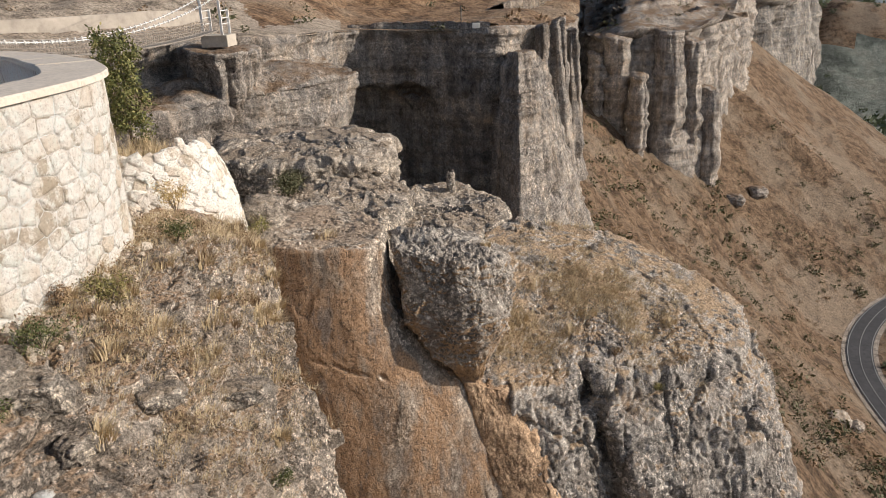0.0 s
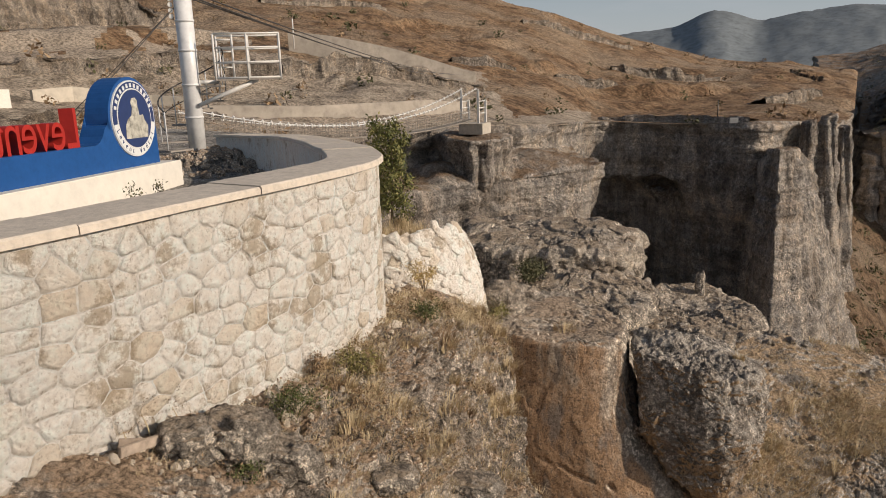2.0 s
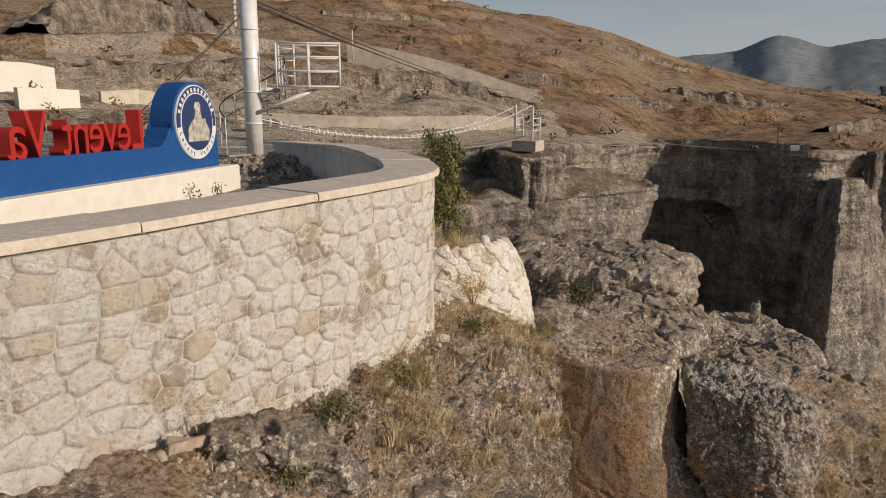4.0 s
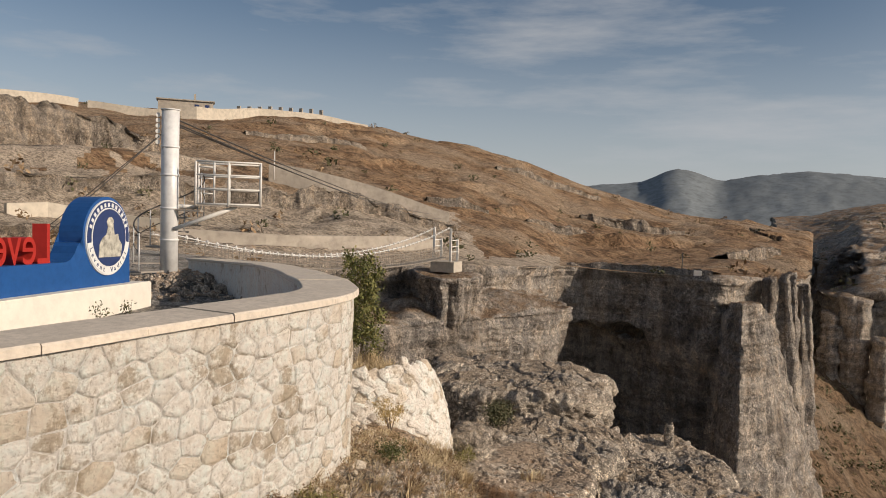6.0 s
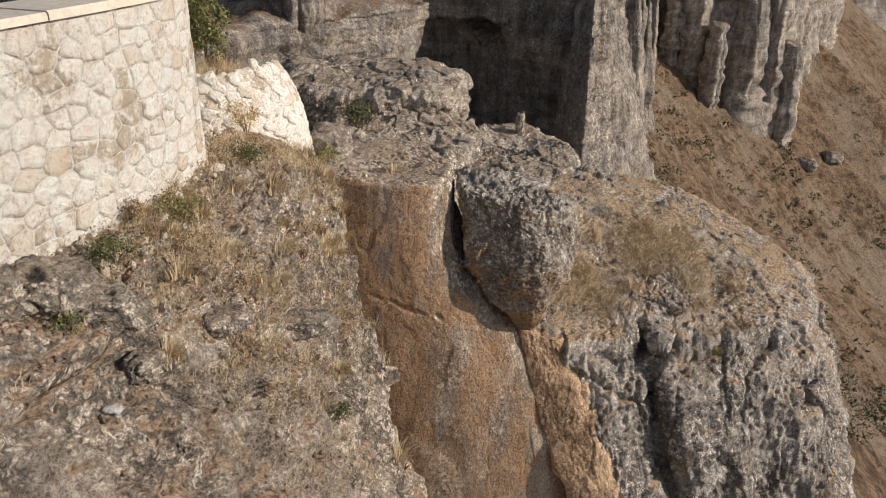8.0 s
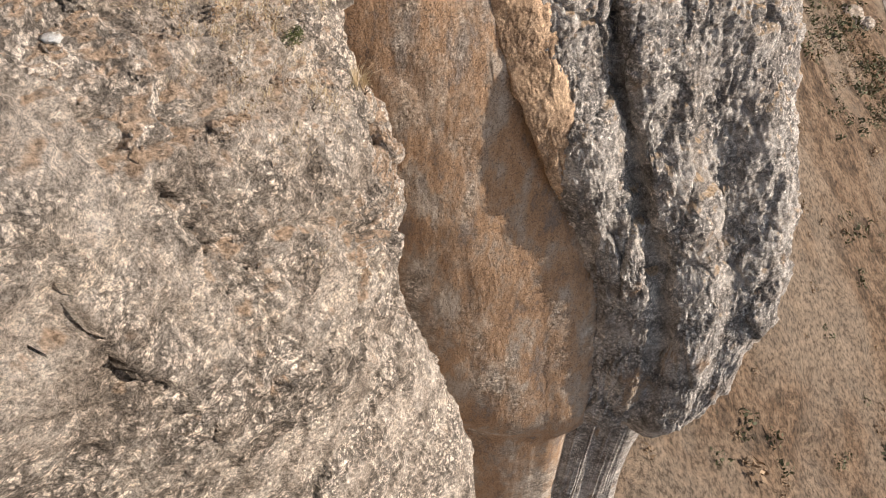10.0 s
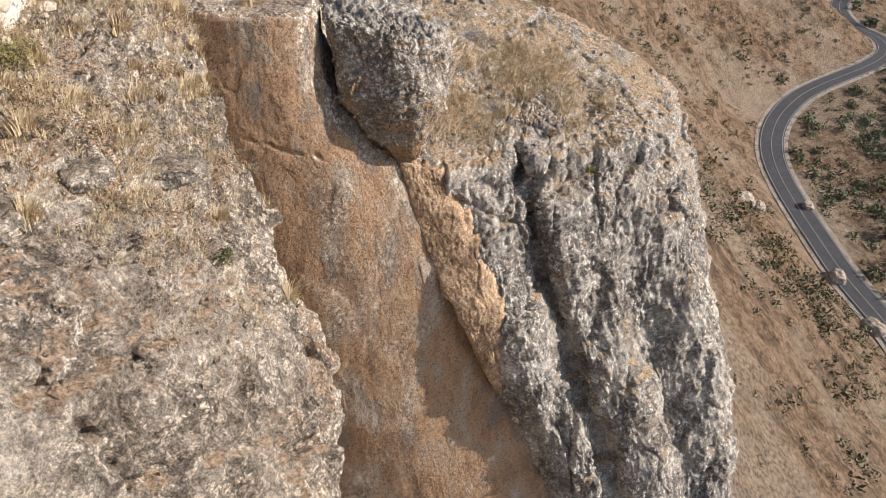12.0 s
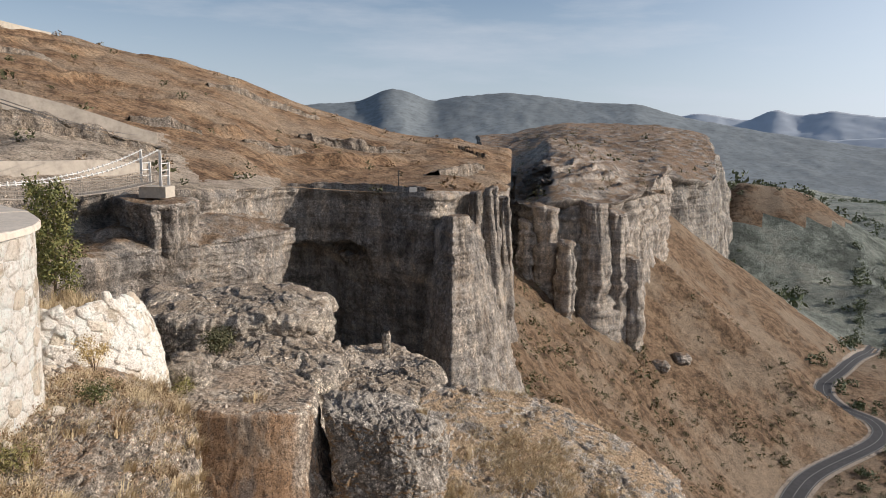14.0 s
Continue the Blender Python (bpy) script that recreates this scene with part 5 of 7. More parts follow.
def build_round_wall():
    """The low drum of white dry stone beside the terrace."""
    rng = random.Random(9)
    cx, cy, r = -4.08, 9.95, 1.25
    pts = [(cx + r * math.cos(a), cy + r * math.sin(a)) for a in np.linspace(radians(-150), radians(100), 60)]
    line = Line(pts)
    wall = swept_box("wall_round", line, 0, line.s[-1], -0.55, -0.36, -4.2, -2.85, WHITE_STONE, None, 0.1)
    tagged(wall, "low round retaining wall of white dry stone", "wall", kind="structure")
    for c, poly in rubble(line.s[-1], -4.1, -1.95, 0.17, rng, 0.62):
        a = -150 + 250 * c[0] / line.s[-1]
        top = -2.04 - 0.60 * float(smooth(a, -25, 80)) + rng.uniform(-0.05, 0.05)
        if c[1] > top:
            continue
        lean = lambda s, z, o: (*line.at(s, o - 0.16 * (z + 3.4) - 0.22 * max(0.0, z + 2.9) ** 1.5), z)
        part("stone", stone_mesh(poly, c, lean, -0.022, rng.uniform(0.015, 0.045), rng), STONE, wall, smooth_faces=True)
    fill = rock_mass("earth_fill", [(cx + (r - 0.44) * math.cos(a), cy + (r - 0.44) * math.sin(a)) for a in np.linspace(0, 2 * math.pi, 16, endpoint=False)],
                     [(cx + (r - 0.16) * math.cos(a), cy + (r - 0.16) * math.sin(a)) for a in np.linspace(0, 2 * math.pi, 16, endpoint=False)],
                     lambda x, y: -2.18 - 0.5 * smooth(np.degrees(np.arctan2(y - cy, x - cx)), -75, 45) * smooth(np.hypot(x - cx, y - cy), 0.1, 1.0), -4.2, KARST, karst_relief(0.05, 0.8, 0.02, 0.02, 17, 0, 0.5, 0.03), nu=120, nface=20, ncap=40, rim=0.1)
    tagged(fill, "earth and rubble fill inside the round wall", "ground", kind="structure")
    return wall


build_round_wall()


def build_terrace():
    """Terrace floor with gravel, reaching behind the viewpoint."""
    inner = [tuple(p) for p in WALL_LINE[::6]]
    outline = [(x - 0.3, y - 0.2) for x, y in inner] + [(-11, 17.5), (-13, 21), (-20, 24), (-30, 18), (-30, -20), (6, -20), (6, -1.2), (-2.2, -1.0)]
    bm = bmesh.new()
    lo = [bm.verts.new((x, y, -4.5)) for x, y in outline]
    hi = [bm.verts.new((x, y, -1.72)) for x, y in outline]
    bm.faces.new(hi)
    bm.faces.new(lo[::-1])
    for i in range(len(hi)):
        j = (i + 1) % len(hi)
        bm.faces.new((lo[i], lo[j], hi[j], hi[i]))
    return tagged(part("floor_terrace", bm, GRAVEL, None), "pale gravel terrace floor behind the wall", "floor", kind="structure")


build_terrace()


# ---- valley sign ----
SIGN_P, SIGN_D = np.array((-8.69, 10.46)), np.array((0.174, -0.985))
SIGN_N = np.array((0.985, 0.174))


def sign_matrix():
    """x along the sign away from its emblem end, y up, z towards the far side."""
    d, n = SIGN_D, SIGN_N
    return Matrix(((d[0], 0, -n[0], SIGN_P[0]), (d[1], 0, -n[1], SIGN_P[1]), (0.042, 1, 0, 0), (0, 0, 0, 1)))


def glyph_mesh(text, size, depth, bevel=0.0):
    cu = bpy.data.curves.new("glyph", "FONT")
    cu.body, cu.size, cu.extrude, cu.bevel_depth = text, size, depth, bevel
    tmp = bpy.data.objects.new("glyph", cu)
    scene.collection.objects.link(tmp)
    bpy.context.view_layer.update()
    me = bpy.data.meshes.new_from_object(tmp.evaluated_get(bpy.context.evaluated_depsgraph_get()))
    bpy.data.objects.remove(tmp)
    return me


def prism(bm, outline, z0, z1):
    lo = [bm.verts.new((x, y, z0)) for x, y in outline]
    hi = [bm.verts.new((x, y, z1)) for x, y in outline]
    bm.faces.new(hi)
    bm.faces.new(lo[::-1])
    for i in range(len(lo)):
        j = (i + 1) % len(lo)
        bm.faces.new((lo[i], lo[j], hi[j], hi[i]))


def build_sign():
    root = new("valley_sign")
    root.matrix_basis = sign_matrix()
    tagged(root, "blue valley sign with red letters and a round emblem", "sign")
    top, base = -0.90, -1.30
    ex, ey, er = 0.60, -0.56, 0.585
    # board: low wing that sweeps up to a round head behind the emblem
    arc = [(ex + (er + 0.05) * math.cos(a), ey + (er + 0.05) * math.sin(a)) for a in np.linspace(radians(178), radians(-14), 26)]
    sweep = [(ex - er - 0.05, -0.62), (ex - er - 0.06, base)]
    rise = [(1.62, top), (1.52, top + 0.03), (1.42, top + 0.12), (1.36, top + 0.22), (1.30, top + 0.27), (1.22, top + 0.28)]
    outline = sweep[::-1] + arc + rise[::-1] + [(6.4, top), (6.4, base)]
    bm = bmesh.new()
    prism(bm, outline, -0.16, 0.22)
    part("board", bm, BLUE_PAINT, root, "glossy blue painted board")
    bm = bmesh.new()
    bm_box(bm, (-0.35, -1.75, -0.38), (6.6, base, 0.42), bevel=0.015)
    part("plinth", bm, CREAM, root, "off-white rendered plinth")
    # emblem: ring, dark disc, printed rock tower
    def disc(r, z0, z1, name, mat, label):
        bm = bmesh.new()
        prism(bm, [(ex + r * math.cos(a), ey + r * math.sin(a)) for a in np.linspace(0, 2 * math.pi, 48, endpoint=False)], z0, z1)
        return part(name, bm, mat, root, label)
    disc(er, -0.185, -0.16, "emblem_disc", PRINT_WHITE, "white round emblem plate")
    disc(er - 0.02, -0.19, -0.186, "emblem_ring", NAVY, "navy emblem ring")
    ring_lower = bmesh.new()
    a0 = np.linspace(radians(-172), radians(-8), 40)
    prism(ring_lower, [(ex + (er - 0.015) * math.cos(a), ey + (er - 0.015) * math.sin(a)) for a in a0] + [(ex + (er - 0.13) * math.cos(a), ey + (er - 0.13) * math.sin(a)) for a in a0[::-1]], -0.196, -0.19)
    part("emblem_band", ring_lower, PRINT_WHITE, root, "white lower band of the emblem")
    disc(er - 0.12, -0.200, -0.191, "emblem_rim", PRINT_WHITE, "thin white inner ring")
    disc(er - 0.14, -0.205, -0.200, "emblem_sky", NAVY, "dark blue printed sky")
    tower = [(-0.30, -0.30), (0.30, -0.30), (0.33, -0.12), (0.24, -0.02), (0.22, 0.06), (0.12, 0.04), (0.10, 0.14), (0.085, 0.22), (0.10, 0.27), (0.04, 0.32), (-0.05, 0.31), (-0.09, 0.25), (-0.06, 0.17), (-0.10, 0.05), (-0.20, 0.0), (-0.28, -0.10)]
    bm = bmesh.new()
    prism(bm, [(ex - x, ey + y) for x, y in tower][::-1], -0.212, -0.205)
    part("emblem_picture", bm, PRINT_ROCK, root, "printed picture of a pale rock tower")
    # curved lines of writing on the ring
    words = "Levent Vadisi"
    rt = er - 0.075
    for i, ch in enumerate(words):
        if ch == " ":
            continue
        a = radians(-160 + i * 11.0)
        me = glyph_mesh(ch, 0.11, 0.002)
        me.materials.clear()
        me.materials.append(NAVY)
        ob = new("glyph", me)
        ob.parent = root
        # turned to be read from the terrace's outer side
        ob.matrix_basis = Matrix(((-1, 0, 0, ex - rt * math.cos(a)), (0, 1, 0, ey + rt * math.sin(a)), (0, 0, -1, -0.199), (0, 0, 0, 1))) @ pose(0, 0, 0, 0, 0, math.degrees(a) + 90) @ Matrix.Translation((-0.03, -0.03, 0))
    for i in range(13):
        a = radians(160 - i * 11.5)
        bm = bmesh.new()
        bm_box(bm, (-0.026, -0.03, -0.003), (0.026, 0.03, 0.003))
        ob = part("mark", bm, PRINT_WHITE, root)
        ob.matrix_basis = Matrix.Translation((ex - rt * math.cos(a), ey + rt * math.sin(a), -0.193)) @ pose(0, 0, 0, 0, 0, 90 - math.degrees(a))
    # raised red letters, which face the road side
    x = 1.86
    for ch, wide, gap in (("L", 0.30, 0.035), ("e", 0.31, 0.02), ("v", 0.31, 0.02), ("e", 0.31, 0.03), ("n", 0.30, 0.02), ("t", 0.22, 0.26), ("V", 0.42, 0.0), ("a", 0.34, 0.03)):
        me = glyph_mesh(ch, 0.80, 0.11, 0.0)
        me.materials.clear()
        me.materials.append(RED_PAINT)
        xs = [v.co.x for v in me.vertices]
        lo, hi = min(xs), max(xs)
        k = wide * LETTER_SQUEEZE / (hi - lo)
        ob = new("letter", me)
        ob.parent = root
        ob.matrix_basis = Matrix.Translation((x - lo * k, top, 0.03)) @ Matrix.Diagonal((k, 1.0, 1.0, 1.0))
        x += wide * LETTER_SQUEEZE + gap * LETTER_SQUEEZE
    return root


LETTER_SQUEEZE = 0.86
build_sign()


# ---- zip-line mast ----
def build_mast():
    root = thing("zipline_mast", "white steel mast with a caged landing and winding stair", "mast", (-11.6, 15.75, -1.75))
    H = 4.0
    bm = bmesh.new()
    bm_bar(bm, (0, 0, -0.1), (0, 0, H), 0.205, 28)
    part("column", bm, STEEL, root, "silver painted tubular column", True)
    for z in (0.85, 1.62, 2.42, 3.1):
        bm = bmesh.new()
        bm_bar(bm, (0, 0, z), (0, 0, z + 0.05), 0.222, 28)
        part("collar", bm, STEEL, root, "", True)
    bm = bmesh.new()
    bm_bar(bm, (0, 0, H), (0, 0, H + 0.03), 0.225, 28)
    part("cap", bm, STEEL, root, "", True)
    for k in range(6):
        bm = bmesh.new()
        m = pose(-0.24, -0.16, H - 0.12 - 0.13 * k, 90, 0, 40)
        r = bmesh.ops.create_circle(bm, segments=14, radius=0.055)
        out = bmesh.ops.extrude_edge_only(bm, edges=bm.edges[:])
        bmesh.ops.translate(bm, verts=[v for v in out["geom"] if isinstance(v, bmesh.types.BMVert)], vec=(0, 0, 0.05))
        bmesh.ops.contextual_create(bm, geom=[v for v in bm.verts if v.co.z > 0.02])
        bmesh.ops.transform(bm, matrix=m, verts=bm.verts)
        part("insulator", bm, WHITE_PAINT, root, "small white cable eye")
    # landing, in a frame turned to its long side
    ux, uy = Vector((0.86, 0.51, 0)), Vector((-0.51, 0.86, 0))
    o = Vector((0.72, 0.0, 1.78))
    def P(a, b, c):
        return o + ux * a + uy * b + Vector((0, 0, c))
    L, W, Hr = 1.52, 1.05, 1.02
    bm = bmesh.new()
    bm_box(bm, (0, 0, -0.06), (1, 1, 0.0))
    for v in bm.verts:
        v.co = P(v.co.x * L, v.co.y * W, v.co.z)
    part("landing_deck", bm, CONCRETE, root, "grey steel deck")
    for a, b in ((0, 0), (L * 0.5, 0), (L, 0), (L, W), (L * 0.5, W), (0, W), (L * 0.27, W * 0.35)):
        bar_part("rail_post", P(a, b, -0.05), P(a, b, Hr), 0.026, WHITE_PAINT, root, 6)
    for z in (0.0, 0.36, 0.70, Hr):
        bar_part("rail", P(0, 0, z), P(L, 0, z), 0.022, WHITE_PAINT, root, 6)
        bar_part("rail", P(L, 0, z), P(L, W, z), 0.022, WHITE_PAINT, root, 6)
        bar_part("rail", P(0, W, z), P(L, W, z), 0.022, WHITE_PAINT, root, 6)
    for z in (0.25, 0.62, 0.9):
        bar_part("gate_bar", P(0.05, W * 0.35, z), P(L * 0.27, W * 0.35, z), 0.018, WHITE_PAINT, root, 6)
    for a, b in ((L * 0.62, 0.15), (L * 0.62, W - 0.15)):
        bar_part("strut", P(a, b, -0.06), Vector((0.16, 0.0, 1.15)) + uy * (b - W / 2) * 0.3, 0.05, WHITE_PAINT, root, 8)
    bar_part("bracket", P(0, W * 0.5, -0.09), Vector((0.1, 0.05, 1.70)), 0.05, WHITE_PAINT, root, 8)
    # winding stair
    n = 9
    for k in range(n):
        a = radians(250 - k * 30)
        z = 0.12 + 0.185 * k
        c, s = math.cos(a), math.sin(a)
        bm = bmesh.new()
        bm_box(bm, (0.2, -0.12, -0.02), (0.82, 0.12, 0.02))
        bmesh.ops.transform(bm, matrix=Matrix.Translation((0, 0, z)) @ pose(0, 0, 0, 0, 0, math.degrees(a)), verts=bm.verts)
        part("tread", bm, CONCRETE, root)
        bar_part("baluster", (0.8 * c, 0.8 * s, z), (0.8 * c, 0.8 * s, z + 0.92), 0.014, STEEL, root, 6)
    hand = [(0.8 * math.cos(radians(250 - 30 * k)), 0.8 * math.sin(radians(250 - 30 * k)), 1.04 + 0.185 * k) for k in np.linspace(0, n - 1, 40)]
    cable("handrail", hand, 0.018, DARK_STEEL, root)
    hand2 = [(x, y, z - 0.45) for x, y, z in hand]
    cable("handrail", hand2, 0.012, DARK_STEEL, root)
    return root


build_mast()


def sag_line(a, b, sag, n=40):
    t = np.linspace(0, 1, n)[:, None]
    p = np.array(a) * (1 - t) + np.array(b) * t
    p[:, 2] -= sag * 4 * t[:, 0] * (1 - t[:, 0])
    return p


for k, (za, b, sag) in enumerate((((2.05), polar(-16.5, 96, -0.4), 0.6), ((1.95), polar(-16.2, 98, -1.0), 0.6), ((1.9), polar(-17.5, 92, -0.2), 0.5))):
    tagged(cable("zip_line", sag_line((-11.45, 15.7, za), b, sag), 0.018, DARK_STEEL), "thin steel zip line cable from the mast to the hillside", "cable", "zip lines")
for k, (b, z) in enumerate((((-14.6, 13.4), -1.7), ((-13.6, 12.6), -1.7))):
    tagged(cable("guy_wire", sag_line((-11.75, 15.65, 1.7), (*b, z), 0.02), 0.012, DARK_STEEL), "thin steel guy wire bracing the mast", "cable", "guy wires")


# ---- suspension bridge ----
def build_bridge():
    root = thing("suspension_bridge", "narrow timber suspension bridge with white rope fittings", "bridge")
    a, b = np.array(polar(-39, 38, -2.25)), np.array(polar(-16.1, 70.5, -4.35))
    deck = sag_line(a, b, 1.0, 120)
    side = np.array((b - a)[:2]) @ np.array(((0, 1), (-1, 0)))
    side = np.r_[side / np.linalg.norm(side), 0]
    bm = bmesh.new()
    for k in range(len(deck) - 1):
        p, q = deck[k], deck[k] + (deck[k + 1] - deck[k]) * 0.86
        vs = [bm.verts.new(x) for x in (p - side * 0.6, q - side * 0.6, q + side * 0.6, p + side * 0.6)]
        ws = [bm.verts.new(Vector(v.co) - Vector((0, 0, 0.07))) for v in vs]
        bm.faces.new(vs)
        bm.faces.new(ws[::-1])
        for i in range(4):
            bm.faces.new((vs[i], ws[i], ws[(i + 1) % 4], vs[(i + 1) % 4]))
    tagged(part("deck", bm, DARK_WOOD, root, "weathered timber deck boards"), kind="stuff")
    for sgn in (-1, 1):
        # netting side with a top rope
        low, high = deck + side * 0.62 * sgn, deck + side * 0.64 * sgn + np.array((0, 0, 0.95))
        cable("side_rope", high, 0.03, DARK_WOOD, root)
        cable("deck_rope", low, 0.04, DARK_WOOD, root)
        v, f, n0 = [], [], 0
        for k in range(len(deck)):
            tv, tf = tube_mesh([low[k], high[k]], 0.012, 4)
            v.append(tv), f.append(tf + n0)
            n0 += len(tv)
        for h in (0.24, 0.48, 0.72):
            tv, tf = tube_mesh(deck + side * 0.63 * sgn + np.array((0, 0, h)), 0.016, 4)
            v.append(tv), f.append(tf + n0)
            n0 += len(tv)
        tagged(link_mesh("netting", np.vstack(v), np.vstack(f), DARK_WOOD, root, False, "brown rope netting along the deck"), kind="stuff")
        # main cable drops from the post towards the middle, with white fittings
        t = np.linspace(0.06, 1, 140)
        drop = 0.55 + 2.0 * ((t - 0.30) / 0.70) ** 2 + 0.25
        main = np.stack([np.interp(t, np.linspace(0, 1, len(deck)), deck[:, j]) for j in range(3)], -1) + side * 0.72 * sgn
        main[:, 2] += drop
        cable("main_cable", main, 0.03, STEEL, root)
        for p in main[::3]:
            bm = bmesh.new()
            bmesh.ops.create_icosphere(bm, subdivisions=1, radius=0.095)
            bmesh.ops.scale(bm, vec=(1, 1, 1.5), verts=bm.verts)
            bmesh.ops.translate(bm, vec=p, verts=bm.verts)
            part("cable_fitting", bm, WHITE_PAINT, root)
        base = b + side * 0.85 * sgn
        for back, h in ((0.0, 2.75), (1.8, 1.7)):
            q = base + np.r_[(b - a)[:2] / np.linalg.norm((b - a)[:2]) * back, -0.4]
            box_part("post", (q[0] - 0.10, q[1] - 0.10, q[2]), (q[0] + 0.10, q[1] + 0.10, q[2] + 0.4 + h), WHITE_PAINT, root, 0.01)
    d2 = (b - a)[:2] / np.linalg.norm((b - a)[:2])
    for z in (0.5, 1.0, 1.6):
        for sgn in (-1, 1):
            p = b + side * 0.85 * sgn + np.array((0, 0, z))
            bar_part("post_rail", p, p + np.r_[d2 * 1.8, 0], 0.05, WHITE_PAINT, root, 6)
    m = Matrix.Translation(b + np.r_[d2 * 1.0, -0.55]) @ pose(0, 0, 0, 0, 0, math.degrees(math.atan2(d2[1], d2[0])))
    box_part("footing", (-0.9, -1.2, -0.9), (1.3, 1.2, 0.1), PLINTH, root, 0.03, "pale concrete footing", m)
    return root


build_bridge()


# ---- road in the valley ----
def build_road():
    line = spline(ROAD[2:13], 14)
    t = np.gradient(line, axis=0)
    t /= np.linalg.norm(t, axis=1, keepdims=True)
    out = np.c_[t[:, 1], -t[:, 0]]
    def strip(name, o0, o1, lift, mat, parent, label):
        o = np.linspace(o0, o1, 5)
        v = line[:, None] + out[:, None] * o[None, :, None]
        z = ground_height(v[..., 0], v[..., 1])
        z = z + lift
        return link_mesh(name, np.dstack([v, z]), grid_faces(len(line), 5), mat, parent, True, label)
    shoulder = strip("road_shoulder", -4.4, 4.4, 0.25, SHOULDER, None, "")
    tagged(shoulder, "pale gravel shoulder beside the valley road", "road", kind="structure")
    road = strip("road", -3.2, 3.2, 0.36, ASPHALT, None, "")
    tagged(road, "winding dark asphalt road on the slope", "road", kind="structure")
    for o in (-2.85, 2.85):
        strip("edge_line", o - 0.10, o + 0.10, 0.42, LINE_PAINT, road, "")
    strip("centre_line", -0.08, 0.08, 0.42, LINE_PAINT, road, "")


SHOULDER = earth_material("gravel_road_shoulder", (0.34, 0.29, 0.24), (0.40, 0.35, 0.29), (0.36, 0.31, 0.26), size=0.5)
build_road()


# ---- placing things on the land ----
bpy.context.view_layer.update()


TREES = {}


def drop(ob, x, y, high=200.0):
    """The height and normal of an object's surface at a place, or None."""
    if ob.name not in TREES:
        TREES[ob.name] = BVHTree.FromObject(ob, bpy.context.evaluated_depsgraph_get())
    place, nrm, _, _ = TREES[ob.name].ray_cast(Vector((x, y, high)), Vector((0, 0, -1)))
    return (place.z, nrm) if place is not None else (None, None)


def rest_on(obs, x, y, base=-40.0):
    zs = [z for z in (drop(o, x, y)[0] for o in obs) if z is not None]
    return max(zs) if zs else base


# ---- walls, ledges and buildings on the hillside ----
def hill_wall(name, pts, height, thick, mat, label, sink=0.6):
    """A wall that follows the hill: pts of azimuth, distance; height as one number or one for each point."""
    p = np.array([polar(a, d) for a, d in pts])
    hs = np.broadcast_to(np.array(height, float), (len(p),))
    line = Line(p)
    n = max(3, int(line.s[-1] / 2.5))
    bm = bmesh.new()
    rows = []
    zs = []
    ss = np.linspace(0, line.s[-1], n)
    for s in ss:
        q = line.at(s)
        zs.append(rest_on([hill], q[0], q[1], -5.0))
    zs = np.convolve(np.pad(zs, 2, "edge"), np.ones(5) / 5, "valid")
    for s, z in zip(ss, zs):
        h = float(np.interp(s, line.s, hs))
        a, b = line.at(s, thick / 2), line.at(s, -thick / 2)
        rows.append([bm.verts.new((*a, z - sink)), bm.verts.new((*a, z + h)), bm.verts.new((*b, z + h)), bm.verts.new((*b, z - sink))])
    for a, b in zip(rows[:-1], rows[1:]):
        for i in range(4):
            bm.faces.new((a[i], b[i], b[(i + 1) % 4], a[(i + 1) % 4]))
    bm.faces.new(rows[0])
    bm.faces.new(rows[-1][::-1])
    return tagged(part(name, bm, mat, None), label, "wall", kind="structure")


RETAIN = plain_material("grey_retaining_concrete", (0.44, 0.385, 0.32), 0.9, vary=0.2, scale=0.9, bump=0.03)
PALE_WALL = plain_material("pale_stone_hill_wall", (0.60, 0.53, 0.43), 0.9, vary=0.16, scale=1.2, bump=0.04)
hill_wall("wall_retaining", [(-29.3, 110), (-26, 110), (-22, 111), (-18.5, 112), (-15.6, 113)], [2.9, 2.8, 2.4, 1.9, 1.0], 0.5, RETAIN, "grey concrete retaining wall under the hill road")
hill_wall("wall_lower", [(-36, 72), (-30, 73), (-25, 76), (-20, 80), (-16.5, 86)], [1.3, 1.4, 1.5, 1.5, 0.9], 0.5, RETAIN, "low grey retaining wall behind the bridge")
hill_wall("wall_ridge", [(-66, 196), (-58, 200), (-50, 206), (-42.2, 212)], [4.2, 4.2, 3.4, 2.0], 0.6, PALE_WALL, "long pale stone wall on the ridge")
hill_wall("wall_ridge", [(-41.6, 210), (-37, 207), (-34.5, 205), (-30, 214), (-25, 222), (-22, 228)], [1.9, 1.7, 3.2, 2.4, 1.5, 0.8], 0.6, PALE_WALL, "low pale stone wall along the hilltop")
hill_wall("wall_field", [(-46.5, 78), (-43.5, 80), (-40, 80), (-36.5, 78)], [1.1, 1.5, 0.9, 0.8], 0.5, PALE_WALL, "low pale stone wall among scree")
hill_wall("wall_block", [(-52.5, 76), (-50.6, 77), (-49.2, 77.5)], [2.6, 2.6, 2.3], 1.0, CREAM, "cream rendered retaining wall with a coping")
hill_wall("wall_block", [(-51.5, 70), (-49.4, 71), (-47.9, 72)], [1.6, 1.5, 1.4], 0.8, CREAM, "low cream rendered wall on the slope")


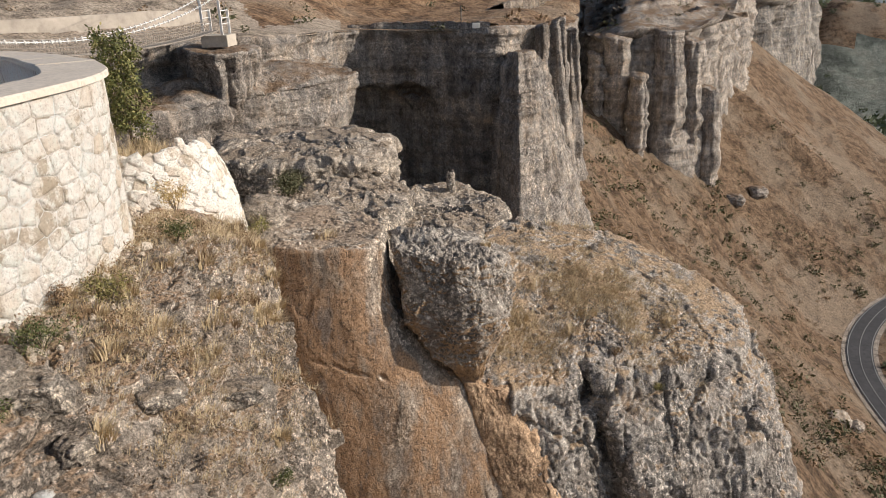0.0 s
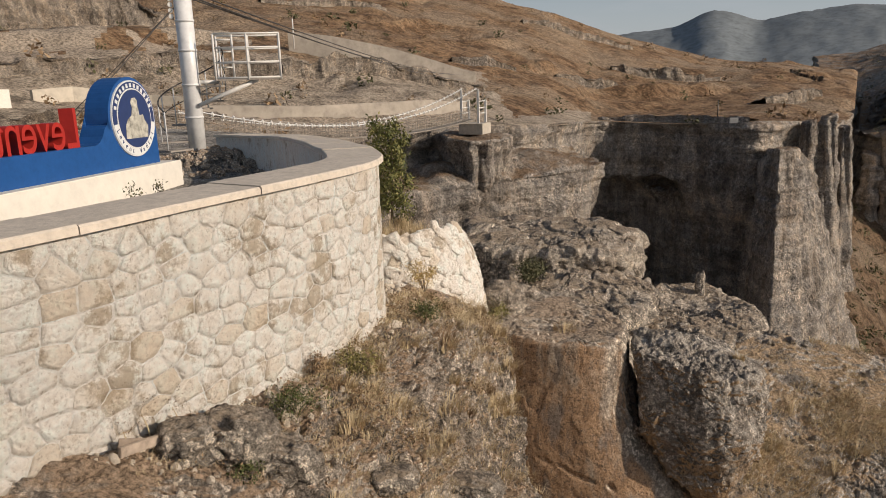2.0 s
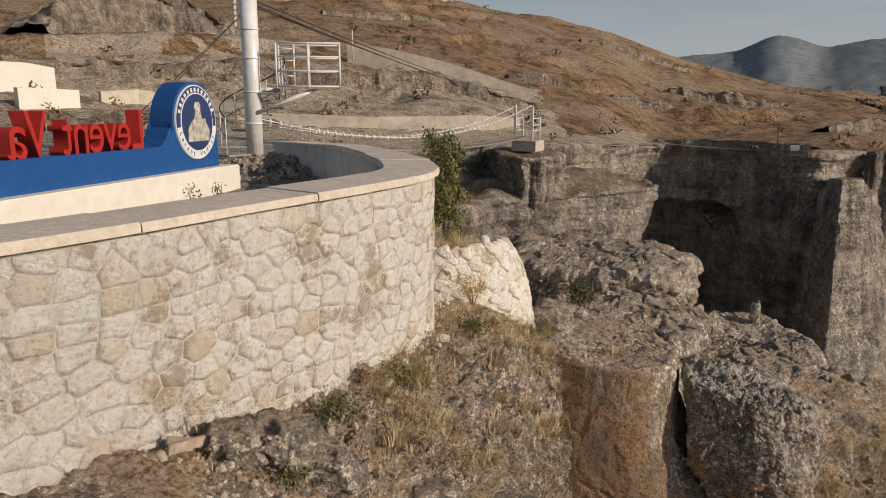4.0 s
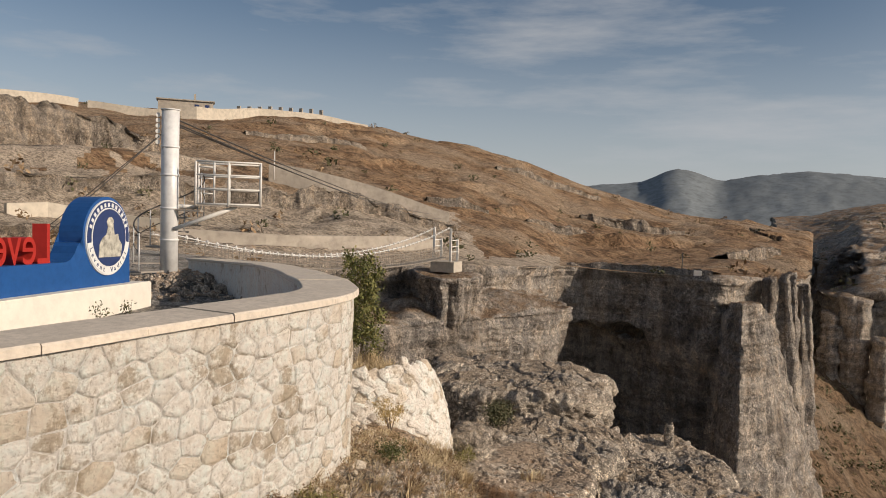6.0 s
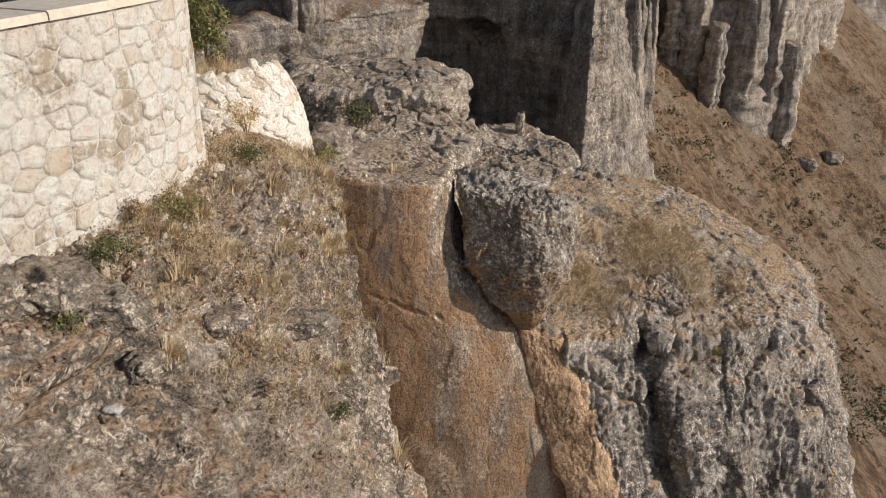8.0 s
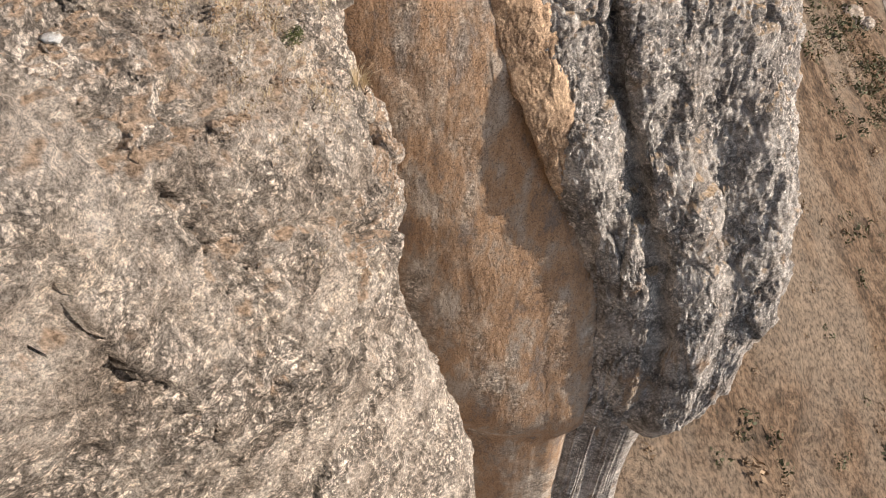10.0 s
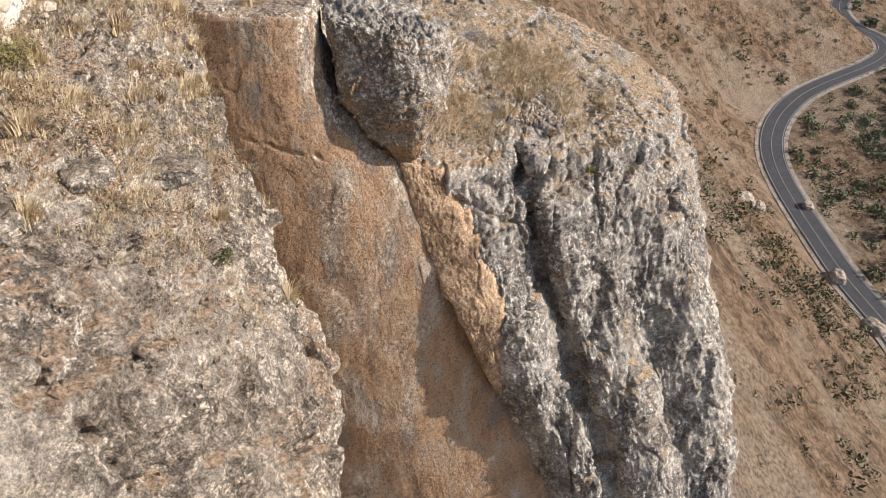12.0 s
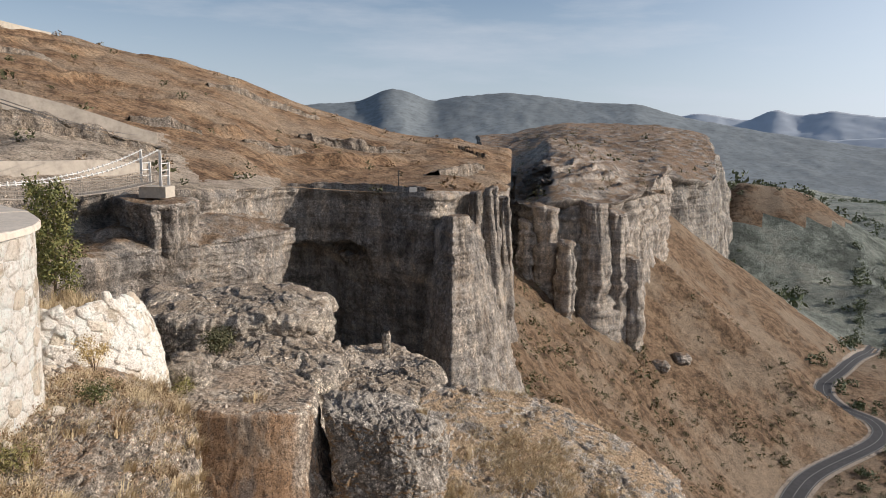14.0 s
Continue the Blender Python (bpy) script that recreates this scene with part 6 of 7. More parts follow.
def rock_ledge(pts, height, depth, seed, mat, label, nu=160, nv=26):
    """An outcrop along the slope: a broken rock face with a top that runs back into the hill."""
    p = np.array([polar(a, d) for a, d in pts])
    line = Line(p)
    hs = np.interp(np.linspace(0, 1, nu), np.linspace(0, 1, len(pts)), height)
    v = np.zeros((nu, nv, 3))
    for i, s in enumerate(np.linspace(0, line.s[-1], nu)):
        q = line.at(s)
        z = rest_on([hill], q[0], q[1], -5.0)
        for j, w in enumerate(np.linspace(0, 1, nv)):
            if w < 0.6:
                f = w / 0.6
                r = line.at(s, -0.25 * hs[i] * f)
                v[i, j] = (*r, z - 0.8 + (hs[i] + 0.8) * f)
            else:
                f = (w - 0.6) / 0.4
                r = line.at(s, -0.25 * hs[i] - depth * f)
                zb = rest_on([hill], r[0], r[1], -5.0)
                v[i, j] = (*r, (z + hs[i]) * (1 - f) + (zb - 0.5) * f)
    n = grid_normals(v)
    col = np.stack([v[..., 0], v[..., 1], v[..., 2] * 0.4], -1)
    rel = 0.45 * float(np.mean(height)) * 0.5 * crag(col, 3.2 + 0.5 * float(np.mean(height)), 4, 0.6, seed) + 0.15 * fbm(v, 1.2, 3, seed=seed + 3)
    v = v + n * rel[..., None]
    return tagged(link_mesh("rock_ledge", v, grid_faces(nu, nv), mat), label, "rock", kind="structure")


LEDGE = rock_material("pale_ledge_limestone", (0.50, 0.43, 0.35), (0.34, 0.29, 0.24), (0.15, 0.13, 0.11), size=4.0, bump=0.06, strata=0.7, pits=0.35)
rock_ledge([(-49, 112), (-46, 122), (-43, 128), (-40, 130), (-37, 132)], [2.5, 6.5, 6.0, 5.5, 2.0], 8, 3, LEDGE, "broken pale limestone outcrop on the hillside")
rock_ledge([(-29.8, 96), (-26, 98), (-22, 101), (-18, 104), (-15.0, 107)], [2.0, 2.6, 2.4, 1.8, 0.8], 5, 5, LEDGE, "cut band of pale rock below the retaining wall")
rock_ledge([(-52, 84), (-46, 88), (-41, 90), (-36, 92), (-30, 94)], [1.8, 1.6, 2.2, 2.4, 2.0], 6, 7, LEDGE, "pale scree and rock band across the slope")
rock_ledge([(-50, 62), (-45, 64), (-40, 66), (-34, 68)], [0.8, 1.2, 0.9, 0.8], 4, 9, LEDGE, "low pale rock band on the slope")
rock_ledge([(-17.3, 126), (-15, 128), (-12.5, 132)], [0.8, 1.6, 0.8], 3, 11, LEDGE, "small pale rock ledge in dry grass")
rock_ledge([(-9.5, 150), (-7, 154), (-4.5, 160)], [0.8, 2.2, 1.0], 4, 13, LEDGE, "small grey rock ledge in dry grass")
rock_ledge([(-5.5, 184), (-3.0, 186), (-0.4, 188), (2.4, 196)], [1.2, 3.0, 2.4, 1.0], 5, 15, LEDGE, "grey rock ledge on the dry hillside")
rock_ledge([(-12, 205), (-8, 214), (-4, 226)], [1.0, 2.2, 1.0], 5, 17, LEDGE, "weathered rock band under the hill's crest")
rock_ledge([(-31, 168), (-27, 172), (-22, 176)], [0.8, 1.8, 0.8], 5, 19, LEDGE, "weathered rock band on the brown slope")
rock_ledge([(5.0, 150), (7.0, 158), (8.6, 170)], [1.0, 2.6, 1.5], 5, 21, LEDGE, "broken rock edge near the ravine")
rock_ledge([(-6.5, 107), (-3.5, 107), (0, 104), (4, 100)], [0.4, 1.0, 1.1, 0.6], 3, 23, CLIFF, "layered rock ledge along the cliff top")


def build_hilltop_house():
    a, d = -35.2, 214
    x, y = polar(a, d)
    z = rest_on([hill], x, y, 24) + 0.6
    h = thing("hilltop_building", "low unfinished grey concrete building on the ridge", "building", (x, y, z), -a)
    box_part("wall", (-7.0, -2.5, -2), (7.0, 2.5, 2.4), RETAIN, h)
    box_part("roof", (-7.4, -3.0, 2.4), (7.4, 3.0, 2.7), RETAIN, h)
    # navy panels on the solid wall stand for the shade inside two openings
    for k, x0 in enumerate((2.2, 4.8)):
        box_part("door_shade", (x0, -2.53, -1.4), (x0 + 1.2, -2.47, 1.6), NAVY, h, label="navy panel painted as the shade inside an open door")
    box_part("chimney", (2.0, -0.5, 2.7), (2.6, 0.1, 4.6), RETAIN, h)
    for k in range(9):
        s = thing("wall_pillar", "short pale pillar on the hilltop wall", "pillar", group="hilltop pillars")
        x2, y2 = polar(-31.5 + k * 0.75, 216 + k)
        z2 = rest_on([hill], x2, y2, 24)
        box_part("pillar_shaft", (x2 - 0.5, y2 - 0.3, z2), (x2 + 0.5, y2 + 0.3, z2 + 3.0), RETAIN, s)


build_hilltop_house()


def build_small_marks():
    x, y = polar(1.9, 104)
    z = rest_on([hill], x, y, -7)
    p = thing("marker_post", "thin dark post on a concrete foot", "post", (x, y, z))
    bar_part("post_shaft", (0, 0, 0), (0, 0, 2.9), 0.07, DARK_STEEL, p)
    box_part("post_foot", (-0.9, -0.5, -0.3), (0.9, 0.5, 0.3), PALE_WALL, p, 0.05)
    x, y = polar(3.0, 99)
    z = rest_on([hill, bluff], x, y, -7.5)
    m = thing("marker_stone", "small pale stone marker at the cliff edge", "marker", (x, y, z))
    box_part("marker_body", (-0.5, -0.3, -0.5), (0.5, 0.3, 0.75), CREAM, m, 0.06)
    x, y = polar(-28.9, 109)
    z = rest_on([hill], x, y, 3)
    f = thing("fence_post", "white steel post at the road's edge", "post", (x, y, z + 2.6))
    bar_part("post_shaft", (0, 0, -2), (0, 0, 2.0), 0.09, WHITE_PAINT, f)


build_small_marks()


# ---- loose rocks ----
def rock_lump(name, at, size, seed, mat, label, detail=4, group="", turn=0.0):
    bm = bmesh.new()
    bmesh.ops.create_icosphere(bm, subdivisions=detail, radius=1.0)
    co = np.array([v.co[:] for v in bm.verts])
    f1, f2, own, _ = cells(co * 1.0 + 3.1 * seed, 0.75, seed)
    r = 1 + 0.16 * fbm(co + seed, 0.9, 3, seed=seed) + 0.14 * crag(co + seed, 0.5, 4, 0.6, seed + 2) + 0.10 * own - 0.05 * np.exp(-((f2 - f1) / 0.06) ** 2)
    co = co * r[:, None]
    co = np.sign(co) * np.abs(co) ** 0.82
    for v, c in zip(bm.verts, co):
        v.co = Vector(c * np.array(size))
    ob = part(name, bm, mat, None, smooth_faces=True)
    ob.matrix_basis = pose(*at, 0, 0, turn)
    return tagged(ob, label, "rock", group)


for k, (x, y, sx, sy, sz) in enumerate(((-2.62, 3.62, 0.24, 0.20, 0.17), (-2.36, 3.74, 0.19, 0.17, 0.16), (-2.78, 3.38, 0.20, 0.18, 0.14), (-2.16, 3.62, 0.12, 0.10, 0.10))):
    z = rest_on([near_bluff], x, y, -2.2)
    rock_lump("boulder", (x, y, z + sz * 0.25), (sx, sy, sz), 5 + k, GREYROCK, "knobbly grey limestone boulder at the wall's foot", 5, "boulders at the wall's foot", 20 * k)
for k, (x, y, sx, sy, sz) in enumerate(((-1.62, 4.96, 0.30, 0.17, 0.08), (-1.95, 4.35, 0.17, 0.14, 0.07), (-1.35, 4.62, 0.16, 0.12, 0.06), (-1.55, 3.95, 0.14, 0.10, 0.06))):
    z = rest_on([near_bluff], x, y, -2.7)
    rock_lump("flat_stone", (x, y, z + sz * 0.15), (sx, sy, sz), 15 + k, GREYROCK, "flat dark-crusted stone set in the slope", 4, "flat stones in the slope", 30 * k)
z = rest_on([near_bluff], -2.15, 3.23, -2.9)
rock_lump("loose_stone", (-2.15, 3.23, z + 0.02), (0.055, 0.035, 0.022), 31, WHITE_STONE, "small loose white stone on the rock", 3)
z = rest_on([right_block], 0.2, 15.1, -4.4)
rock_lump("rock_spire", (0.22, 15.15, z + 0.12), (0.09, 0.09, 0.34), 37, GREYROCK, "small standing rock spire on the block", 4)
for k, (a, d, s) in enumerate(((31.7, 144, 2.6), (33.0, 150, 1.8), (40.5, 150, 2.2), (44.5, 138, 2.4), (22.5, 236, 3.0), (24.0, 250, 3.2), (15.0, 128, 2.2), (36.5, 175, 1.6), (42, 190, 2.0))):
    x, y = polar(a, d)
    zz = rest_on([ground], x, y, -80)
    rock_lump("valley_rock", (x, y, zz + 0.2 * s), (s, s * 0.8, s * 0.65), 41 + k, GREYROCK if d < 200 else CLIFF, "large grey rock lying on the dry slope", 4, "rocks on the slope", 37 * k)
for k, (x, y, s, zz) in enumerate(((-2.75, 11.0, 0.34, -3.75), (-2.85, 11.45, 0.26, -3.75), (-2.45, 11.15, 0.22, -3.9), (-2.7, 10.6, 0.36, -4.05), (-2.95, 10.2, 0.28, -4.1))):
    z = rest_on([block_left, low_block], x, y, zz)
    rock_lump("gap_boulder", (x, y, z + 0.12 * s), (s, s * 0.8, s * 0.75), 61 + k, GREYROCK, "pale limestone boulder wedged behind the block", 4, "boulders behind the block", 50 * k)


def scatter_pebbles(name, spots, sizes, mat, label, seed):
    rng = np.random.RandomState(seed)
    bm = bmesh.new()
    bmesh.ops.create_icosphere(bm, subdivisions=1, radius=1.0)
    base = np.array([v.co[:] for v in bm.verts])
    faces = np.array([[v.index for v in f.verts] for f in bm.faces])
    bm.free()
    vs, fs, n0 = [], [], 0
    for c, s in zip(spots, sizes):
        k = base * (s * rng.uniform(0.5, 1.2, 3)) * (1 + 0.25 * rng.uniform(-1, 1, (len(base), 1)))
        a = rng.uniform(0, 6.28)
        rot = np.array(((math.cos(a), -math.sin(a), 0), (math.sin(a), math.cos(a), 0), (0, 0, 1)))
        vs.append(k @ rot.T + c)
        fs.append(faces + n0)
        n0 += len(base)
    return tagged(link_mesh(name, np.vstack(vs), np.vstack(fs), mat, None, False), label, "pebbles", kind="stuff")


def near_spots(n, seed, xr, yr, obs, keep):
    rng = np.random.RandomState(seed)
    out = []
    tries = 0
    while len(out) < n and tries < n * 12:
        tries += 1
        x, y = rng.uniform(*xr), rng.uniform(*yr)
        if not keep(x, y, rng):
            continue
        for o in obs:
            z, nrm = drop(o, x, y, 20.0)
            if z is not None and nrm.z > 0.35:
                out.append((x, y, z))
                break
    return out


spots = near_spots(900, 3, (-3.0, -0.9), (2.9, 8.6), [near_bluff], lambda x, y, r: True)
scatter_pebbles("pebbles", spots, np.random.RandomState(4).gamma(2.0, 0.006, len(spots)) + 0.006, KARST, "small limestone pebbles scattered on the slope", 5)
spots = near_spots(420, 6, (-3.1, -2.2), (2.9, 7.2), [near_bluff], lambda x, y, r: (x + 2.75) < 0.12 + 0.22 * r.rand())
scatter_pebbles("wall_rubble", spots, np.random.RandomState(7).gamma(2.0, 0.009, len(spots)) + 0.008, WHITE_STONE, "pale mortar rubble along the wall's foot", 8)
spots = near_spots(260, 16, (-0.5, 5.2), (10.2, 15.0), [shelf, round_rock], lambda x, y, r: True)
scatter_pebbles("pebbles", spots, np.random.RandomState(17).gamma(2.0, 0.014, len(spots)) + 0.01, GREYROCK, "grey stones scattered on the shelf", 18)
rng_t = np.random.RandomState(19)
spots = [(x, y, -1.70 + 0.25 * max(0.0, 1 - math.hypot(x + 9.6, y - 14.4) / 2.2)) for x, y in zip(rng_t.normal(-9.3, 1.2, 700), rng_t.normal(13.6, 1.0, 700)) if x < -4.8 - 0.75 * (y - 10.0) - 0.6]
scatter_pebbles("gravel_heap", spots, rng_t.gamma(2.0, 0.016, len(spots)) + 0.016, KARST, "pale broken stone heaped on the terrace", 20)

# two weathered planks at the wall's foot
for (x0, y0), (x1, y1) in (((-2.92, 3.02), (-2.78, 3.62)), ((-3.0, 3.10), (-2.62, 3.52))):
    z0, z1 = rest_on([near_bluff], x0, y0, -2.1), rest_on([near_bluff], x1, y1, -2.1)
    a, b = Vector((x0, y0, z0 + 0.06)), Vector((x1, y1, z1 + 0.07))
    bm = bmesh.new()
    bm_box(bm, (-0.028, -0.012, -0.5), (0.028, 0.012, 0.5), bevel=0.003)
    m = Matrix.Translation((a + b) / 2) @ (b - a).to_track_quat("Z", "X").to_matrix().to_4x4() @ Matrix.Diagonal((1, 1, (b - a).length, 1))
    bmesh.ops.transform(bm, matrix=m, verts=bm.verts)
    tagged(part("plank", bm, WOOD, None), "narrow weathered plank lying in dry grass", "plank", "loose planks")


# ---- plants ----
def blade_mesh(bases, rng, count, height, spread, lean=0.5, width=0.004):
    """Bent grass blades round each base."""
    n = len(bases) * count
    b = np.repeat(np.array(bases), count, 0)
    h = height * rng.uniform(0.45, 1.15, (n, 1))
    a = rng.uniform(0, 2 * math.pi, n)
    way = np.stack([np.cos(a), np.sin(a), 0 * a], -1)
    b = b + way * spread * rng.uniform(0, 1, (n, 1)) ** 0.7
    side = np.stack([-np.sin(a + 0.8), np.cos(a + 0.8), 0 * a], -1) * width
    bend = lean * rng.uniform(0.2, 1.0, (n, 1))
    mid = b + way * h * bend * 0.25 + np.array((0, 0, 1)) * h * 0.55
    tip = b + way * h * bend * 0.85 + np.array((0, 0, 1)) * h * (1 - 0.3 * bend)
    v = np.stack([b - side, b + side, mid + side * 0.7, mid - side * 0.7, tip + side * 0.15, tip - side * 0.15], 1)
    k = np.arange(n)[:, None] * 6
    f = np.vstack([np.hstack([k, k + 1, k + 2, k + 3]), np.hstack([k + 3, k + 2, k + 4, k + 5])])
    return v.reshape(-1, 3), f


def leaf_mesh(centres, radii, rng, count, leaf, flat=0.75, hollow=0.35):
    """Small leaves spread through uneven crowns."""
    n = len(centres) * count
    c = np.repeat(np.array(centres, float), count, 0)
    r = np.repeat(np.array(radii, float), count)[:, None]
    d = rng.normal(size=(n, 3))
    d /= np.linalg.norm(d, axis=1, keepdims=True)
    lump = 1 + 0.35 * np.sin(d[:, :1] * 5 + c[:, :1] * 9) * np.cos(d[:, 1:2] * 4 + c[:, 1:2] * 7)
    p = c + d * r * lump * (hollow + (1 - hollow) * rng.uniform(0, 1, (n, 1)) ** 0.5) * np.array((1, 1, flat))
    u = rng.normal(size=(n, 3))
    u /= np.linalg.norm(u, axis=1, keepdims=True)
    w = np.cross(u, d + 0.2)
    w /= np.maximum(np.linalg.norm(w, axis=1, keepdims=True), 1e-6)
    s = leaf * (r if leaf > 0.5 else 1.0) * rng.uniform(0.6, 1.3, (n, 1)) if leaf < 0.5 else leaf * 0.27 * r * rng.uniform(0.6, 1.3, (n, 1))
    v = np.stack([p - u * s, p + w * s * 0.5, p + u * s, p - w * s * 0.5], 1)
    k = np.arange(n)[:, None] * 4
    return v.reshape(-1, 3), np.hstack([k, k + 1, k + 2, k + 3])


def shrub(name, at, r, h, mat, label, seed, count=260, leaf=0.012, stems=7, stem_mat=None, group=""):
    rng = np.random.RandomState(seed)
    root = thing(name, label, "shrub", at, group=group)
    ctr = [(rng.uniform(-0.5, 0.5) * r, rng.uniform(-0.5, 0.5) * r, h * rng.uniform(0.3, 0.85)) for _ in range(9)]
    v, f = leaf_mesh(ctr, [r * 0.55 * rng.uniform(0.6, 1.2) for _ in ctr], rng, count // 9 + 1, leaf, 0.8, 0.2)
    link_mesh("foliage", v, f, mat, root, False)
    vs, fs, n0 = [], [], 0
    for c in ctr[:stems]:
        tv, tf = tube_mesh([(0, 0, -0.03), (c[0] * 0.4, c[1] * 0.4, c[2] * 0.5), c], [0.006, 0.005, 0.002], 4)
        vs.append(tv), fs.append(tf + n0)
        n0 += len(tv)
    link_mesh("stems", np.vstack(vs), np.vstack(fs), stem_mat or BARK, root)
    return root


def tuft(at, r, h, mat, label, seed, count=90, group=""):
    rng = np.random.RandomState(seed)
    v, f = blade_mesh([(0, 0, -0.01)], rng, count, h, r, 1.1, 0.0035)
    ob = link_mesh("grass_tuft", v, f, mat, None, False)
    ob.matrix_basis = pose(*at)
    return tagged(ob, label, "grass", group)


# dry grass over the near slope and the shelf
rng_g = np.random.RandomState(23)


def grassy(x, y, r):
    p = np.array(((x, y, 0.0),))
    upper = smooth(np.array(x), -1.0, -1.9)
    back = smooth(np.array(y), 3.0, 4.4)
    return r.rand() < float(np.clip(0.55 + 0.9 * fbm(p, 0.7, 2, seed=60)[0], 0, 1)) * (0.25 + 0.75 * (1 - smooth(np.array(x), -1.9, -1.0))) * (0.25 + 0.75 * back)


spots = near_spots(800, 24, (-2.85, -0.95), (2.9, 8.8), [near_bluff], grassy)
v, f = blade_mesh(spots, rng_g, 24, 0.075, 0.10, 1.9, 0.0022)
tagged(link_mesh("dry_grass", v, f, STRAW, None, False), "dry straw and brown weeds on the slope", "grass", kind="stuff")
spots = near_spots(420, 25, (-2.85, -1.2), (3.1, 8.4), [near_bluff], grassy)
v, f = leaf_mesh([(x, y, z + 0.05) for x, y, z in spots], [0.09] * len(spots), rng_g, 26, 0.011, 0.6, 0.1)
tagged(link_mesh("brown_weeds", v, f, BROWN_SHRUB, None, False), "low brown thorny weeds on the slope", "plants", kind="stuff")
spots = near_spots(520, 26, (0.6, 4.6), (10.2, 13.6), [shelf, round_rock], lambda x, y, r: r.rand() < float(np.clip(0.45 + fbm(np.array(((x, y, 0.0),)), 1.2, 2, seed=66)[0], 0, 1)) * (1.0 if x < 3.4 and y < 12.6 else 0.2))
v, f = blade_mesh(spots, rng_g, 26, 0.11, 0.16, 1.9, 0.004)
tagged(link_mesh("dry_grass", v, f, STRAW, None, False), "dry yellow grass on the rock shelf", "grass", kind="stuff")
spots = near_spots(150, 27, (-4.8, -2.9), (8.2, 10.2), [o for o in bpy.data.objects if o.name == "earth_fill"], lambda x, y, r: True)
v, f = blade_mesh(spots, rng_g, 26, 0.18, 0.08, 0.7, 0.003)
tagged(link_mesh("dry_grass", v, f, STRAW, None, False), "tall yellow grass on the round wall", "grass", kind="stuff")

for k, (x, y, r, h, ob) in enumerate(((2.03, 10.92, 0.16, 0.20, shelf), (2.25, 11.75, 0.17, 0.20, shelf), (3.05, 11.44, 0.22, 0.24, shelf), (1.57, 11.84, 0.22, 0.22, shelf), (2.4, 11.38, 0.18, 0.22, shelf), (1.2, 11.0, 0.14, 0.20, shelf), (0.62, 10.15, 0.07, 0.12, knob), (-1.65, 9.9, 0.16, 0.14, block_left), (-0.95, 5.35, 0.10, 0.22, near_bluff), (-2.15, 6.9, 0.14, 0.18, near_bluff), (-1.95, 5.5, 0.15, 0.15, near_bluff), (-2.2, 5.0, 0.15, 0.14, near_bluff), (-1.75, 6.3, 0.12, 0.14, near_bluff), (-2.5, 8.4, 0.14, 0.2, near_bluff), (3.9, 11.6, 0.12, 0.18, round_rock))):
    z = rest_on([ob], x, y, -5)
    tuft((x, y, z), r, h, STRAW, "tuft of dry straw-yellow grass on rock", 100 + k, 150, "dry grass tufts")
for k, (x, y, z) in enumerate(near_spots(46, 28, (-2.75, -1.25), (3.6, 8.6), [near_bluff], lambda x, y, r: r.rand() < (0.9 if x < -1.7 and y > 4.3 else 0.3))):
    tuft((x, y, z), 0.07 + 0.012 * (k % 5), 0.09 + 0.012 * (k % 7), (STRAW, BROWN_SHRUB, STRAW)[k % 3], ("tuft of dry straw-yellow grass on rock", "tuft of rust-brown dried weed on rock", "tuft of dry straw-yellow grass on rock")[k % 3], 400 + k, 130, "dry grass tufts on the slope")
YELLOWGREEN = leaf_material("yellow_green_weeds", (0.16, 0.15, 0.045), (0.25, 0.22, 0.08), (0.36, 0.30, 0.13))
YELLOWSTRAW = leaf_material("golden_dry_bush", (0.36, 0.25, 0.09), (0.50, 0.36, 0.15), (0.62, 0.47, 0.22))
GREENWEED = leaf_material("green_weeds", (0.055, 0.07, 0.022), (0.10, 0.115, 0.04), (0.19, 0.17, 0.07))
for k, (x, y, r, h, mat, lab, ob, cnt, leaf) in enumerate((
        (-2.42, 6.35, 0.20, 0.20, GREENWEED, "small green weed bush on the slope", near_bluff, 1100, 0.011),
        (-2.50, 5.05, 0.24, 0.24, YELLOWGREEN, "feathery yellow-green bush at the wall's foot", near_bluff, 1500, 0.010),
        (-2.58, 4.25, 0.26, 0.17, GREENWEED, "low dark green weeds in dry grass", near_bluff, 1200, 0.010),
        (-2.72, 4.75, 0.16, 0.20, BROWN_SHRUB, "rust-brown dried bush at the wall's foot", near_bluff, 700, 0.010),
        (-1.27, 4.55, 0.13, 0.13, GREENWEED, "small green plant at the rock's edge", near_bluff, 700, 0.009),
        (-2.45, 3.45, 0.12, 0.10, GREENWEED, "small green plant between the stones", near_bluff, 420, 0.010),
        (-2.75, 13.3, 0.44, 0.50, SHRUB, "dusty green shrub before the boulder", low_block, 2200, 0.024),
        (-3.12, 8.35, 0.24, 0.42, YELLOWSTRAW, "yellow dry bush before the round wall", near_bluff, 1500, 0.011),
        (-2.62, 9.95, 0.22, 0.34, YELLOWGREEN, "yellow weeds beside the round wall", near_bluff, 900, 0.013),
        (3.4, 10.45, 0.14, 0.12, YELLOWGREEN, "small green plant on the rock face", round_rock, 380, 0.013),
        (4.0, 11.0, 0.16, 0.10, BROWN_SHRUB, "low brown dried plant on the rock", round_rock, 420, 0.013),
        (2.75, 10.7, 0.18, 0.12, BROWN_SHRUB, "low brown dried plant in a rock crack", shelf, 420, 0.013),
        (-0.9, 5.5, 0.13, 0.22, BROWN_SHRUB, "dry twiggy plant on the cliff edge", near_bluff, 260, 0.008))):
    z = rest_on([ob], x, y, -3.5)
    shrub("shrub", (x, y, z), r, h, mat, lab, 200 + k, cnt, leaf)
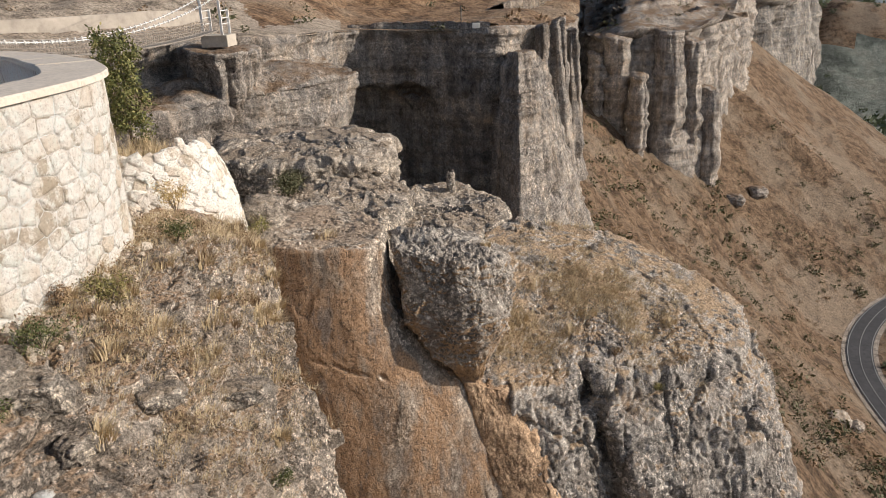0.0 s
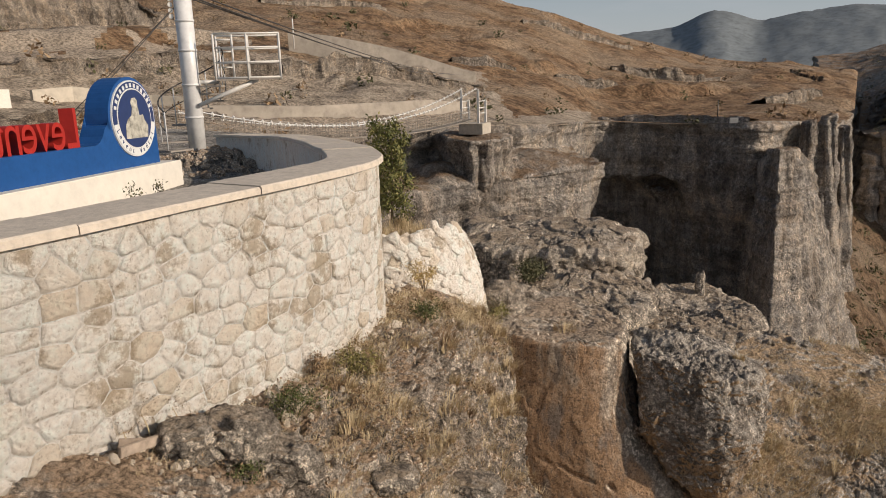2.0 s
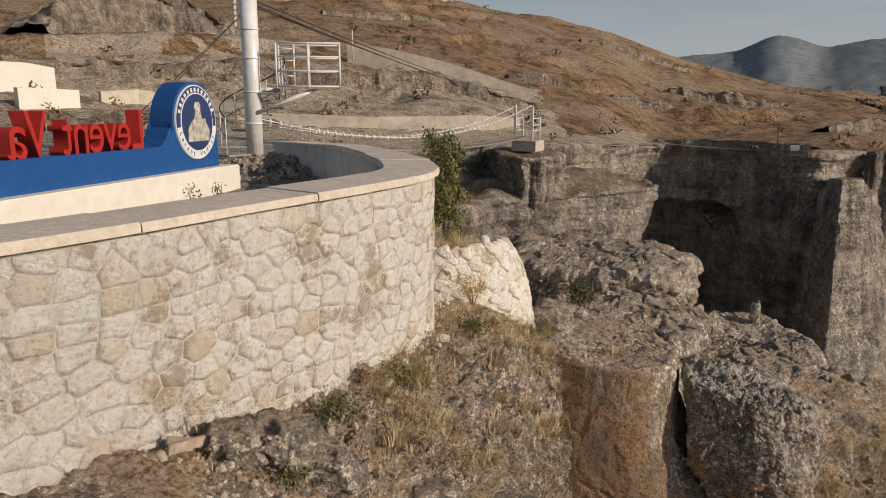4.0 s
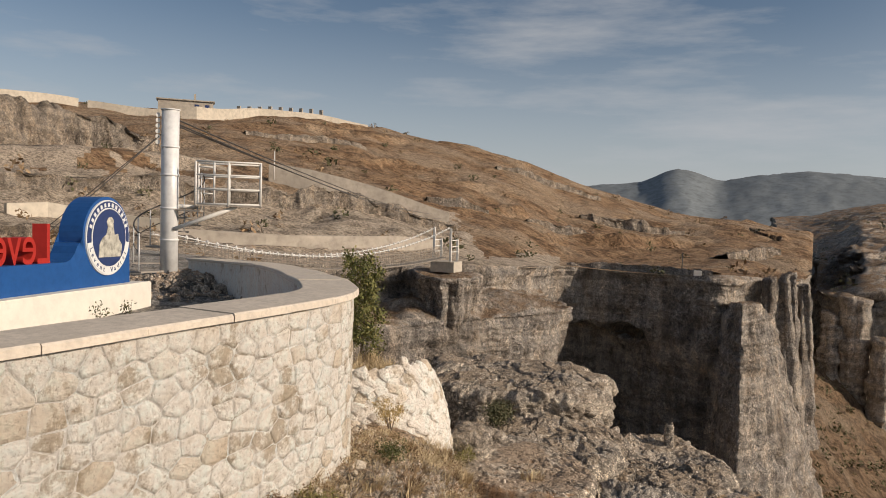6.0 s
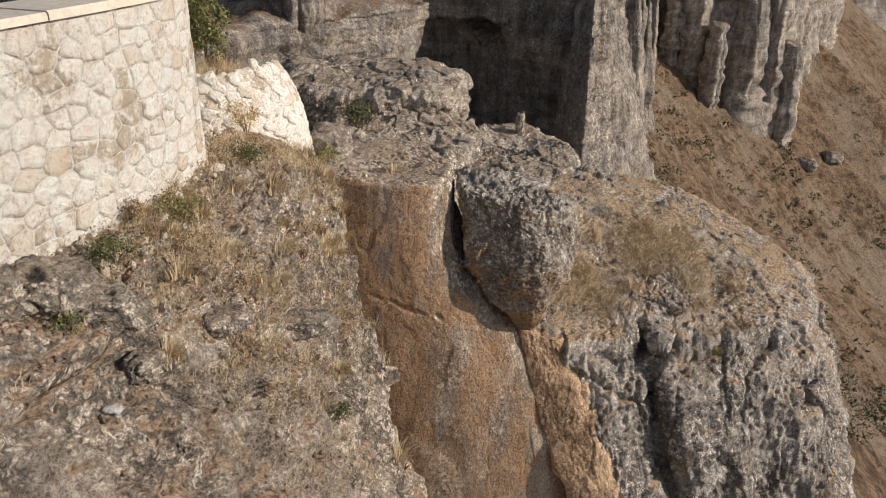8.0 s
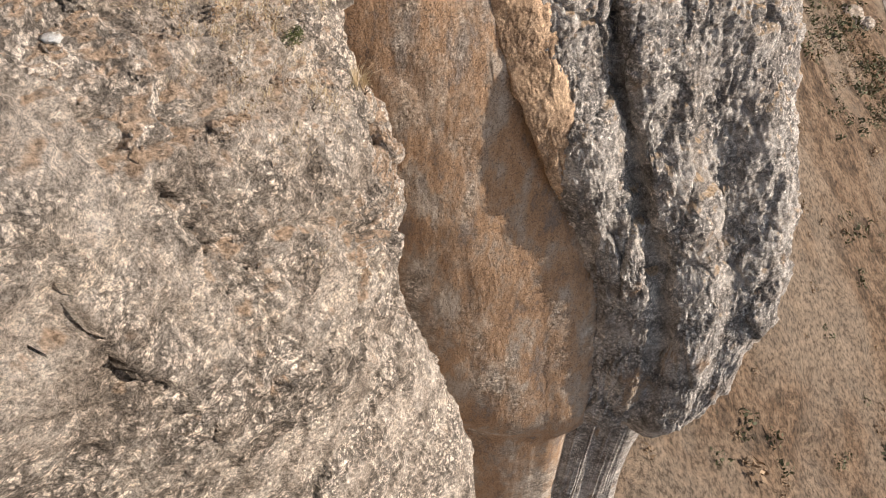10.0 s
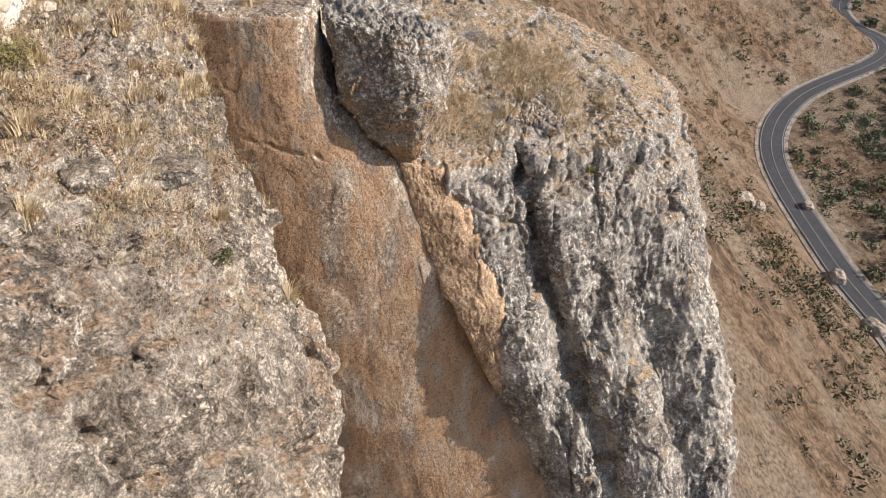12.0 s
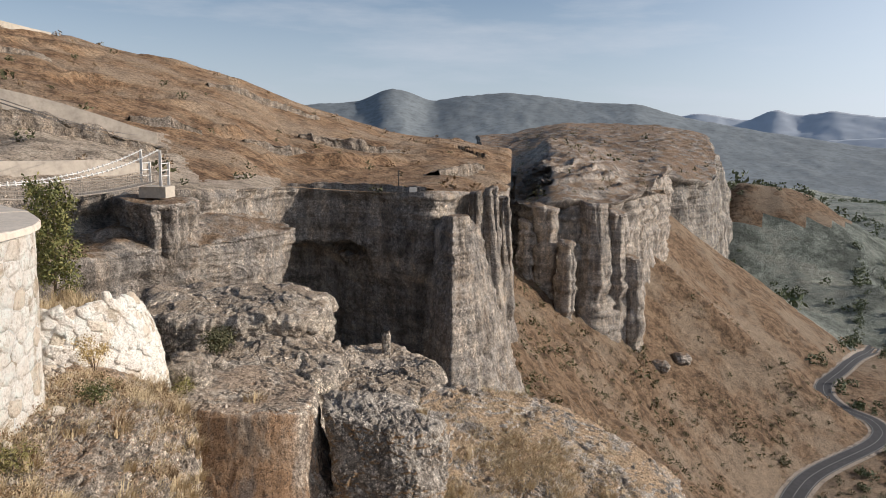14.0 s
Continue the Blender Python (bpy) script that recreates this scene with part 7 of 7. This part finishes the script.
# two young plants in front of the sign's plinth and stalks by the wall
for k, (x, y, z, h) in enumerate(((-5.3, 6.1, -1.0, 0.35), (-5.1, 6.25, -1.0, 0.3))):
    shrub("seedling", (x, y, -1.72), 0.12, 0.95, SHRUB, "thin dark weed standing on the terrace", 240 + k, 130, 0.016, group="terrace weeds")
for k, (x, y) in enumerate(((-2.95, 3.3), (-2.98, 3.15), (-2.9, 3.5))):
    z = rest_on([near_bluff], x, y, -2.1)
    shrub("dry_stalk", (x, y, z), 0.10, 0.34, BROWN_SHRUB, "dry weed stalk against the wall", 250 + k, 60, 0.006, 1, STRAW, group="dry stalks")


def build_sapling():
    rng = np.random.RandomState(77)
    x, y = -4.20, 10.05
    z = rest_on([bpy.data.objects["earth_fill"]], x, y, -2.0)
    t = thing("tree", "young olive-green tree behind the terrace wall", "tree", (x, y, z))
    trunk = [(0, 0, -0.1), (0.01, 0.0, 0.3), (0.03, 0.02, 0.7), (0.02, 0.03, 1.15)]
    cable("trunk", trunk, [0.022, 0.018, 0.013, 0.005], BARK, t, sides=8)
    ctr, rad = [], []
    vs, fs, n0 = [], [], 0
    for k in range(26):
        h = 0.12 + 1.05 * (k / 25.0)
        a = k * 2.4
        reach = 0.27 * (1 - abs(h - 0.6) * 0.75) * rng.uniform(0.5, 1.2)
        c = (reach * math.cos(a), reach * math.sin(a), h + 0.10)
        tv, tf = tube_mesh([(0.015, 0.01, h - 0.03), (c[0] * 0.6, c[1] * 0.6, h + 0.03), c], [0.007, 0.005, 0.002], 4)
        vs.append(tv), fs.append(tf + n0)
        n0 += len(tv)
        ctr.append(c), rad.append(0.13 * rng.uniform(0.7, 1.3))
    link_mesh("branches", np.vstack(vs), np.vstack(fs), BARK, t)
    v, f = leaf_mesh(ctr, rad, rng, 240, 0.022, 1.2, 0.1)
    link_mesh("crown", v, f, LEAF, t, False, "small olive-green leaves")
    t.scale = (1.1, 1.1, 1.14)


build_sapling()


# shrubs on the slopes, far trees in the valley
def scattered_shrubs(name, spots, radii, per, mat, label, seed, leaf=1.0, flat=0.75):
    rng = np.random.RandomState(seed)
    v, f = leaf_mesh([(x, y, z + r * 0.45) for (x, y, z), r in zip(spots, radii)], radii, rng, per, leaf, flat, 0.45)
    return tagged(link_mesh(name, v, f, mat, None, False), label, "shrubs", kind="stuff")


def slope_spots(n, seed, az, dist, keep):
    rng = np.random.RandomState(seed)
    m = n * 10
    a = np.radians(rng.uniform(az[0], az[1], m))
    d = np.sqrt(rng.uniform(dist[0] ** 2, dist[1] ** 2, m))
    x, y = d * np.sin(a), d * np.cos(a)
    side = road_side(x, y)
    p = np.stack([x, y, 0 * x], -1)
    ok = (np.abs(side) > 5.5) & (rng.rand(m) < keep(x, y, side, p))
    x, y = x[ok][:n], y[ok][:n]
    return np.stack([x, y, ground_height(x, y)], -1)


s1 = slope_spots(3400, 31, (2, 62), (22, 340), lambda x, y, d, p: np.clip(0.25 + 0.6 * fbm(p, 30, 2, seed=33), 0.05, 1) * np.where(d > 0, 1 - 0.6 * smooth(d, 25, 70), 0.8))
scattered_shrubs("shrubs", s1, np.random.RandomState(32).gamma(3.0, 0.20, len(s1)) + 0.25, 28, SHRUB, "dusty green shrubs dotted over the slope", 34)
s2 = slope_spots(1100, 35, (2, 60), (22, 340), lambda x, y, d, p: np.clip(0.3 + 0.6 * fbm(p, 22, 2, seed=37), 0.05, 1))
scattered_shrubs("brown_shrubs", s2, np.random.RandomState(36).gamma(3.0, 0.13, len(s2)) + 0.2, 34, BROWN_SHRUB, "low brown shrubs on the dry slope", 38)
s3 = slope_spots(650, 39, (34, 60), (140, 330), lambda x, y, d, p: np.where(d < -6, 0.9, 0.0))
scattered_shrubs("orchard_shrubs", s3, np.random.RandomState(40).gamma(4.0, 0.30, len(s3)) + 0.4, 64, VALLEY_LEAF, "dark green shrubs below the road", 42)
s4 = slope_spots(700, 43, (27, 50), (330, 620), lambda x, y, d, p: np.where((d < 12), np.clip(0.7 + fbm(p, 60, 2, seed=44), 0, 1), 0.0))
scattered_shrubs("valley_trees", s4, np.random.RandomState(45).gamma(5.0, 0.34, len(s4)) + 0.7, 60, VALLEY_LEAF, "green belt of trees along the valley floor", 46, flat=1.0)
s5 = slope_spots(900, 47, (24, 48), (480, 1500), lambda x, y, d, p: np.clip(0.4 + fbm(p, 120, 2, seed=48), 0, 1))
scattered_shrubs("far_trees", s5, np.random.RandomState(49).gamma(4.0, 0.7, len(s5)) + 1.2, 40, VALLEY_LEAF, "scattered trees in the distant valley", 50)

rng_h = np.random.RandomState(51)
spots, radii = [], []
while len(spots) < 420:
    a, d = rng_h.uniform(-52, 9), rng_h.uniform(62, 330)
    x, y = polar(a, d)
    z, nrm = drop(hill, x, y)
    if z is None or nrm.z < 0.4:
        continue
    spots.append((x, y, z))
    radii.append(0.18 + rng_h.gamma(2.0, 0.22))
scattered_shrubs("hill_shrubs", spots, radii, 26, BROWN_SHRUB, "low brown thorn bushes dotted over the hill", 52)
spots, radii = [], []
while len(spots) < 130:
    a, d = rng_h.uniform(-50, 9), rng_h.uniform(80, 330)
    x, y = polar(a, d)
    z, nrm = drop(hill, x, y)
    if z is None:
        continue
    spots.append((x, y, z))
    radii.append(0.3 + rng_h.gamma(2.0, 0.28))
scattered_shrubs("hill_bushes", spots, radii, 34, SHRUB, "sparse dark green bushes on the hill", 53)
spots, radii = [], []
tops = [far_row, far_plateau]
for _ in range(360):
    a, d = rng_h.uniform(10.5, 26), rng_h.uniform(225, 900)
    x, y = polar(a, d)
    z = rest_on(tops, x, y, -999)
    if z > -40:
        spots.append((x, y, z))
        radii.append(0.5 + rng_h.gamma(2.0, 0.4))
scattered_shrubs("plateau_shrubs", spots, radii, 16, SHRUB, "sparse dark shrubs on the far plateau", 54)
